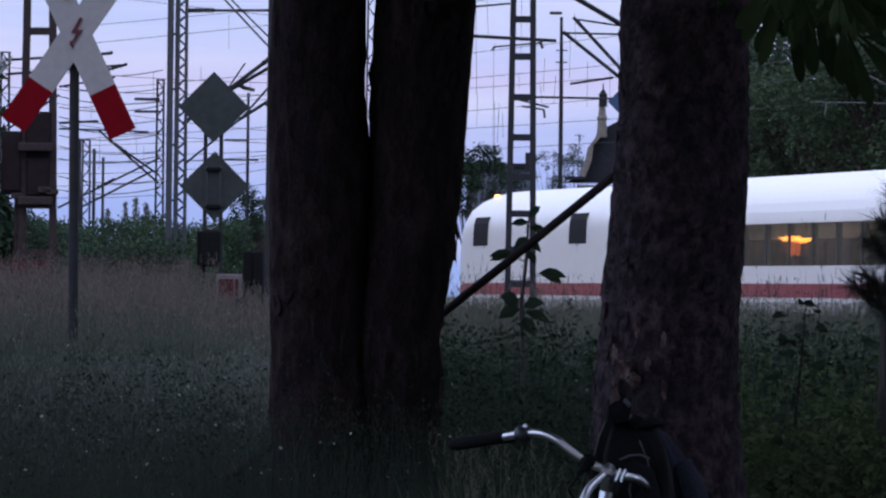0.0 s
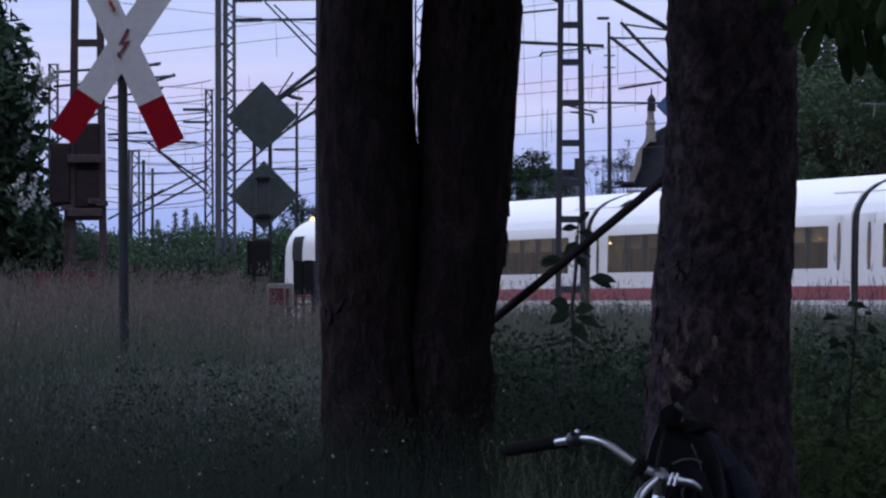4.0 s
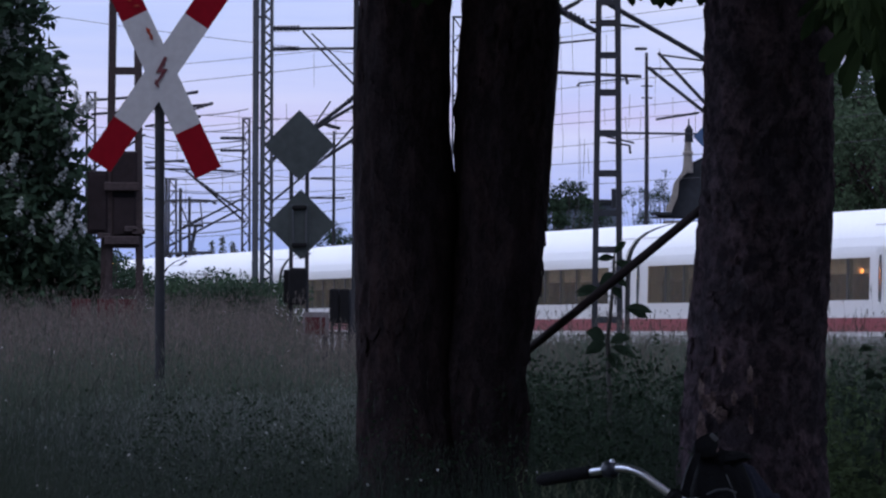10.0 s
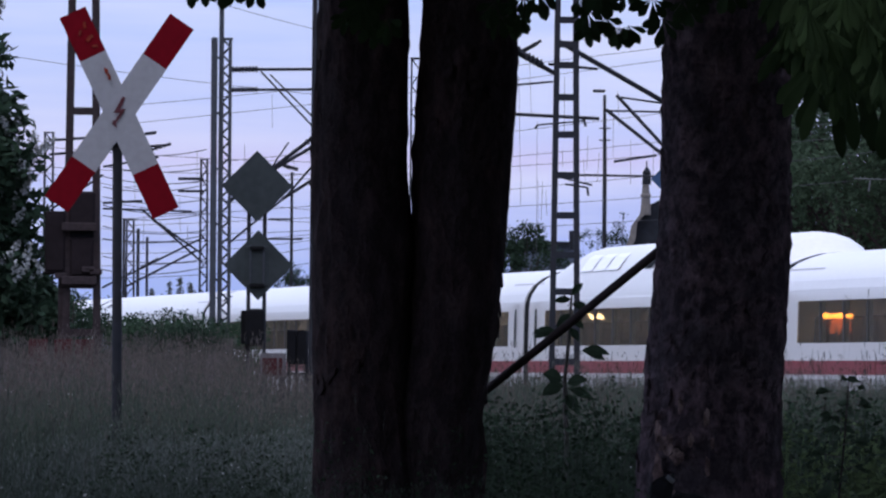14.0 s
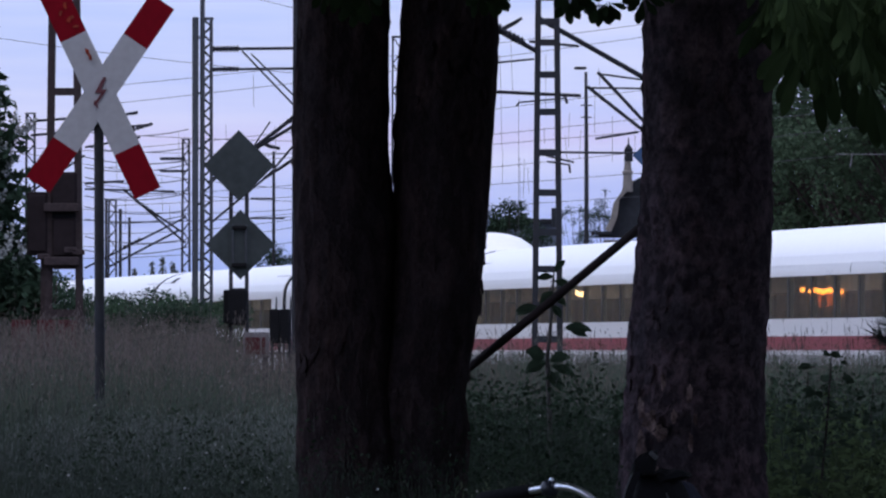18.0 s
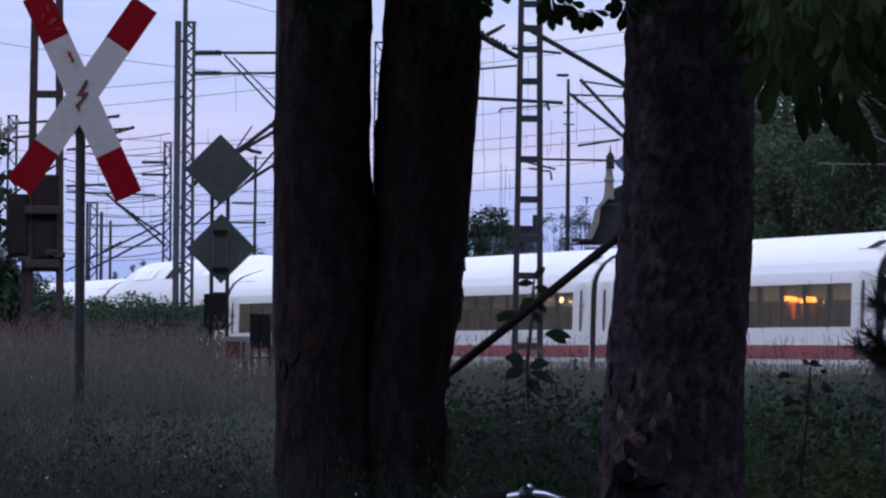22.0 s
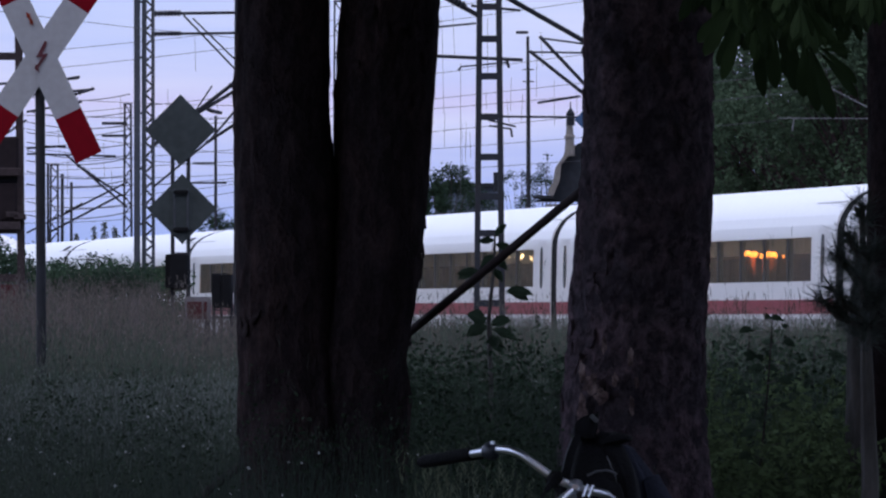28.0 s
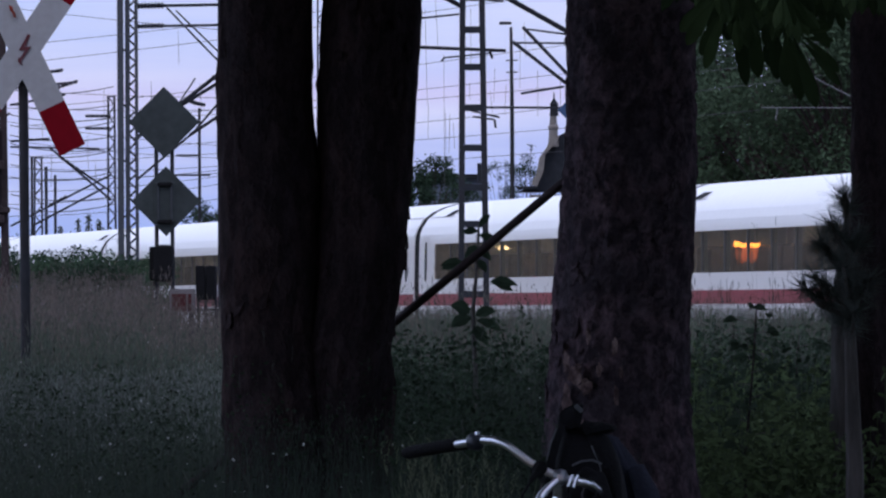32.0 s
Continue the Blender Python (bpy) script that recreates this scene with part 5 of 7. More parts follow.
def ladder_mast(name, label, x, y, z0, z1, w0, w1, leg, rungs, mat, box=None):
    """A flat mast of two legs joined by batten plates."""
    t = thing(name, label, "catenary mast", None, "railway masts")
    for s in (-1, 1):
        g = Geo()
        n = 2
        a, b = Vector((x + s * w0 / 2, y, z0)), Vector((x + s * w1 / 2, y, z1))
        d = leg
        vs = []
        for p in (a, b):
            vs += [tuple(p + Vector(o)) for o in ((-d / 2, -d, 0), (d / 2, -d, 0), (d / 2, -d * 0.8, 0), (d * 0.1, -d * 0.8, 0), (d * 0.1, d * 0.8, 0), (d / 2, d * 0.8, 0), (d / 2, d, 0), (-d / 2, d, 0))]
        g.add(vs, [(i, (i + 1) % 8, 8 + (i + 1) % 8, 8 + i) for i in range(8)] + [tuple(range(7, -1, -1)), tuple(range(8, 16))])
        part("leg", g, mat, t)
    for z, h in rungs:
        u = (z - z0) / (z1 - z0)
        w = w0 + (w1 - w0) * u
        g = Geo()
        g.box((x, y - leg * 0.9, z), (w - leg * 0.3, 0.012, h), None, 0.003)
        part("batten", g, mat, t)
    return t


def lattice_mast(name, label, x, y, z0, z1, w0, w1, leg, bays, mat, depth=0.4):
    """A tapered four-legged mast with zigzag lacing on its faces."""
    t = thing(name, label, "catenary mast", None, "railway masts")
    def corner(sx, sy, z):
        u = (z - z0) / (z1 - z0)
        w = w0 + (w1 - w0) * u
        return Vector((x + sx * w / 2, y + sy * w * depth, z))
    for sx in (-1, 1):
        for sy in (-1, 1):
            g = Geo()
            g.tube([corner(sx, sy, z0), corner(sx, sy, z1)], leg / 2, 4)
            part("leg", g, mat, t)
    g = Geo()
    for k in range(bays):
        za, zb = z0 + (z1 - z0) * k / bays, z0 + (z1 - z0) * (k + 1) / bays
        for sy in (-1, 1):
            s = 1 if k % 2 else -1
            g.tube([corner(s, sy, za), corner(-s, sy, zb)], leg * 0.28, 4)
        for sx in (-1, 1):
            s = 1 if k % 2 else -1
            g.tube([corner(sx, s, za), corner(sx, -s, zb)], leg * 0.28, 4)
    part("lacing", g, mat, t)
    cap = Geo()
    cap.box((x, y, z1), (w1 + leg, w1 * depth * 2 + leg, 0.06))
    part("cap", cap, mat, t)
    return t


MASTS = {}


def build_masts():
    y = 130.0
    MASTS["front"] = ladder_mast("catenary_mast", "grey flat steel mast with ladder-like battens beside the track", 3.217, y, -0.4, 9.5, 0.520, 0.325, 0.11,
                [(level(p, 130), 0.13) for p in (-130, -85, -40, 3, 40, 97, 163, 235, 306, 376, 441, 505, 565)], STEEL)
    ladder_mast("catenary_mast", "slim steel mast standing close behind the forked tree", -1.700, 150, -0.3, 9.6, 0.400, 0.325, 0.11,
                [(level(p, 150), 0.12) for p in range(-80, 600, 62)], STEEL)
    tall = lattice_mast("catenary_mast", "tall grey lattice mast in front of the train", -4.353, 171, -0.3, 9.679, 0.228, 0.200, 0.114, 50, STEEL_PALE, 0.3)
    MASTS["tall"] = tall
    g = Geo()
    g.box((-4.646, 170.8, (9.708 - 0.3) / 2), (0.157, 0.2, 9.708 + 0.3), None, 0.02)
    part("column", g, STEEL_PALE, tall)
    g = Geo()
    g.box((-4.474, 170.85, (9.708 - 0.3) / 2), (0.114, 0.12, 9.708 + 0.3), None, 0.02)
    part("column", g, STEEL_PALE, tall)
    for k in range(7):
        g = Geo()
        g.box((-4.560, 170.9, 0.8 + k * 1.4), (0.200, 0.04, 0.06))
        part("tie", g, STEEL, tall)
    g = Geo()
    g.tube([(-4.474, 171.00, 9.366), (-4.474, 171.00, 13.356)], 0.060, 8)
    part("top_pole", g, STEEL_PALE, tall)
    MASTS["far"] = lattice_mast("catenary_mast", "distant lattice mast beyond the train", -9.147, 320, 0, 11.273, 0.400, 0.293, 0.13, 26, STEEL)
    lattice_mast("catenary_mast", "distant lattice mast beyond the train", -16.949, 430, 0, 10.832, 0.573, 0.430, 0.15, 18, STEEL)
    MASTS["farleft"] = lattice_mast("catenary_mast", "distant lattice mast beyond the train", -16.995, 330, 0, 12.850, 0.495, 0.385, 0.13, 26, STEEL)
    lattice_mast("catenary_mast", "lattice mast seen between the two stems", 0.620, 240, 0, 12.420, 0.440, 0.320, 0.09, 26, STEEL)
    MASTS["hidden"] = lattice_mast("catenary_mast", "lattice mast standing behind the broad tree", 8.933, 200, -0.2, 11, 0.433, 0.300, 0.09, 24, STEEL)
    for px, top, D, r in ((325, 335, 420, 0.10), (341, 350, 450, 0.09), (300, 318, 400, 0.08)):
        g = Geo()
        xx = aside(px, D)
        g.tube([(xx, D, 0), (xx, D, level(top, D))], r, 8)
        solo("line_post", g, STEEL, "thin grey post among the overhead lines", "post")
    # station lamp
    l = thing("street_lamp", "tall grey yard lamp with a flat head", "street lamp")
    g = Geo()
    g.tube([(7.015, 230.00, -0.502), (7.015, 230.00, 8.123), (6.996, 230.00, 10.768)], [0.09, 0.07, 0.05], 10)
    part("pole", g, STEEL, l)
    g = Geo()
    g.box((6.804, 230.00, 10.902), (0.422, 0.25, 0.096), None, 0.03)
    part("head", g, STEEL, l)
    for p in (151, 172):
        g = Geo()
        g.box((aside(1150, 230), 230, level(p, 230)), (0.383, 0.05, 0.04))
        part("step", g, STEEL, l)
    # lamp and arms on the post beyond the diamond boards
    l = thing("street_lamp", "distant yard lamp with a crooked head", "street lamp")
    g = Geo()
    g.tube([(-4.675, 299.0, 0), (-4.675, 299.0, 10.10)], [0.085, 0.06], 8)
    part("pole", g, STEEL, l)
    g = Geo()
    g.tube([(-5.20, 299.0, 10.50), (-4.85, 299.0, 10.32), (-4.40, 299.0, 10.22)], [0.11, 0.09, 0.07], 8)
    part("head", g, STEEL, l)
    for x0, x1, z in ((-5.82, -4.20, 7.15), (-5.70, -4.70, 8.02)):
        g = Geo()
        g.tube([(x0, 299.2, z), (x1, 299.2, z)], 0.045, 6)
        part("arm", g, STEEL, l)
    MASTS["wood"] = lattice_mast("catenary_mast", "lattice mast before the dark wood", 16.55, 195, -0.2, 9.4, 0.43, 0.30, 0.09, 22, STEEL)
    # mast with a switch box by the crossing
    m = ladder_mast("signal_mast", "rust-brown signal mast with two switch cabinets near the crossing", -3.720, 80, 0.2, 6.2, 0.400, 0.267, 0.085,
                    [(level(p, 80), 0.09) for p in (-80, 128, 335, 435, 520)], RUSTY)
    for px, y0, y1, w in ((226, 270, 330, 46), (226, 352, 422, 42), (179, 305, 417, 36)):
        g = Geo()
        z0, z1 = level(y1, 80), level(y0, 80)
        g.box((aside(px, 80), 80.02, (z0 + z1) / 2), (w * 80 / 12000, 0.26, z1 - z0), None, 0.015)
        cab = part("cabinet", g, CABINET, m, "dark brown switch cabinet")
        d = Geo()
        d.box((aside(px, 80), 79.88, (z0 + z1) / 2), (w * 80 / 12000 * 0.86, 0.02, (z1 - z0) * 0.88), None, 0.006)
        part("cabinet_door", d, CABINET, cab)
    for py in (333, 428):
        g = Geo()
        g.box((aside(222, 80), 79.84, level(py, 80)), (0.413, 0.06, 0.100), None, 0.01)
        part("crossbar", g, RUSTY, m)
    # solid black block stands for the shade inside an opening
    g = Geo()
    g.box((-3.718, 79.95, 2.906), (0.280, 0.1, 0.093), None, 0.01)
    part("cabinet_slot", g, BOX_DARK, m, "black block for the shaded opening above the cabinet")
    for px, py in ((190, 420), (238, 408), (252, 412)):
        g = Geo()
        g.box((aside(px, 80), 79.86, level(py, 80)), (0.147, 0.05, 0.067), None, 0.008)
        part("bracket", g, RUSTY, m)
    g = Geo()
    g.box((-3.967, 80.00, 1.873), (0.060, 0.06, 1.133))
    part("support", g, RUSTY, m)


def tubes(name, label, category, runs, mat, cat_group=""):
    """Line hardware: each run is points and a radius."""
    mast = MASTS[cat_group]
    t = None
    for pname, pts, r in runs:
        g = Geo()
        g.tube(pts, r, 6)
        if t is None:
            t = part(name, g, mat, mast, label)
        else:
            part(pname, g, mat, t)
    return t


def build_catenary():
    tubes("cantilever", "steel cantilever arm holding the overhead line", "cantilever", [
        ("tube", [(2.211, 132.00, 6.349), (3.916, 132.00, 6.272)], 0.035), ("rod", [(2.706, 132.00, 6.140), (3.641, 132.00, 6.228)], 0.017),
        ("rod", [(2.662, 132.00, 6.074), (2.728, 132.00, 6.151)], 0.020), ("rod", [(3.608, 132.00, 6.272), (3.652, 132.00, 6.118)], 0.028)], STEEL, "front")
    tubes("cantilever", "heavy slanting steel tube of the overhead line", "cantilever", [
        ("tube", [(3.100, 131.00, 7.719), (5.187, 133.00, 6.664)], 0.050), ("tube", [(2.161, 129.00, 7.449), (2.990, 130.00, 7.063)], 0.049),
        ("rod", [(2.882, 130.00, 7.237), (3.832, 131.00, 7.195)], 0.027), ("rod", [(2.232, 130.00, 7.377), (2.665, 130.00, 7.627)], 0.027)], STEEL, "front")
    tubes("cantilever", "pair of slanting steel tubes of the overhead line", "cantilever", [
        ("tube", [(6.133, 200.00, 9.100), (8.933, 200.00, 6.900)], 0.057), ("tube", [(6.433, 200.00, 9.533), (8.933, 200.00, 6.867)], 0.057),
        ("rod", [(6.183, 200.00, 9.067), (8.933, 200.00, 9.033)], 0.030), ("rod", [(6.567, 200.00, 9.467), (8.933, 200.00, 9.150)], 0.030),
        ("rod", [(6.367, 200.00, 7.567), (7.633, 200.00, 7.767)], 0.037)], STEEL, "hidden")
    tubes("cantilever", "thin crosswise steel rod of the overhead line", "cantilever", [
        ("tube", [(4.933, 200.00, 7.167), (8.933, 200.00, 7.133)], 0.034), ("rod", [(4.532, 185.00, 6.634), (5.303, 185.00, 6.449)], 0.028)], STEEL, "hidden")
    tubes("cantilever", "steel cantilever arm with ribbed insulators", "cantilever", [
        ("tube", [(-4.286, 172.00, 8.954), (-1.921, 172.00, 8.983)], 0.040), ("tube", [(-4.286, 172.00, 8.438), (-1.921, 172.00, 8.467)], 0.034),
        ("insulator", *insulator((-4.240, 171.90, 8.950), (-3.567, 171.90, 8.964), 8, 0.093)), ("insulator", *insulator((-4.240, 171.90, 8.434), (-3.567, 171.90, 8.448), 8, 0.079)),
        ("rod", [(-3.497, 172.00, 8.911), (-1.949, 172.00, 7.291)], 0.026), ("rod", [(-3.268, 172.00, 8.839), (-1.949, 172.00, 7.549)], 0.023)], STEEL, "tall")
    tubes("cantilever", "pair of heavy steel tubes of the overhead line", "cantilever", [
        ("tube", [(-4.408, 174.00, 5.592), (-1.972, 174.00, 7.477)], 0.055), ("tube", [(-3.466, 174.00, 6.317), (-1.972, 174.00, 7.216)], 0.046), ("rod", [(-3.248, 174.00, 6.534), (-2.813, 174.00, 7.187)], 0.022)], STEEL, "tall")
    tubes("cantilever", "distant slanting tubes with insulators", "cantilever", [
        ("tube", [(-12.296, 325.00, 9.046), (-9.317, 325.00, 6.473)], 0.058), ("tube", [(-11.700, 325.00, 8.504), (-9.317, 325.00, 6.879)], 0.055), ("tube", [(-14.137, 325.00, 5.254), (-9.317, 325.00, 7.692)], 0.050), ("tube", [(-13.108, 325.00, 5.254), (-9.588, 325.00, 7.096)], 0.054),
        ("insulator", *insulator((-11.747, 324.80, 8.554), (-10.610, 324.80, 7.742), 5, 0.105)), ("insulator", *insulator((-12.288, 324.80, 6.199), (-11.422, 324.80, 6.659), 5, 0.105))], STEEL, "far")
    tubes("cantilever", "distant cantilever arms with ribbed insulators", "cantilever", [
        ("tube", [(-10.309, 318.00, 10.310), (-9.116, 318.00, 10.310)], 0.069), ("insulator", *insulator((-10.223, 317.80, 10.304), (-9.216, 317.80, 10.304), 5, 0.085)),
        ("tube", [(-10.309, 318.00, 9.727), (-9.116, 318.00, 9.727)], 0.058), ("insulator", *insulator((-10.117, 317.80, 9.722), (-9.216, 317.80, 9.722), 5, 0.075))], STEEL, "far")
    tubes("cantilever", "distant cantilever arms with ribbed insulators", "cantilever", [
        ("tube", [(-16.995, 330.00, 12.465), (-11.880, 330.00, 12.850)], 0.066), ("tube", [(-16.995, 330.00, 11.777), (-11.110, 330.00, 12.300)], 0.066),
        ("insulator", *insulator((-12.477, 329.80, 12.788), (-11.763, 329.80, 12.898), 5, 0.10)), ("insulator", *insulator((-12.065, 329.80, 12.019), (-11.048, 329.80, 12.348), 5, 0.10)),
        ("tube", [(-14.355, 330.00, 11.200), (-11.660, 330.00, 11.695)], 0.055), ("tube", [(-14.355, 330.00, 9.440), (-12.430, 330.00, 9.550)], 0.061), ("tube", [(-14.355, 330.00, 9.165), (-10.010, 330.00, 9.055)], 0.050),
        ("tube", [(-17.985, 330.00, 8.340), (-14.355, 330.00, 10.815)], 0.055)], STEEL, "farleft")
    tubes("cantilever", "heavy steel tubes with ribbed insulators", "cantilever", [
        ("tube", [(-4.17, 168.0, 4.478), (-2.77, 168.0, 5.64), (-1.95, 168.0, 6.60)], 0.030), ("tube", [(-2.95, 173.0, 5.70), (-1.95, 173.0, 6.35)], 0.045),
        ("insulator", *insulator((-2.36, 172.8, 7.12), (-1.98, 172.8, 7.42), 4, 0.085)), ("insulator", *insulator((-2.25, 172.8, 6.05), (-1.96, 172.8, 6.30), 4, 0.085))], STEEL, "tall")
    tubes("cantilever", "slanting insulators and rods of the overhead line", "cantilever", [
        ("tube", [(1.95, 129.0, 7.62), (2.75, 129.0, 7.16)], 0.052), ("insulator", *insulator((1.98, 128.9, 7.60), (2.30, 128.9, 7.42), 4, 0.105)), ("insulator", *insulator((2.42, 128.9, 7.34), (2.72, 128.9, 7.18), 4, 0.095)),
        ("rod", [(2.03, 129.5, 7.30), (2.72, 129.5, 7.66)], 0.030),
        ("rod", [(3.20, 129.5, 4.92), (3.62, 129.5, 4.86)], 0.018), ("rod", [(3.62, 129.5, 4.86), (3.64, 129.5, 4.70)], 0.022), ("rod", [(1.95, 129.5, 6.78), (2.95, 129.5, 6.88)], 0.020)], STEEL, "front")
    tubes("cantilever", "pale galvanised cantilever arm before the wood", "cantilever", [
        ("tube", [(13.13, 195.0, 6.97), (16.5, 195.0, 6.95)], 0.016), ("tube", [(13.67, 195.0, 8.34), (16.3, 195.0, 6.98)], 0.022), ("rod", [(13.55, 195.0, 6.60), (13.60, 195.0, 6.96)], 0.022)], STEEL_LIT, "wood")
    # contact, carrier and feeder wires, slack between far supports
    W_ = thing("overhead_wires", "thin overhead line wires with droppers across the sky", "overhead line")
    runs = [((300, 118), (1700, -58), 165), ((300, 150), (1700, -40), 172), ((300, 232), (1700, 60), 180), ((300, 262), (1700, 120), 190), ((560, 248), (1700, 148), 205), ((300, 318), (1700, 180), 215), ((300, 330), (1700, 230), 225), ((300, 362), (1700, 275), 240),
            ((200, -150), (760, 8), 150), ((-100, 0), (760, 105), 150), ((-100, 165), (640, 215), 340), ((-100, 208), (640, 236), 345), ((100, 225), (640, 300), 350), ((100, 262), (640, 322), 360), ((200, 330), (640, 335), 370), ((200, 352), (640, 342), 380), ((200, 378), (640, 352), 390), ((200, 402), (640, 366), 395), ((200, 422), (640, 392), 400)]
    runs += [((262, y0), (445, y0 + s), 335 + 4 * k) for k, (y0, s) in enumerate(((198, -4), (224, 2), (243, 5), (262, -6), (279, 3), (294, 8), (312, -5), (331, 6), (353, -8), (384, 4), (408, -6)))]
    rng = np.random.default_rng(4)
    for (xa, ya), (xb, yb), D in runs:
        pts = []
        for k in range(13):
            u = k / 12
            px, py = xa + (xb - xa) * u, ya + (yb - ya) * u + 10 * (1 - (2 * u - 1) ** 2)
            pts.append((aside(px, D), D, level(py, D)))
        g = Geo()
        g.tube(pts, D * (1.15 if xb == 445 else 0.70) / 12000, 4)
        part("wire", g, WIRE, W_)
    drops = [(997, 60, 165, 170), (1030, 140, 170, 240), (1112, 205, 172, 40), (1140, 195, 185, 50), (1075, 190, 190, 30), (1165, 130, 200, 70), (1250, 160, 200, 40), (1040, 262, 215, 45), (1046, 262, 215, 45), (512, 185, 172, 60), (598, 190, 172, 50), (700, 60, 172, 60), (285, 225, 340, 95), (318, 245, 345, 40), (352, 200, 340, 60), (372, 262, 350, 50), (398, 280, 350, 60), (412, 330, 355, 40), (335, 312, 350, 60), (300, 350, 360, 50), (428, 198, 340, 50), (1016, 40, 150, 90), (1032, 244, 215, 78), (1040, 246, 215, 70), (1078, 60, 160, 110), (1196, 170, 190, 80), (1236, 180, 195, 60), (1172, 85, 170, 60), (1002, 228, 210, 60), (1120, 165, 180, 60), (468, 60, 172, 120), (560, 95, 172, 60)]
    for px, py, D, h in drops:
        g = Geo()
        a = Vector((aside(px, D), D, level(py, D)))
        g.tube([a, a + Vector((rng.uniform(-0.05, 0.05), 0, -h * D / 12000))], D * 0.5 / 12000, 4)
        part("dropper", g, WIRE, W_)


def build_blue_sign():
    t = thing("road_sign", "small blue sign board on a steel post behind the tree", "road sign")
    g = Geo().plate([(-0.13, 0.0), (0.0, -0.13), (0.13, 0.0), (0.0, 0.13)], 0.01, Matrix.Translation((2.370, 60.00, 3.030)))
    part("board", g, BLUE, t)
    g = Geo()
    g.tube([(2.370, 60.03, -0.2), (2.370, 60.03, 3.155)], 0.02, 8)
    part("post", g, STEEL, t)


build_blue_sign()
build_crossbuck()
build_signals()
build_masts()
build_catenary()


# ---------- beyond the railway ----------
def build_church():
    c = thing("church_gable", "baroque church roof with a curved pale coping and stone pinnacle", "church")
    y = 420.0
    outer = [(13.160, 420.00, 8.650), (13.965, 420.00, 8.825), (14.315, 420.00, 9.525), (14.490, 420.00, 10.470), (14.980, 420.00, 11.170), (15.120, 420.00, 11.590)]
    inner = [(13.230, 420.00, 8.405), (14.315, 420.00, 8.685), (14.735, 420.00, 9.630), (14.840, 420.00, 10.680), (15.610, 420.00, 11.520), (15.750, 420.00, 11.870)]
    mid = 16.940
    left = [(p[0], p[2]) for p in inner] + [(16.310, 420.00, 12.150)[::2]]
    g = Geo().plate(left + [(2 * mid - px, pz) for px, pz in left[::-1]], 5.0, Matrix.Translation((0, y + 2.9, 0)))
    part("roof", g, SLATE, c, "dark slate roof")
    g = Geo()
    g.box((mid, y + 2.6, 8.195 / 2), ((16.940 - 14.000) * 2, 5.0, 8.195))
    part("wall", g, STONE, c)
    for s in (1, -1):
        for k in range(1, 5):
            rb = Geo()
            q = [(mid + s * (p[0] - mid), p[2]) for p in (outer[k], inner[k], inner[k + 1], outer[k + 1])]
            rb.plate(q[::s], 0.8, Matrix.Translation((0, y + 0.1 + 0.01 * k, 0)))
            part("coping", rb, STONE, c, "pale curved stone coping")
        ev = Geo()
        ev.box((mid + s * (13.720 - mid), y + 0.4, 8.615), (1.260, 1.4, 0.210), None, 0.04)
        part("eave", ev, SLATE, c)
        x = mid + s * (15.365 - mid)
        sp = Geo()
        sp.tube([(x, y, 11.170), (x, y, 12.220), (x, y, 12.290), (x, y, 12.430), (x, y, 12.500), (x, y, 13.060)], [0.34, 0.27, 0.33, 0.33, 0.25, 0.20], 10)
        part("pinnacle", sp, STONE, c)
        sp = Geo()
        sp.tube([(x + 0.05, y, 13.060), (x + 0.05, y, 13.130), (x + 0.05, y, 13.690), (x + 0.05, y, 13.795), (x + 0.05, y, 14.040), (x + 0.05, y, 14.145), (x + 0.05, y, 14.530)], [0.30, 0.27, 0.25, 0.28, 0.12, 0.05, 0.03], 8)
        part("finial", sp, SLATE, c)


def build_house():
    h = thing("low_building", "low blue-grey building with a flat roof beyond the railway", "building")
    g = Geo()
    g.box((7.147, 335, 7.609 / 2), (3.071, 6, 7.609))
    part("wall", g, PLASTER, h)
    g = Geo()
    g.box((7.147, 335, 7.665), (3.294, 6.6, 0.2))
    part("roof", g, SLATE, h)
    g = Geo()
    g.box((8.578, 331, 7.810), (0.386, 0.5, 0.938))
    part("chimney", g, SLATE, h)


def tree(name, label, x, y, z0, lumps, leaves, size, mat, trunk_r, seed, aspect=0.55, flat=True):
    rng = np.random.default_rng(seed)
    t = thing(name, label, "tree")
    top = max(l[2] for l in lumps)
    g = Geo()
    g.tube([(x, y, z0 - 0.2), (x, y, z0 + (top - z0) * 0.4), (x + 0.1, y, top)], [trunk_r, trunk_r * 0.7, trunk_r * 0.2], 8)
    for l in lumps:
        g.tube([(x, y, z0 + (l[2] - z0) * 0.45), ((x + l[0]) / 2, (y + l[1]) / 2, (z0 + l[2] * 3) / 4), (l[0], l[1], l[2])], [trunk_r * 0.35, trunk_r * 0.22, trunk_r * 0.08], 5)
    part("trunk", g, BARK_DARK, t)
    v, f = leaf_sheet(rng, crown_points(rng, lumps, leaves, 0.15), size, 0.35, aspect, flat)
    part("crown", bulk("crown", v, f, mat), mat, t)
    return t


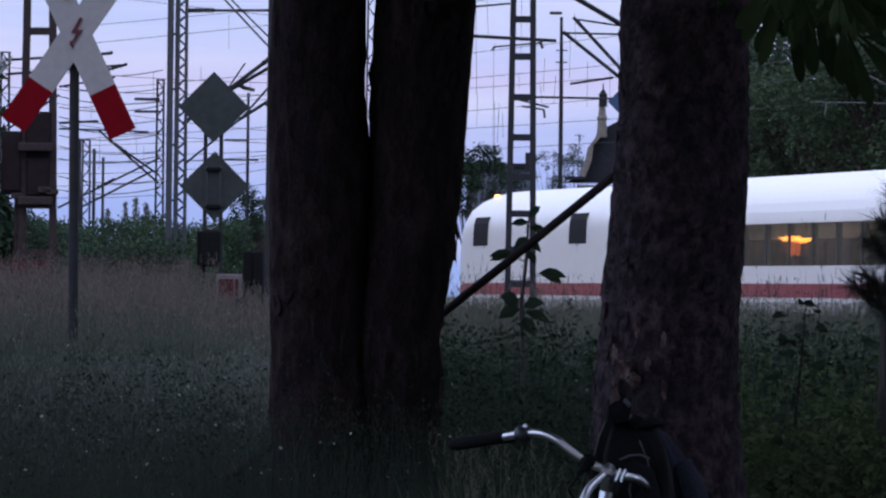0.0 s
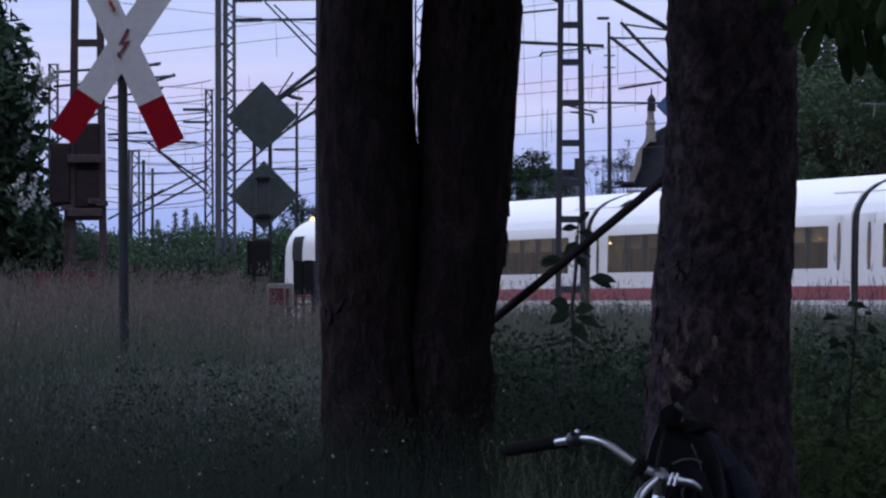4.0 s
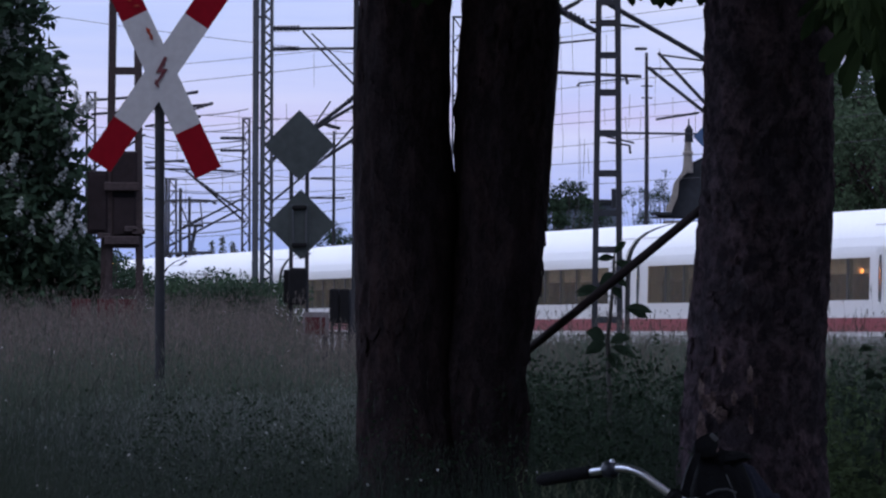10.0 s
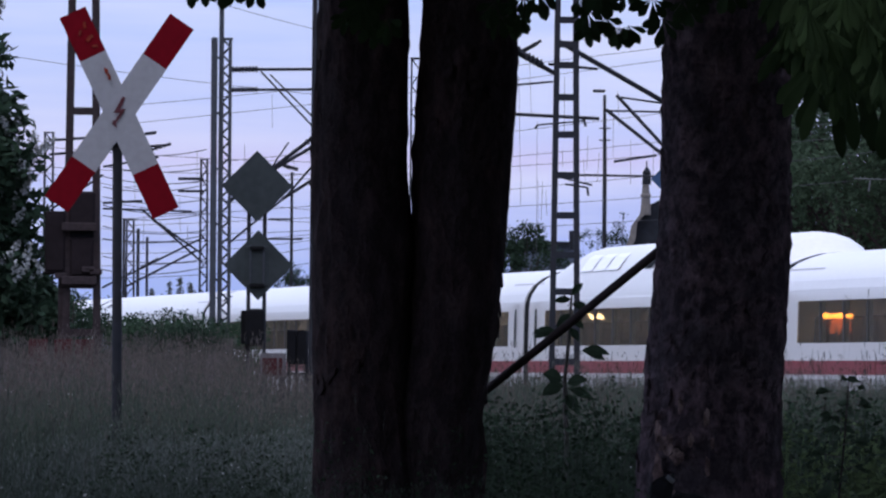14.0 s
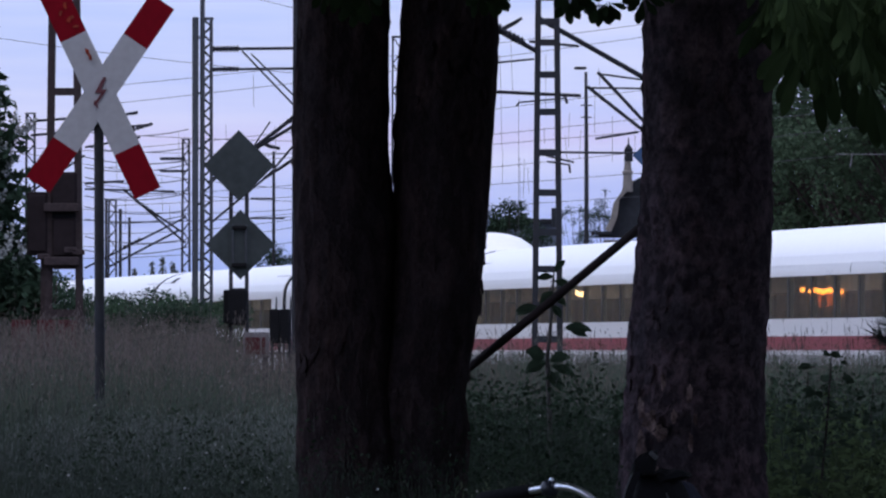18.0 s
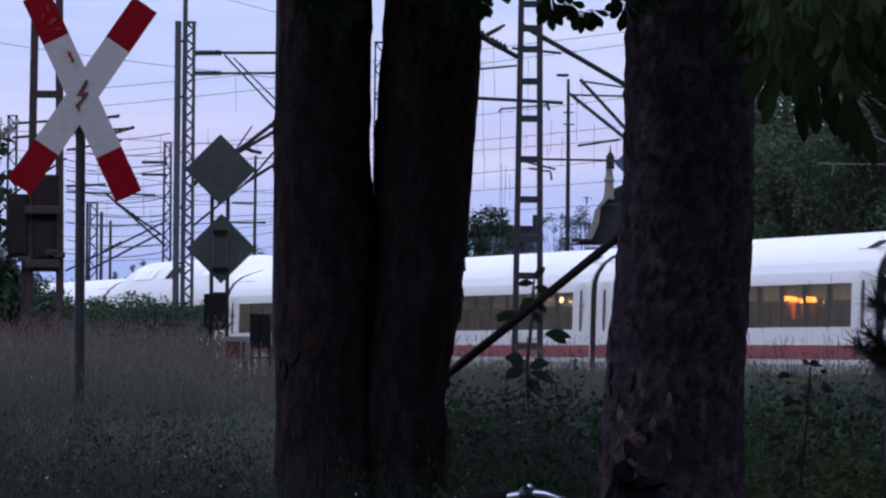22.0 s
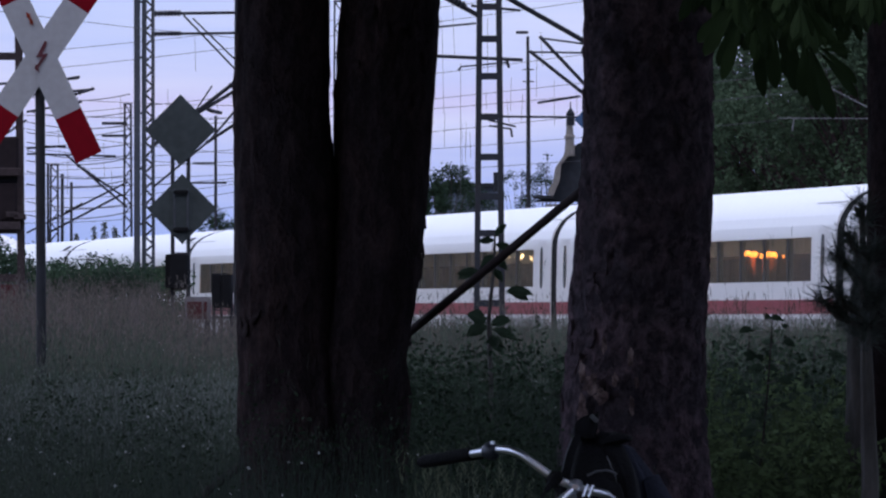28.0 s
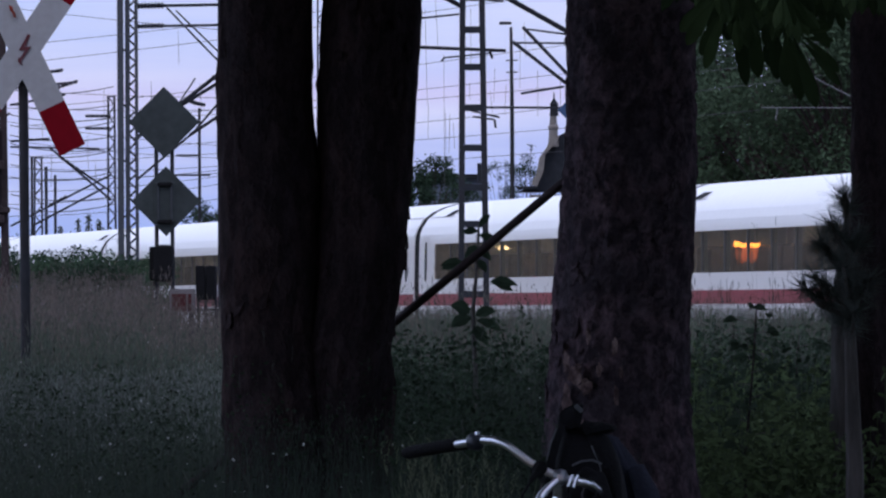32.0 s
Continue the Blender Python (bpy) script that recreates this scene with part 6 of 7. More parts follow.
def build_far_trees():
    rng = np.random.default_rng(21)
    # dark wood to the right, beyond the train
    for i, (px, D, top, rx) in enumerate(((1530, 235, 20, 3.6), (1640, 230, 20, 4.0), (1760, 225, -40, 4.4), (1880, 228, -60, 4.6), (1490, 275, 70, 3.0), (1690, 260, -60, 3.9), (1760, 262, -140, 5.4), (1840, 262, -140, 5.0))):
        x = aside(px, D)
        zt = level(top, D)
        tree("broadleaf_tree", "tall dark green tree behind the railway", x, D, 0, lumps_in(rng, (x, D, zt * 0.55), (rx, rx, zt * 0.47), 75, 0.20), 26000 if i < 4 else 14000, 0.18, LEAF_WOOD, 0.25, 100 + i)
    # trees over the train roof
    for i, (px, D, top, rx, n) in enumerate(((1010, 300, 322, 1.2, 2600), (985, 310, 340, 1.0, 1800), (1055, 320, 352, 1.0, 1500), (1135, 440, 330, 1.2, 900), (1180, 445, 300, 1.1, 950), (620, 300, 395, 0.9, 1500), (600, 320, 410, 0.9, 1300), (660, 320, 400, 1.0, 1300))):
        x = aside(px, D)
        zt = level(top, D)
        tree("broadleaf_tree", "small dark tree showing above the train", x, D, 0, lumps_in(rng, (x, D, zt - 1.4), (rx * 1.35, rx, 1.5), 16, 0.24), int(n * 1.3), 0.14, LEAF_DARK, 0.07, 200 + i)
    for i, (px, D, top) in enumerate(((382, 420, 428), (400, 430, 420), (418, 420, 430), (350, 440, 440), (300, 430, 446))):
        x = aside(px, D)
        zt = level(top, D)
        t = thing("conifer", "small dark conifer beyond the railway", "tree", None, "distant conifers")
        g = Geo()
        g.tube([(x, D, 0), (x, D, zt)], [0.12, 0.02], 6)
        part("trunk", g, BARK_GREY, t)
        r2 = np.random.default_rng(300 + i)
        n = 1500
        h = r2.random(n) ** 1.4
        a = r2.uniform(0, 6.283, n)
        rad = (1 - h) * 1.0 * r2.uniform(0.3, 1.1, n) + 0.04
        p = np.stack([x + np.cos(a) * rad, D + np.sin(a) * rad, 0.6 + h * (zt - 0.6)], 1)
        v, f = leaf_sheet(r2, p, 0.2, 0.6, 0.3)
        part("crown", bulk("crown", v, f, NEEDLE), NEEDLE, t)
    # low trees lining the far side of the track
    for i in range(22):
        D = 292 + (i % 3) * 9
        px = 60 + i * 29
        top = 452 + 9 * math.sin(i * 2.3) + 5 * math.sin(i * 0.9)
        x = aside(px, D)
        zt = level(top, D)
        tree("broadleaf_tree", "low dark tree lining the far side of the track", x, D, 0, [(x + rng.uniform(-0.4, 0.4), D + rng.uniform(-0.5, 0.5), zt * k, 0.95, 0.95, 0.55) for k in (0.08, 0.2, 0.36, 0.52, 0.68, 0.84)], 4200, 0.16, LEAF_FAR, 0.1, 800 + i)
    # hedge in front of the track
    for i in range(22):
        D = 100 + (i % 3) * 4
        px = 150 + i * 17
        top = 488 + 13 * math.sin(i * 1.7) + 9 * math.sin(i * 3.9) + (-46 if i < 6 else 0) + max(0, (px - 420) * 0.12)
        x = aside(px, D)
        zt = level(top, D)
        g0 = ground_z(x, D)
        tree("bush", "dark leafy bush on the bank before the railway", x, D, g0, [(x + rng.uniform(-0.15, 0.15), D + rng.uniform(-0.3, 0.3), g0 + (zt - g0) * k, 0.34, 0.3, 0.24) for k in (0.08, 0.2, 0.36, 0.58, 0.85)], 3400, 0.058, LEAF_FAR if i % 4 == 1 else LEAF_DARK, 0.03, 400 + i)
    # chestnut in flower
    x, D = -6.682, 95.0
    lum = []
    for px, py, r in ((20, 30, 0.55), (-60, 20, 0.8), (-20, 130, 0.8), (60, 130, 0.5), (85, 210, 0.5), (30, 240, 0.7), (105, 300, 0.45), (60, 340, 0.6), (115, 390, 0.4), (0, 380, 0.8), (95, 450, 0.5), (30, 470, 0.8), (-80, 200, 0.9), (-80, 350, 0.9), (-60, 470, 0.9), (-20, -60, 0.7), (-90, -100, 0.9), (-150, 100, 0.9), (-150, 300, 0.9), (80, 520, 0.5), (130, 440, 0.35), (135, 500, 0.4), (60, 545, 0.6), (-20, 560, 0.8), (145, 545, 0.4), (10, 520, 0.7), (160, 450, 0.3), (168, 500, 0.35)):
        lum.append((aside(px, D), D + rng.uniform(-0.5, 0.5), level(py, D), r, r, r * 0.8))
    ch = tree("chestnut_tree", "horse chestnut in flower with white upright blossom candles", x, D, ground_z(x, D), lum, 26000, 0.20, LEAF_DARK, 0.22, 500, 0.42)
    r2 = np.random.default_rng(77)
    cand = crown_points(r2, lum, 560, 1.0)
    cand = cand[(cand[:, 1] < D + 0.2) & (cand[:, 2] > 2.3)]
    candles = []
    for q in range(6):
        h = 0.21 + 0.03 * q
        u = r2.random(80)
        rad = 0.044 * np.sin(np.clip(u * 0.9 + 0.12, 0, 1) * math.pi) ** 0.7 * r2.uniform(0.4, 1.1, 80)
        a = r2.uniform(0, 6.283, 80)
        c = np.stack([np.cos(a) * rad + 0.03 * u * u, np.sin(a) * rad, u * h], 1)
        v, f = leaf_sheet(r2, c, 0.040, 0.0, 0.8, True)
        candles.append(bulk("blossom", v, f, BLOSSOM))
    for k, p in enumerate(cand[:280]):
        part("blossom", candles[k % 6], BLOSSOM, ch).matrix_basis = Matrix.Translation(tuple(p)) @ Matrix.Rotation(r2.uniform(-0.6, 0.6), 4, "Y") @ Matrix.Rotation(r2.uniform(-0.3, 0.5), 4, "X")


build_church()
build_house()
build_far_trees()


# street lamps of the road beyond the crossing, mirrored in the coach windows
def build_side_lamps():
    for (bx, by, bz), mat, lab, w in (((-22.63, 211.86, 4.12), LAMP_ORANGE, "street lamp with orange sodium light", 0.8), ((-22.67, 231.7, 4.05), LAMP_WARM, "street lamp with warm white light", 0.3)):
        l = thing("street_lamp", lab, "street lamp", None, "street lamps")
        g = Geo()
        g.tube([(bx, by, ground_z(bx, by) - 0.1), (bx, by, bz - 0.1)], [0.08, 0.05], 8)
        part("pole", g, STEEL, l)
        g = Geo()
        g.box((bx, by, bz + 0.05), (w + 0.1, 0.35, 0.08), None, 0.03)
        part("hood", g, STEEL, l)
        g = Geo()
        g.box((bx, by, bz - 0.06), (w, 0.3, 0.16), None, 0.05)
        part("lamp_bowl", g, mat, l)
        if mat is LAMP_ORANGE:
            # glowing cone added for the reddish trail below the mirrored lamp
            g = Geo()
            g.tube([(bx, by, bz - 0.14), (bx, by, bz - 0.40), (bx, by, bz - 0.62)], [0.20, 0.16, 0.09], 12)
            part("lamp_skirt", g, TRAIL_RED, l, "reddish glow added for the trail under the mirrored lamp")


build_side_lamps()


# unseen trees added: shade behind the viewpoint, dark window reflections beyond the crossing
def build_unseen_woods():
    rng = np.random.default_rng(61)
    first = None
    spots = [(-34 + 5.5 * i + rng.uniform(-1, 1), -17 - 5 * (i % 2), 0.6) for i in range(14)] + [(-11, 52, 0.7), (-12, 62, 0.7), (-13, 72, 0.7), (-14, 82, 0.7), (11, 34, 0.7), (15, 6, 0.8), (13, 20, 0.7)]
    spots += [(-38 - 5 * (i % 2), 150 + 7 * i, 0.8) for i in range(26)]
    for x, y, k in spots:
        if first is None:
            c = (0, 0, 8.0)
            lum = lumps_in(rng, c, (5.2, 5.2, 7.0), 26, 0.36)
            first = tree("broadleaf_tree", "unseen dense tree added for shade and dark reflections", 0, 0, 0, lum, 5000, 0.82, LEAF_FAR, 0.3, 600)
            first["group"] = "trees round the meadow"
            t = first
            t.matrix_basis = pose(x, y, ground_z(x, y))
        else:
            t = copy_thing(first, pose(x, y, ground_z(x, y), 0, 0, rng.uniform(0, 360)) )
            t.scale = (k, k, k)


build_unseen_woods()


# ---------- meadow ----------
def blades(rng, n, y0, y1, spread, height, width, lean=0.32, power=1.0, short=False):
    """Curved grass blades rooted over the meadow between two distances."""
    y = y0 + (y1 - y0) * rng.random(n) ** power
    x = (rng.random(n) - 0.5) * 2 * (y * 0.078 + spread) - y * 0.004
    keep = ~((x > 0.16 * y / 15 + 0.06) & (y > 15.2) & (y < 26)) | (rng.random(n) < 0.85)
    keep &= ~((np.abs(x + 0.02) < 0.40) & (y > 14) & (y < 19.1)) | (rng.random(n) < 0.50)
    keep &= ~((x > 1.0) & (y > 14) & (y < 19.75)) | (rng.random(n) < 0.35)
    # blades thinned by the forked tree to stand in for shade there
    keep &= ~((x > -0.95) & (x < 0.4) & (y > 16) & (y < 27)) | (rng.random(n) < 0.22)
    x, y = x[keep], y[keep]
    n = len(x)
    z = np.array([ground_z(a, b) for a, b in zip(x, y)])
    low = np.where(y < 15.6, 0.74, 1.0)
    low = np.where((x > 0.42) & (y < 19.5), np.minimum(low, 0.70), low)
    low = np.where((np.abs(x - 0.05) < 0.42) & (y < 19.1), np.minimum(low, 1.02), low)
    low = np.where((x > 0.9) & (y < 24), np.minimum(low, 0.82), low)
    u = x / y
    low = low * np.where(y > 24, 1 - 0.26 * np.exp(-((u + 0.0165) / 0.005) ** 2), 1.0)
    low = low * np.where((y > 24) & (u > 0.012), 1.14, 1.0)
    clump = 1 + 0.10 * np.sin(x * 1.9 + 0.4 * y) * np.sin(y * 0.55 + 1) + 0.14 * np.sin(x * 5.1 + y * 1.3) * np.sin(y * 2.3 - x * 2.0) + 0.06 * np.sin(x * 13 + y * 3.1)
    h = height * low * clump * rng.uniform(0.5, 1.10, n)
    a = rng.uniform(0, 2 * math.pi, n)
    b = h * np.abs(rng.normal(0, lean, n))
    b = b * np.where((np.abs(x + 0.02) < 0.45) & (y < 19.1), 0.5, 1.0)
    dx, dy = np.cos(a) * b, np.sin(a) * b
    w = width * rng.uniform(0.6, 1.4, n) * np.where((np.abs(x + 0.02) < 0.42) & (y > 14) & (y < 19.1), 0.28, 1.0)
    fa = rng.uniform(-0.9, 0.9, n)
    wx, wy = np.cos(fa) * w / 2, np.sin(fa) * w / 2
    rows = []
    steps = ((0.0, 0.9), (0.55, 1.0), (1.0, 0.1)) if short else ((0.0, 0.9), (0.45, 1.0), (0.8, 0.7), (1.0, 0.08))
    for u, k in steps:
        cx, cy, cz = x + dx * u * u, y + dy * u * u, z + h * (u - 0.12 * u * u * (b / h) * 3)
        rows.append(np.stack([cx - wx * k, cy - wy * k, cz], 1))
        rows.append(np.stack([cx + wx * k, cy + wy * k, cz], 1))
    verts = np.stack(rows, 1).reshape(-1, 3)
    m = len(steps) * 2
    k = np.arange(n)[:, None] * m
    faces = np.concatenate([k + np.array([[2 * q, 2 * q + 1, 2 * q + 3, 2 * q + 2]]) for q in range(len(steps) - 1)], 1).reshape(-1, 4)
    return verts, faces, np.stack([x + dx, y + dy, z + h * (1 - 0.36 * b / h)], 1)


def ears(rng, tips, length, width, crossed=2):
    """Loose seed heads at the tips of stalks: a few crossed slivers each."""
    out_v, out_f = [], []
    n = len(tips)
    for s in range(crossed):
        a = rng.uniform(0, math.pi, n)
        L = length * rng.uniform(0.6, 1.3, n)
        w = width * rng.uniform(0.6, 1.3, n)
        wx, wy = np.cos(a) * w / 2, np.sin(a) * w / 2
        lx = rng.normal(0, 0.18, n) * L
        c = tips + np.stack([rng.normal(0, width * 0.4, n), rng.normal(0, width * 0.4, n), -L * 0.4 + rng.normal(0, length * 0.15, n)], 1)
        v = np.stack([c, c + np.stack([wx, wy, L * 0.4], 1), c + np.stack([lx, lx * 0, L], 1), c + np.stack([-wx, -wy, L * 0.5], 1)], 1).reshape(-1, 3)
        k = np.arange(n)[:, None] * 4 + s * n * 4
        out_v.append(v)
        out_f.append(k + np.array([[0, 1, 2, 3]]))
    return np.concatenate(out_v), np.concatenate(out_f)


def stuff(name, v, f, mat, label, category):
    tagged(new(name, bulk(name, v, f, mat)), label, category, "", "stuff")


def build_meadow():
    rng = np.random.default_rng(5)
    for y0, y1, n, h, w, sp in ((8, 15, 7000, 0.98, 0.0026, 0.8), (15, 20, 60000, 1.04, 0.0015, 0.6), (20, 36, 64000, 1.0, 0.0029, 0.8), (36, 70, 60000, 0.98, 0.0055, 1.2), (70, 128, 32000, 0.95, 0.012, 1.6)):
        v, f, tips = blades(rng, n, y0, y1, sp, h, w, lean=0.42, short=True)
        stuff("meadow_grass", v, f, GRASS, "tall uncut grass in the dusk", "grass")
        n2 = n // (12 if y0 == 15 else 5)
        v, f, tips = blades(rng, n2, y0, y1, sp, h * 1.12, w * 0.45, 0.20, 1.0, True)
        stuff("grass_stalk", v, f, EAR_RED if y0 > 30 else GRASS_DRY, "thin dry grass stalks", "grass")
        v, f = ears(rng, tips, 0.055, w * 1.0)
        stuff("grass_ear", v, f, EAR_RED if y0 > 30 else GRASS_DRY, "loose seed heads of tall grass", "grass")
    # tall pale grass on the bank along the railway
    n = 42000
    along, across = rng.uniform(85, 235, n), -4.6 - 7.0 * rng.random(n)
    x, y = TRACK.x + ALONG.x * along + ACROSS.x * across, TRACK.y + ALONG.y * along + ACROSS.y * across
    z = np.array([ground_z(a, b) for a, b in zip(x, y)])
    h = (0.77 + 0.10 * np.sin(along * 0.9) * np.sin(along * 0.37 + across)) * rng.uniform(0.55, 1.12, n)
    w = rng.uniform(0.008, 0.020, n)
    lx = rng.normal(0, 0.16, n) * h
    a = np.stack([x, y, z], 1)
    v = np.stack([a - np.stack([w, w * 0, w * 0], 1), a + np.stack([w, w * 0, w * 0], 1), a + np.stack([lx * 0.4 + w * 0.9, w * 0, h * 0.6], 1), a + np.stack([lx * 0.4 - w * 0.9, w * 0, h * 0.6], 1), a + np.stack([lx, w * 0, h], 1), a + np.stack([lx - w * 0.2, w * 0, h], 1)], 1).reshape(-1, 3)
    k = np.arange(n)[:, None] * 6
    f = np.concatenate([k + np.array([[0, 1, 2, 3]]), k + np.array([[3, 2, 4, 5]])], 1).reshape(-1, 4)
    stuff("verge_grass", v, f, VERGE, "tall pale grass along the railway bank", "grass")
    # feathery seed heads: pale in a band across the meadow, brownish farther off, green nearest
    for n, y0, slope, scatter, low, high, length, width, tuft, mat, label in (
            (6000, 20.5, 190, 2.6, 0.80, 1.05, 0.018, 0.0032, 8, PANICLE, "feathery pale grass panicles"),
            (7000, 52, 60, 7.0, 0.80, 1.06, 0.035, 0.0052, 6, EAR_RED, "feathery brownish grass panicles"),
            (12000, 31, 150, 6.5, 0.70, 1.04, 0.026, 0.0036, 6, GRASS, "soft green grass heads"),
            (3500, 17.6, 25, 0.9, 0.55, 1.06, 0.016, 0.0020, 8, GRASS, "soft green grass heads")):
        u = rng.uniform(-0.078, 0.016 if y0 < 18 else 0.0, n)
        y = np.clip(y0 + (u + 0.065) * slope + rng.normal(0, scatter, n), 16.2 if y0 < 18 else 19.6, 75)
        x = u * y
        tips = np.stack([x, y, np.array([ground_z(p, q) for p, q in zip(x, y)]) + rng.uniform(low, high, n) - 0.12 * np.exp(-((u + 0.0175) / 0.006) ** 2) * (y > 35)], 1)
        tips = np.repeat(tips, tuft, 0)
        tips += rng.normal(0, 1, tips.shape) * np.array([0.016, 0.016, 0.036]) * y0 / 25
        v, f = ears(rng, tips, length, width * 1.3, 1)
        stuff("grass_panicle", v, f, mat, label, "grass")
    # taller flowering stalks towards the crossing
    n = 320
    y = rng.uniform(38, 60, n)
    x = -y * rng.uniform(0.022, 0.068, n)
    z = np.array([ground_z(p, q) for p, q in zip(x, y)])
    h, lx = rng.uniform(1.02, 1.24, n), rng.normal(0.05, 0.07, n)
    w = 0.0022
    v = np.stack([x - w, y, z + 0.4, x + w, y, z + 0.4, x + lx + w * 0.4, y, z + h, x + lx - w * 0.4, y, z + h], 1).reshape(-1, 3)
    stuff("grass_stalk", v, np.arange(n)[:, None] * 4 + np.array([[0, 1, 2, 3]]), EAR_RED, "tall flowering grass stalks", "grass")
    tips = np.repeat(np.stack([x + lx, y, z + h - 0.05], 1), 14, 0)
    tips += rng.normal(0, 1, tips.shape) * np.array([0.016, 0.012, 0.045])
    v, f = ears(rng, tips, 0.026, 0.0055, 1)
    stuff("grass_panicle", v, f, PLUME, "loose pale pink grass plumes", "grass")
    # pale daisies and clover heads
    n = 700
    y = rng.uniform(15.5, 45, n)
    x = (rng.random(n) - 0.5) * 2 * y * 0.075
    c = np.stack([x, y, np.array([ground_z(a, b) for a, b in zip(x, y)]) + rng.uniform(0.85, 1.05, n)], 1)
    c[:, 2] -= np.where((x > 0.42) & (y < 20), 0.3, 0)
    v, f = leaf_sheet(rng, c, 0.009, 0.0, 0.9, True)
    stuff("meadow_flower", v, f, DAISY, "tiny pale flower heads among the grass", "flowers")
    # fresh blades beside the bicycle
    for k in range(18):
        x0, y0 = rng.uniform(0.20, 0.46), rng.uniform(14.3, 15.2)
        t = thing("grass_tuft", "light green grass tuft beside the bicycle", "grass", None, "fresh grass tufts")
        for q in range(6):
            g = Geo()
            a, h = rng.normal(0, 0.7), rng.uniform(0.80, 1.02)
            pts = []
            for u in (0.0, 0.4, 0.7, 0.9, 1.0):
                bend = u * u * u * 0.10 * a
                pts.append((x0 + bend + a * 0.02 * u, y0 + 0.02 * q * u, ground_z(x0, y0) + h * (u - 0.05 * abs(a) * u ** 5)))
            wd = [0.0010, 0.0016, 0.0020, 0.0016, 0.0003]
            for p, ww in zip(pts, wd):
                g.v += [(p[0] - ww, p[1], p[2]), (p[0] + ww, p[1] + 0.002, p[2])]
            g.f = [(2 * i, 2 * i + 1, 2 * i + 3, 2 * i + 2) for i in range(4)]
            part("blade", g, FRESH, t)
        e = Geo()
        for q in range(5):
            tx, ty = x0 + rng.normal(0, 0.035), y0 + rng.uniform(0, 0.15)
            tz = ground_z(x0, y0) + rng.uniform(0.86, 1.06)
            slant = rng.normal(0, 0.25)
            for i in range(14):
                u = i / 13
                cx, cz = tx + slant * 0.07 * u + rng.normal(0, 0.0025), tz - 0.07 + 0.07 * u
                a = rng.uniform(-0.9, 0.9)
                L, w = rng.uniform(0.008, 0.014), 0.0016
                e.add([(cx - w, ty, cz), (cx + w, ty + 0.002, cz), (cx + math.sin(a) * L, ty, cz + math.cos(a) * L)], [(0, 1, 2)])
        part("ear", e, FRESH, t, "pale grass ears")["kind"] = "stuff"


build_meadow()


def leaf_blade(parent, p, d, length, width, mat):
    """One broad leaf from its stalk end p along d, folded along the rib."""
    p, d = Vector(p), Vector(d).normalized()
    s = d.cross(Vector((0.1, -0.85, 0.5)))
    s = s.normalized() if s.length > 0.1 else Vector((1, 0, 0))
    up = s.cross(d)
    g = Geo()
    vs = [p]
    for u, w in ((0.15, 0.45), (0.4, 1.0), (0.65, 0.9), (0.85, 0.5)):
        c = p + d * length * u - Vector((0, 0, 1)) * length * 0.22 * u * u
        vs += [c + s * width * w / 2 + up * width * 0.12, c, c - s * width * w / 2 + up * width * 0.12]
    vs.append(p + d * length - Vector((0, 0, 1)) * length * 0.24)
    fs = [(0, 1, 2), (0, 2, 3)]
    for r in range(3):
        q = 1 + r * 3
        fs += [(q, q + 3, q + 4, q + 1), (q + 1, q + 4, q + 5, q + 2)]
    fs += [(10, 13, 11), (11, 13, 12)]
    g.add([tuple(v) for v in vs], fs)
    return part("leaf", g, mat, parent)


def build_sapling(x, y, z0, h, n, size, seed, label):
    rng = np.random.default_rng(seed)
    t = thing("sapling", label, "sapling")
    g = Geo()
    pts = [Vector((x + 0.02 * math.sin(k * 1.3), y, z0 + h * k / 6)) for k in range(7)]
    g.tube(pts, [0.007, 0.0065, 0.006, 0.005, 0.004, 0.003, 0.002], 6)
    part("stem", g, BARK_DARK, t)
    for k in range(n):
        u = 0.35 + 0.65 * (k + 0.5) / n
        p = Vector((x, y, z0 + h * u))
        a = k * 2.4
        q = p + Vector((math.cos(a) * size * 1.1, math.sin(a) * size * 0.6, size * 0.25))
        st = Geo()
        st.tube([p, q], 0.002, 4)
        tw = part("twig", st, BARK_GREY, t)
        for e in range(3):
            b = a + (e - 1) * 0.9 + rng.uniform(-0.2, 0.2)
            leaf_blade(tw, q, (math.cos(b), math.sin(b) - 0.2, rng.uniform(-0.2, 0.35)), size * rng.uniform(0.9, 1.3), size * 0.55, WEED)


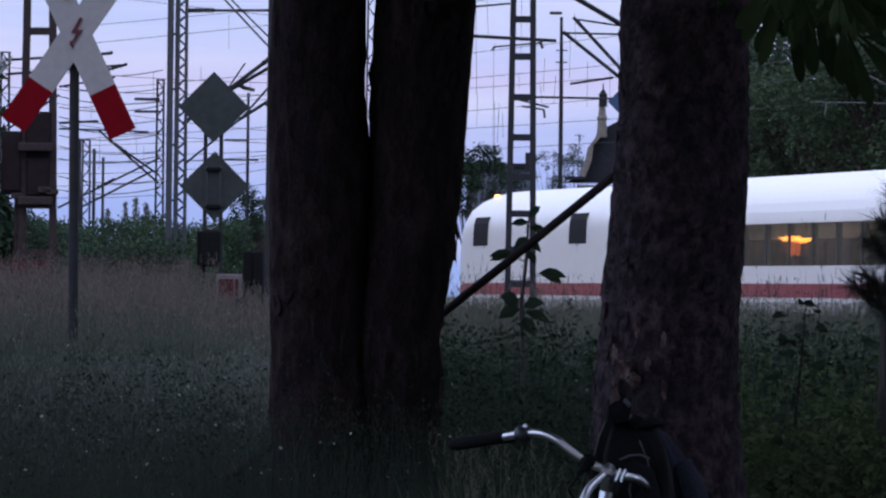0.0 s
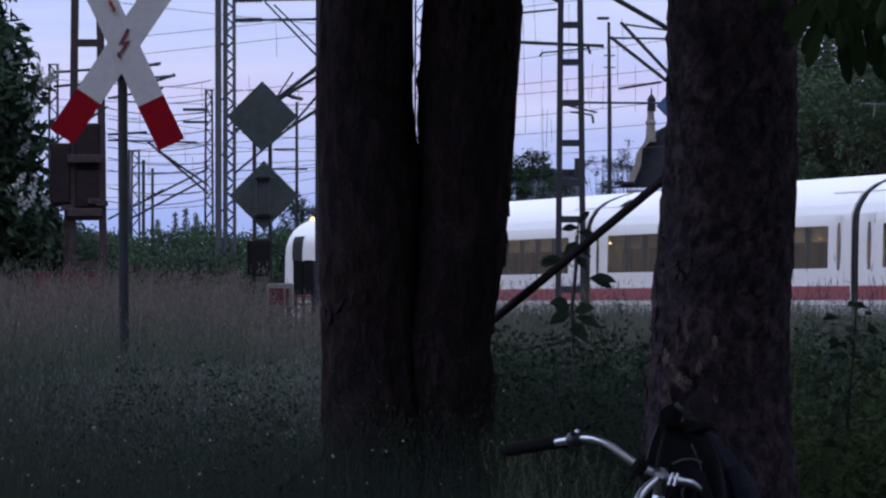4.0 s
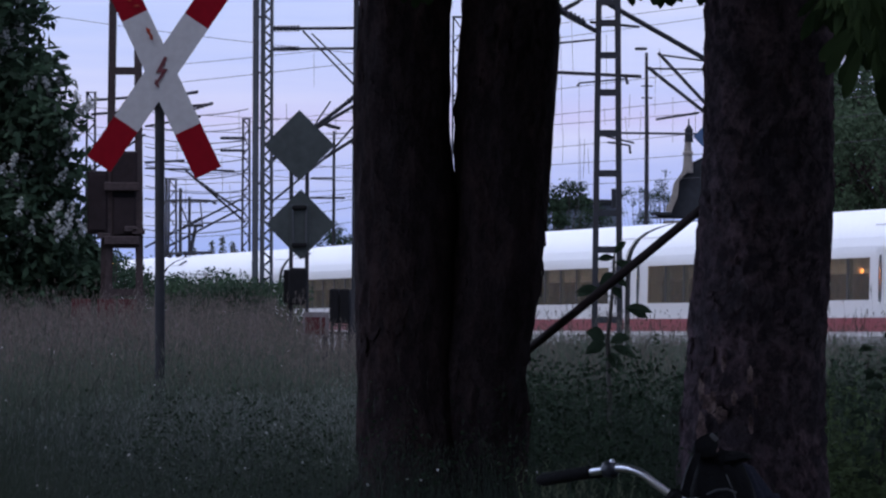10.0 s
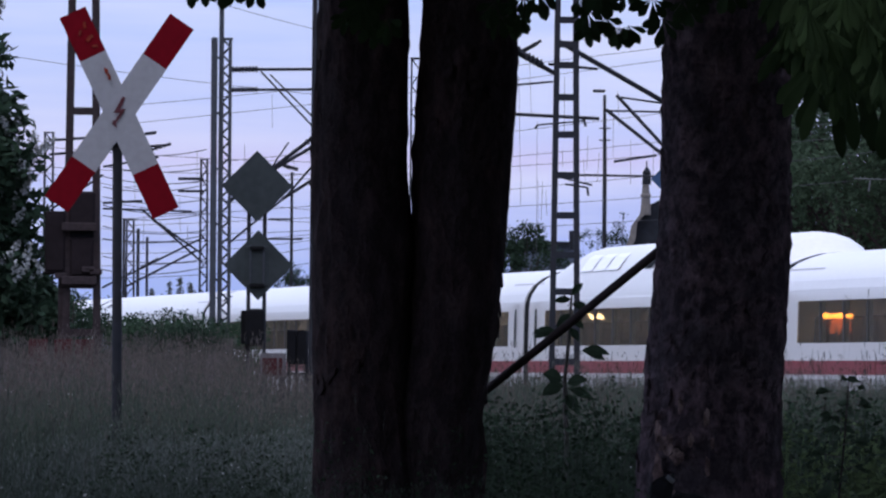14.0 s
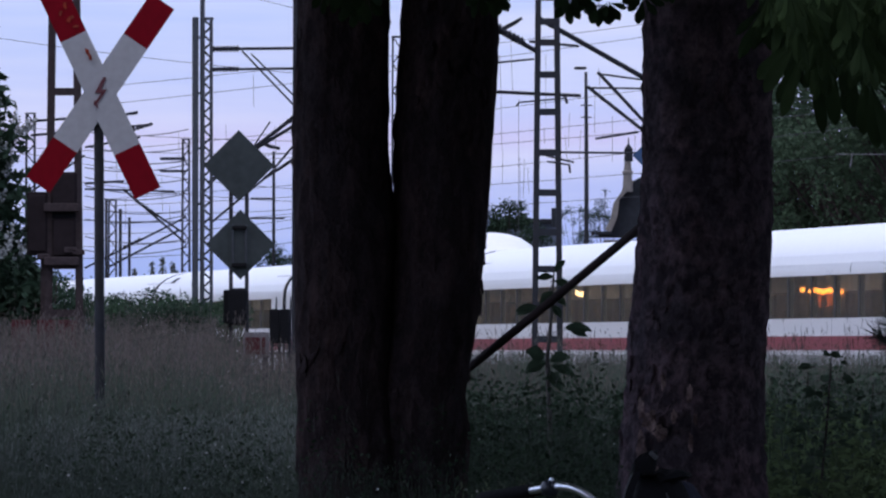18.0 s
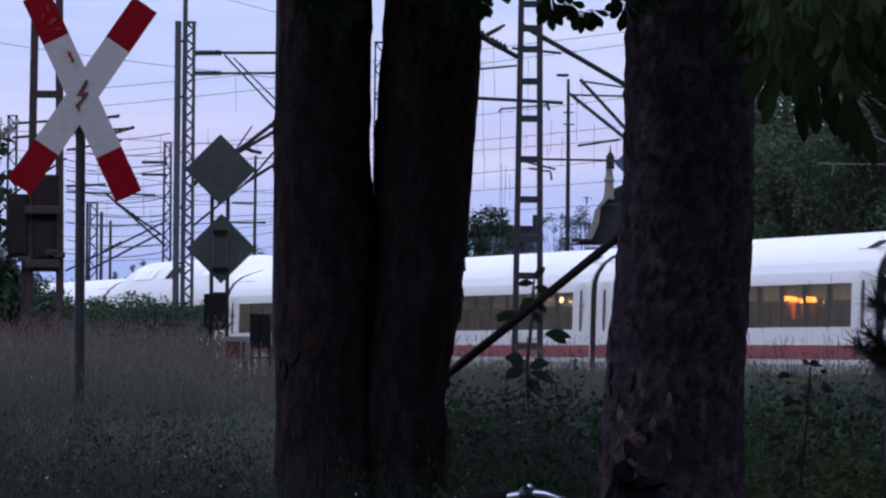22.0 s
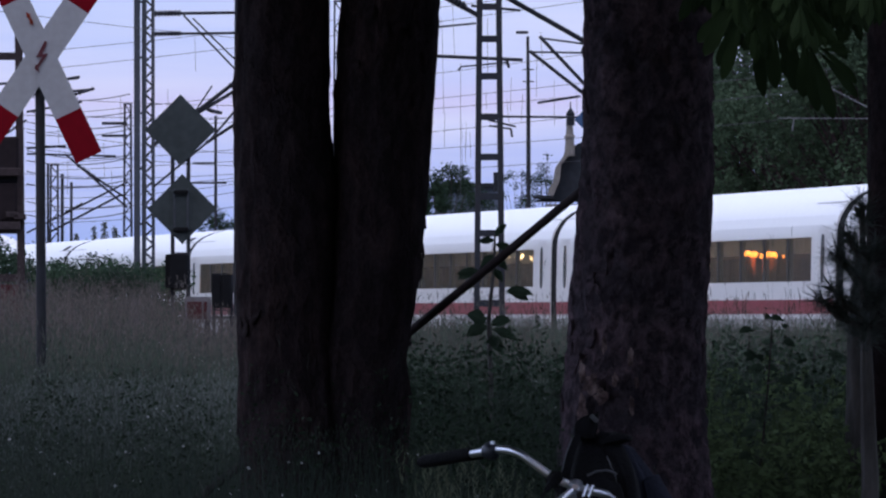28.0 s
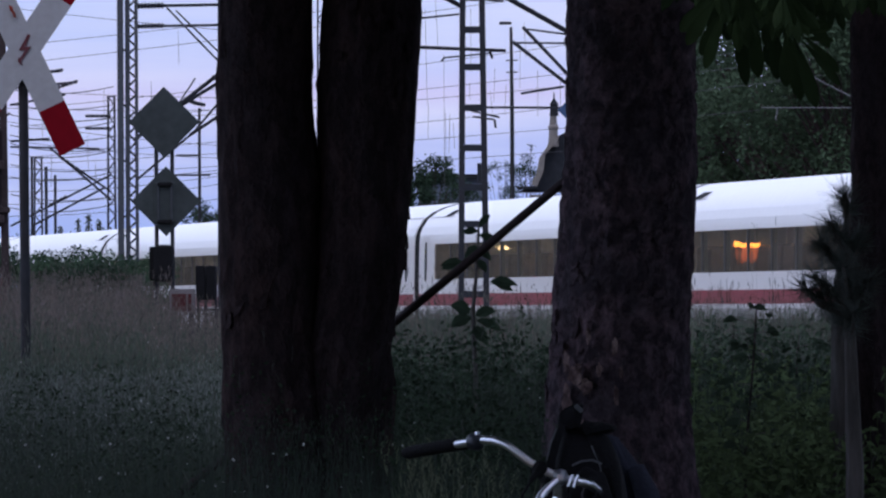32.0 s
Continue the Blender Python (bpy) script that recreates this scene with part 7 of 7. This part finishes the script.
def build_weeds():
    # young tree in the gap between the trunks
    t = thing("sapling", "young tree with few broad leaves in the grass", "sapling")
    g = Geo()
    g.tube([(0.554, 22, -0.06), (0.554, 22.00, 1.091), (0.546, 22.00, 1.274), (0.561, 22.00, 1.421), (0.568, 22.00, 1.558)], [0.009, 0.008, 0.007, 0.006, 0.003], 6)
    part("stem", g, BARK_GREY, t)
    for p, d, L, w in (((0.568, 22.00, 1.553), (0.5, -0.2, 0.8), 0.07, 0.035), ((0.567, 22.00, 1.540), (-0.8, -0.2, 0.1), 0.06, 0.04), ((0.567, 22.00, 1.527), (0.9, -0.3, -0.1), 0.065, 0.045), ((0.565, 22.00, 1.494), (-0.7, -0.3, -0.5), 0.06, 0.045), ((0.565, 22.00, 1.483), (0.8, -0.4, -0.5), 0.055, 0.04), ((0.563, 22.00, 1.449), (0.6, -0.5, -0.7), 0.05, 0.04),
                       ((0.521, 22.00, 1.436), (-1, -0.25, 0.15), 0.085, 0.05), ((0.510, 22.00, 1.432), (-0.9, 0.3, 0.0), 0.07, 0.045), ((0.601, 22.00, 1.375), (1, -0.25, 0.12), 0.095, 0.055), ((0.609, 22.00, 1.370), (0.9, 0.3, -0.1), 0.075, 0.05),
                       ((0.539, 22.00, 1.274), (-0.7, -0.5, 0.5), 0.095, 0.075), ((0.543, 22.00, 1.263), (-0.9, -0.4, -0.2), 0.08, 0.065), ((0.554, 22.00, 1.267), (0.8, -0.5, 0.4), 0.085, 0.06), ((0.557, 22.00, 1.252), (1, -0.3, -0.2), 0.09, 0.05), ((0.550, 22.00, 1.234), (0.5, -0.6, -0.6), 0.08, 0.06)):
        st = Geo()
        st.tube([(0.557, 22, p[2] - 0.02), p], 0.0016, 4)
        tw = part("twig", st, BARK_GREY, t)
        leaf_blade(tw, p, d, L, w * 0.72, WEED)
    build_sapling(1.297, 19.7, -0.05, 1.35, 24, 0.044, 2, "leafy sapling among weeds")
    build_sapling(1.627, 26.0, -0.06, 1.28, 9, 0.066, 3, "leafy sapling among weeds")
    build_sapling(1.804, 25.0, -0.06, 1.24, 9, 0.066, 4, "leafy sapling among weeds")
    rng = np.random.default_rng(8)
    # nettles beyond the trunks; last two patches darken grass in shade by the fork
    for x0, x1, y0, y1, zt, n, size, fade in ((1.05, 2.3, 20, 27, 1.10, 14000, 0.024, 0.45), (0.24, 0.58, 15.6, 20, 0.98, 8000, 0.018, 0.5), (0.15, 1.0, 20, 30, 1.12, 14000, 0.023, 0.45), (1.5, 4.0, 28, 44, 1.10, 14000, 0.034, 0.45), (-0.9, 0.35, 16.4, 19.0, 1.06, 9000, 0.013, 1.3), (-1.1, -0.35, 19.0, 27, 1.0, 8000, 0.017, 0.9)):
        p = np.stack([rng.uniform(x0, x1, n), rng.uniform(y0, y1, n), zt * rng.random(n) ** fade], 1)
        p[:, 2] += 0.05 * rng.random(n) ** 4 + 0.12 * np.sin(p[:, 0] * 7) * np.sin(p[:, 1] * 3) + 0.06 * np.sin(p[:, 0] * 23 + p[:, 1])
        v, f = leaf_sheet(rng, p, size, 0.35, 0.5, True)
        stuff("weed_thicket", v, f, WEED, "dense green nettles and weeds, partly added as shade", "weeds")
    # tall grass rising through the weeds
    for x0, x1, y0, y1, n in ((0.22, 0.80, 19.6, 24, 3200), (0.22, 0.62, 15.8, 19.4, 1600), (1.05, 1.75, 20, 24, 900), (-0.42, 0.34, 16.6, 18.9, 1800)):
        x, y = rng.uniform(x0, x1, n), rng.uniform(y0, y1, n)
        h, w = rng.uniform(0.80, 1.22, n) * (0.90 if y0 < 19 else 1.0), rng.uniform(0.0009, 0.0020, n)
        lx = rng.normal(0.03, 0.10, n)
        rows = []
        for u, k in ((0.5, 1.0), (0.8, 0.8), (1.0, 0.1)):
            for side in (-1, 1):
                rows.append(np.stack([x + lx * u ** 3 + side * w * k, y, h * (u - 0.8 * np.abs(lx) * u ** 4) - 0.06], 1))
        k = np.arange(n)[:, None] * 6
        f = np.concatenate([k + np.array([[0, 1, 3, 2]]), k + np.array([[2, 3, 5, 4]])], 1).reshape(-1, 4)
        stuff("meadow_grass", np.stack(rows, 1).reshape(-1, 3), f, GRASS, "long grass rising through the weeds", "grass")
    # nettles and balsam standing above the rest, leaves in whorls up each stalk
    for x0, x1, y0, y1, top, n, size, mat in ((1.02, 2.3, 19.8, 27, 1.10, 330, 0.050, SHOOT), (1.08, 1.80, 19.6, 22.5, 1.08, 240, 0.046, SHOOT), (0.16, 1.0, 20, 29, 1.12, 230, 0.046, WEED), (0.24, 0.60, 16.0, 20, 0.96, 90, 0.034, WEED), (1.6, 4.0, 28, 44, 1.16, 230, 0.064, WEED)):
        sx, sy = rng.uniform(x0, x1, n), rng.uniform(y0, y1, n)
        sh = top * rng.uniform(0.72, 1.10, n)
        lean = rng.normal(0, 0.05, n)
        lev = np.linspace(0.45, 1.0, 10)
        pts = np.stack([(sx[:, None] + lean[:, None] * lev), np.repeat(sy[:, None], 10, 1), sh[:, None] * lev - 0.06], 2).reshape(-1, 3)
        sz = np.tile(size * (1.25 - 0.75 * (lev - 0.45) / 0.55), n)
        v, f = leaf_sheet(rng, np.repeat(pts, 4, 0), np.repeat(sz, 4), 0.15, 0.48)
        stuff("nettle", v, f, mat, "leafy nettle stalks standing above the weeds", "weeds")
        w = 0.0022
        v = np.stack([sx - w, sy, sh * 0 - 0.06, sx + w, sy, sh * 0 - 0.06, sx + lean + w * 0.4, sy, sh - 0.06, sx + lean - w * 0.4, sy, sh - 0.06], 1).reshape(-1, 3)
        stuff("nettle_stalk", v, np.arange(n)[:, None] * 4 + np.array([[0, 1, 2, 3]]), mat, "thin upright weed stalks", "weeds")
    # yellowish young shoots at the foot of the thicket
    p = np.stack([rng.uniform(1.08, 1.62, 2600), rng.uniform(19.35, 19.95, 2600), 0.60 + 0.36 * rng.random(2600) ** 0.8], 1)
    p[:, 2] += 0.07 * np.sin(p[:, 0] * 19) + 0.04 * np.sin(p[:, 0] * 41 + p[:, 1] * 9)
    v, f = leaf_sheet(rng, p, 0.03, 0.3, 0.45)
    stuff("weed_shoots", v, f, SHOOT, "yellowish green young weed shoots", "weeds")


build_weeds()


def build_young_pine():
    t = thing("young_pine", "small dark pine with bristling needle tufts", "tree")
    x, y = 1.331, 16.5
    g = Geo()
    g.tube([(x, y, -0.05), (x + 0.01, y, 0.9), (x - 0.01, y, 1.563)], [0.03, 0.022, 0.006], 8)
    part("trunk", g, BARK_GREY, t)
    rng = np.random.default_rng(9)
    tips = [(1.321, 16.50, 1.563), (1.279, 16.40, 1.493), (1.238, 16.40, 1.363), (1.299, 16.30, 1.390), (1.260, 16.50, 1.446), (1.208, 16.40, 1.336), (1.356, 16.50, 1.460), (1.375, 16.40, 1.363), (1.334, 16.40, 1.281), (1.302, 16.60, 1.294)]
    for tip in tips:
        b = Geo()
        p = Vector(tip)
        s = Vector((x, y, p.z - 0.07))
        b.tube([s, s.lerp(p, 0.6) + Vector((0, 0, -0.015)), p], [0.008, 0.006, 0.004], 6)
        br = part("branch", b, BARK_GREY, t)
        nd = Geo()
        for k in range(260):
            u = rng.uniform(0.25, 1.0)
            q = s.lerp(p, u)
            d = Vector(rng.normal(size=3)).normalized() + (p - s).normalized() * 0.7
            d.normalize()
            L = rng.uniform(0.045, 0.085)
            side = d.orthogonal().normalized() * 0.0014
            nd.add([tuple(q - side), tuple(q + side), tuple(q + d * L)], [(0, 1, 2)])
        part("needles", nd, NEEDLE, br)


build_young_pine()


def chestnut_leaf(parent, rng, p, size, hang, fan=0.66, slim=1.0):
    """Five to seven leaflets hanging from one stalk end."""
    g = Geo()
    n = 5
    base = Vector(p)
    turn = rng.uniform(-0.9, 0.9)
    swing = rng.uniform(-0.35, 0.35)
    for k in range(n):
        a = (k - 2) * fan + swing + rng.uniform(-0.12, 0.12)
        L = size * (1 - 0.10 * abs(k - 2)) * rng.uniform(0.8, 1.15)
        d = Vector((math.sin(a) * math.cos(turn), math.sin(a) * math.sin(turn) - 0.3 * rng.random(), -math.cos(a) * hang * 0.8 - 0.25)).normalized()
        s = d.cross(Vector((0.5 * rng.normal(), 1, 0.5 * rng.normal()))).normalized()
        up = s.cross(d)
        vs = [base]
        for u, w in ((0.2, 0.03), (0.45, 0.12), (0.68, 0.20), (0.85, 0.16), (0.95, 0.06)):
            c = base + d * L * u - up * L * 0.08 * u * u
            w *= slim
            vs += [c + s * w * L + up * 0.02 * L, c, c - s * w * L + up * 0.02 * L]
        vs.append(base + d * L - up * L * 0.08)
        fs = [(0, 1, 2), (0, 2, 3)]
        for r in range(4):
            q = 1 + r * 3
            fs += [(q, q + 3, q + 4, q + 1), (q + 1, q + 4, q + 5, q + 2)]
        fs += [(13, 16, 14), (14, 16, 15)]
        g.add([tuple(v) for v in vs], fs)
    return part("leaf", g, LEAF_SILHOUETTE, parent)


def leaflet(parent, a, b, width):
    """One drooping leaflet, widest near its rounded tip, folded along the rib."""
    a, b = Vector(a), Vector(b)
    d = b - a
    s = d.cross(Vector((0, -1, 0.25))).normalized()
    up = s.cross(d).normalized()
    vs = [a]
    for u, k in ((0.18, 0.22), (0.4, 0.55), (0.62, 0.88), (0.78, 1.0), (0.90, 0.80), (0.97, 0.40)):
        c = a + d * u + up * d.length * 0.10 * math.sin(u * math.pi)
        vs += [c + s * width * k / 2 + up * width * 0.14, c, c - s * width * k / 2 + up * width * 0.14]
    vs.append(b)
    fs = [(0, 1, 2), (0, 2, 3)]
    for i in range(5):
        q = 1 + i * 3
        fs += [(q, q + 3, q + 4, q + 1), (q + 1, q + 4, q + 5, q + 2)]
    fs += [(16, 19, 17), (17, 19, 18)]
    return part("leaf", Geo().add([tuple(v) for v in vs], fs), LEAF_SILHOUETTE, parent, "", True)


def build_hanging_leaves():
    rng = np.random.default_rng(31)
    br = thing("chestnut_branch", "drooping chestnut branches with fingered leaves overhead", "branch")
    g = Geo()
    g.tube([(0.88, 18.0, 4.2), (0.7, 15.2, 2.95), (0.2, 13.6, 2.25), (-0.4, 13.0, 2.12)], [0.04, 0.03, 0.018, 0.006], 8)
    g.tube([(0.88, 18.0, 4.4), (1.2, 14.5, 3.0), (1.25, 12.6, 2.12), (1.3, 12.2, 1.98)], [0.05, 0.03, 0.018, 0.006], 8)
    part("bough", g, BARK_DARK, br)
    D = 13.0
    for x0, x1, low, n in ((320, 550, -62, 9), (690, 812, -6, 8), (915, 1045, -14, 8), (1110, 1262, 4, 13), (1265, 1450, -30, 5)):
        for k in range(n):
            px, py = rng.uniform(x0, x1), low - 34 - abs(rng.normal(0, 34))
            p = (aside(px, D), D + rng.normal(0, 0.25), level(py, D))
            chestnut_leaf(br, rng, p, rng.uniform(0.045, 0.060), 1.0)
    # thick bunch over the thicket
    for k in range(250):
        px = rng.uniform(1462, 1760) if k < 190 else rng.uniform(1740, 1870)
        low = -20 if px < 1510 else 50 if px < 1690 else 22 if px < 1740 else -10
        py = rng.uniform(-150, low)
        d = rng.uniform(11.5, 13)
        p = (aside(px, d), d, level(py, d))
        chestnut_leaf(br, rng, p, rng.uniform(0.07, 0.115), 1.5, 0.40, 0.52)
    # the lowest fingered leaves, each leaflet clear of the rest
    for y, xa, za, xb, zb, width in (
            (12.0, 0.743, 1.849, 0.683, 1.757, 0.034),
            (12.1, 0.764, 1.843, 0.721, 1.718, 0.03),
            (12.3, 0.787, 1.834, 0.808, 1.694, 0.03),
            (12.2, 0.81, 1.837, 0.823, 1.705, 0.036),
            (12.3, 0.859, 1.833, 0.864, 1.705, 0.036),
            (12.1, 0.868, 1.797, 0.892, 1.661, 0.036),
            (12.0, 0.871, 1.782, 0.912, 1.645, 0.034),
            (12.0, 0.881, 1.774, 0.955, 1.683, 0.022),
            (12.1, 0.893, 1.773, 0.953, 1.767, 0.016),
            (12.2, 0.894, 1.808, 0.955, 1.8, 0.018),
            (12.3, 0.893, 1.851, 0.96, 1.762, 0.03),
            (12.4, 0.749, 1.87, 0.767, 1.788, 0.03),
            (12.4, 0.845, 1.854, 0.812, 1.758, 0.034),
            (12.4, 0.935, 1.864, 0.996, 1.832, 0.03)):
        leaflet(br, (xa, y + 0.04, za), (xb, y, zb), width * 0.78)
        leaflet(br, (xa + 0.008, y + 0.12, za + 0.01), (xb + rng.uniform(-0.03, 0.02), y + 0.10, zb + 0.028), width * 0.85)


build_hanging_leaves()


# ---------- what moves ----------
def motions():
    for ob, off in COACHES:
        rows = [(t, Matrix.Translation(on_track(s + off, 0.0, RAIL_TOP)) @ pose(0, 0, 0, 0, 0, HEADING)) for t, s in RUN]
        walk(ob, rows)


motions()
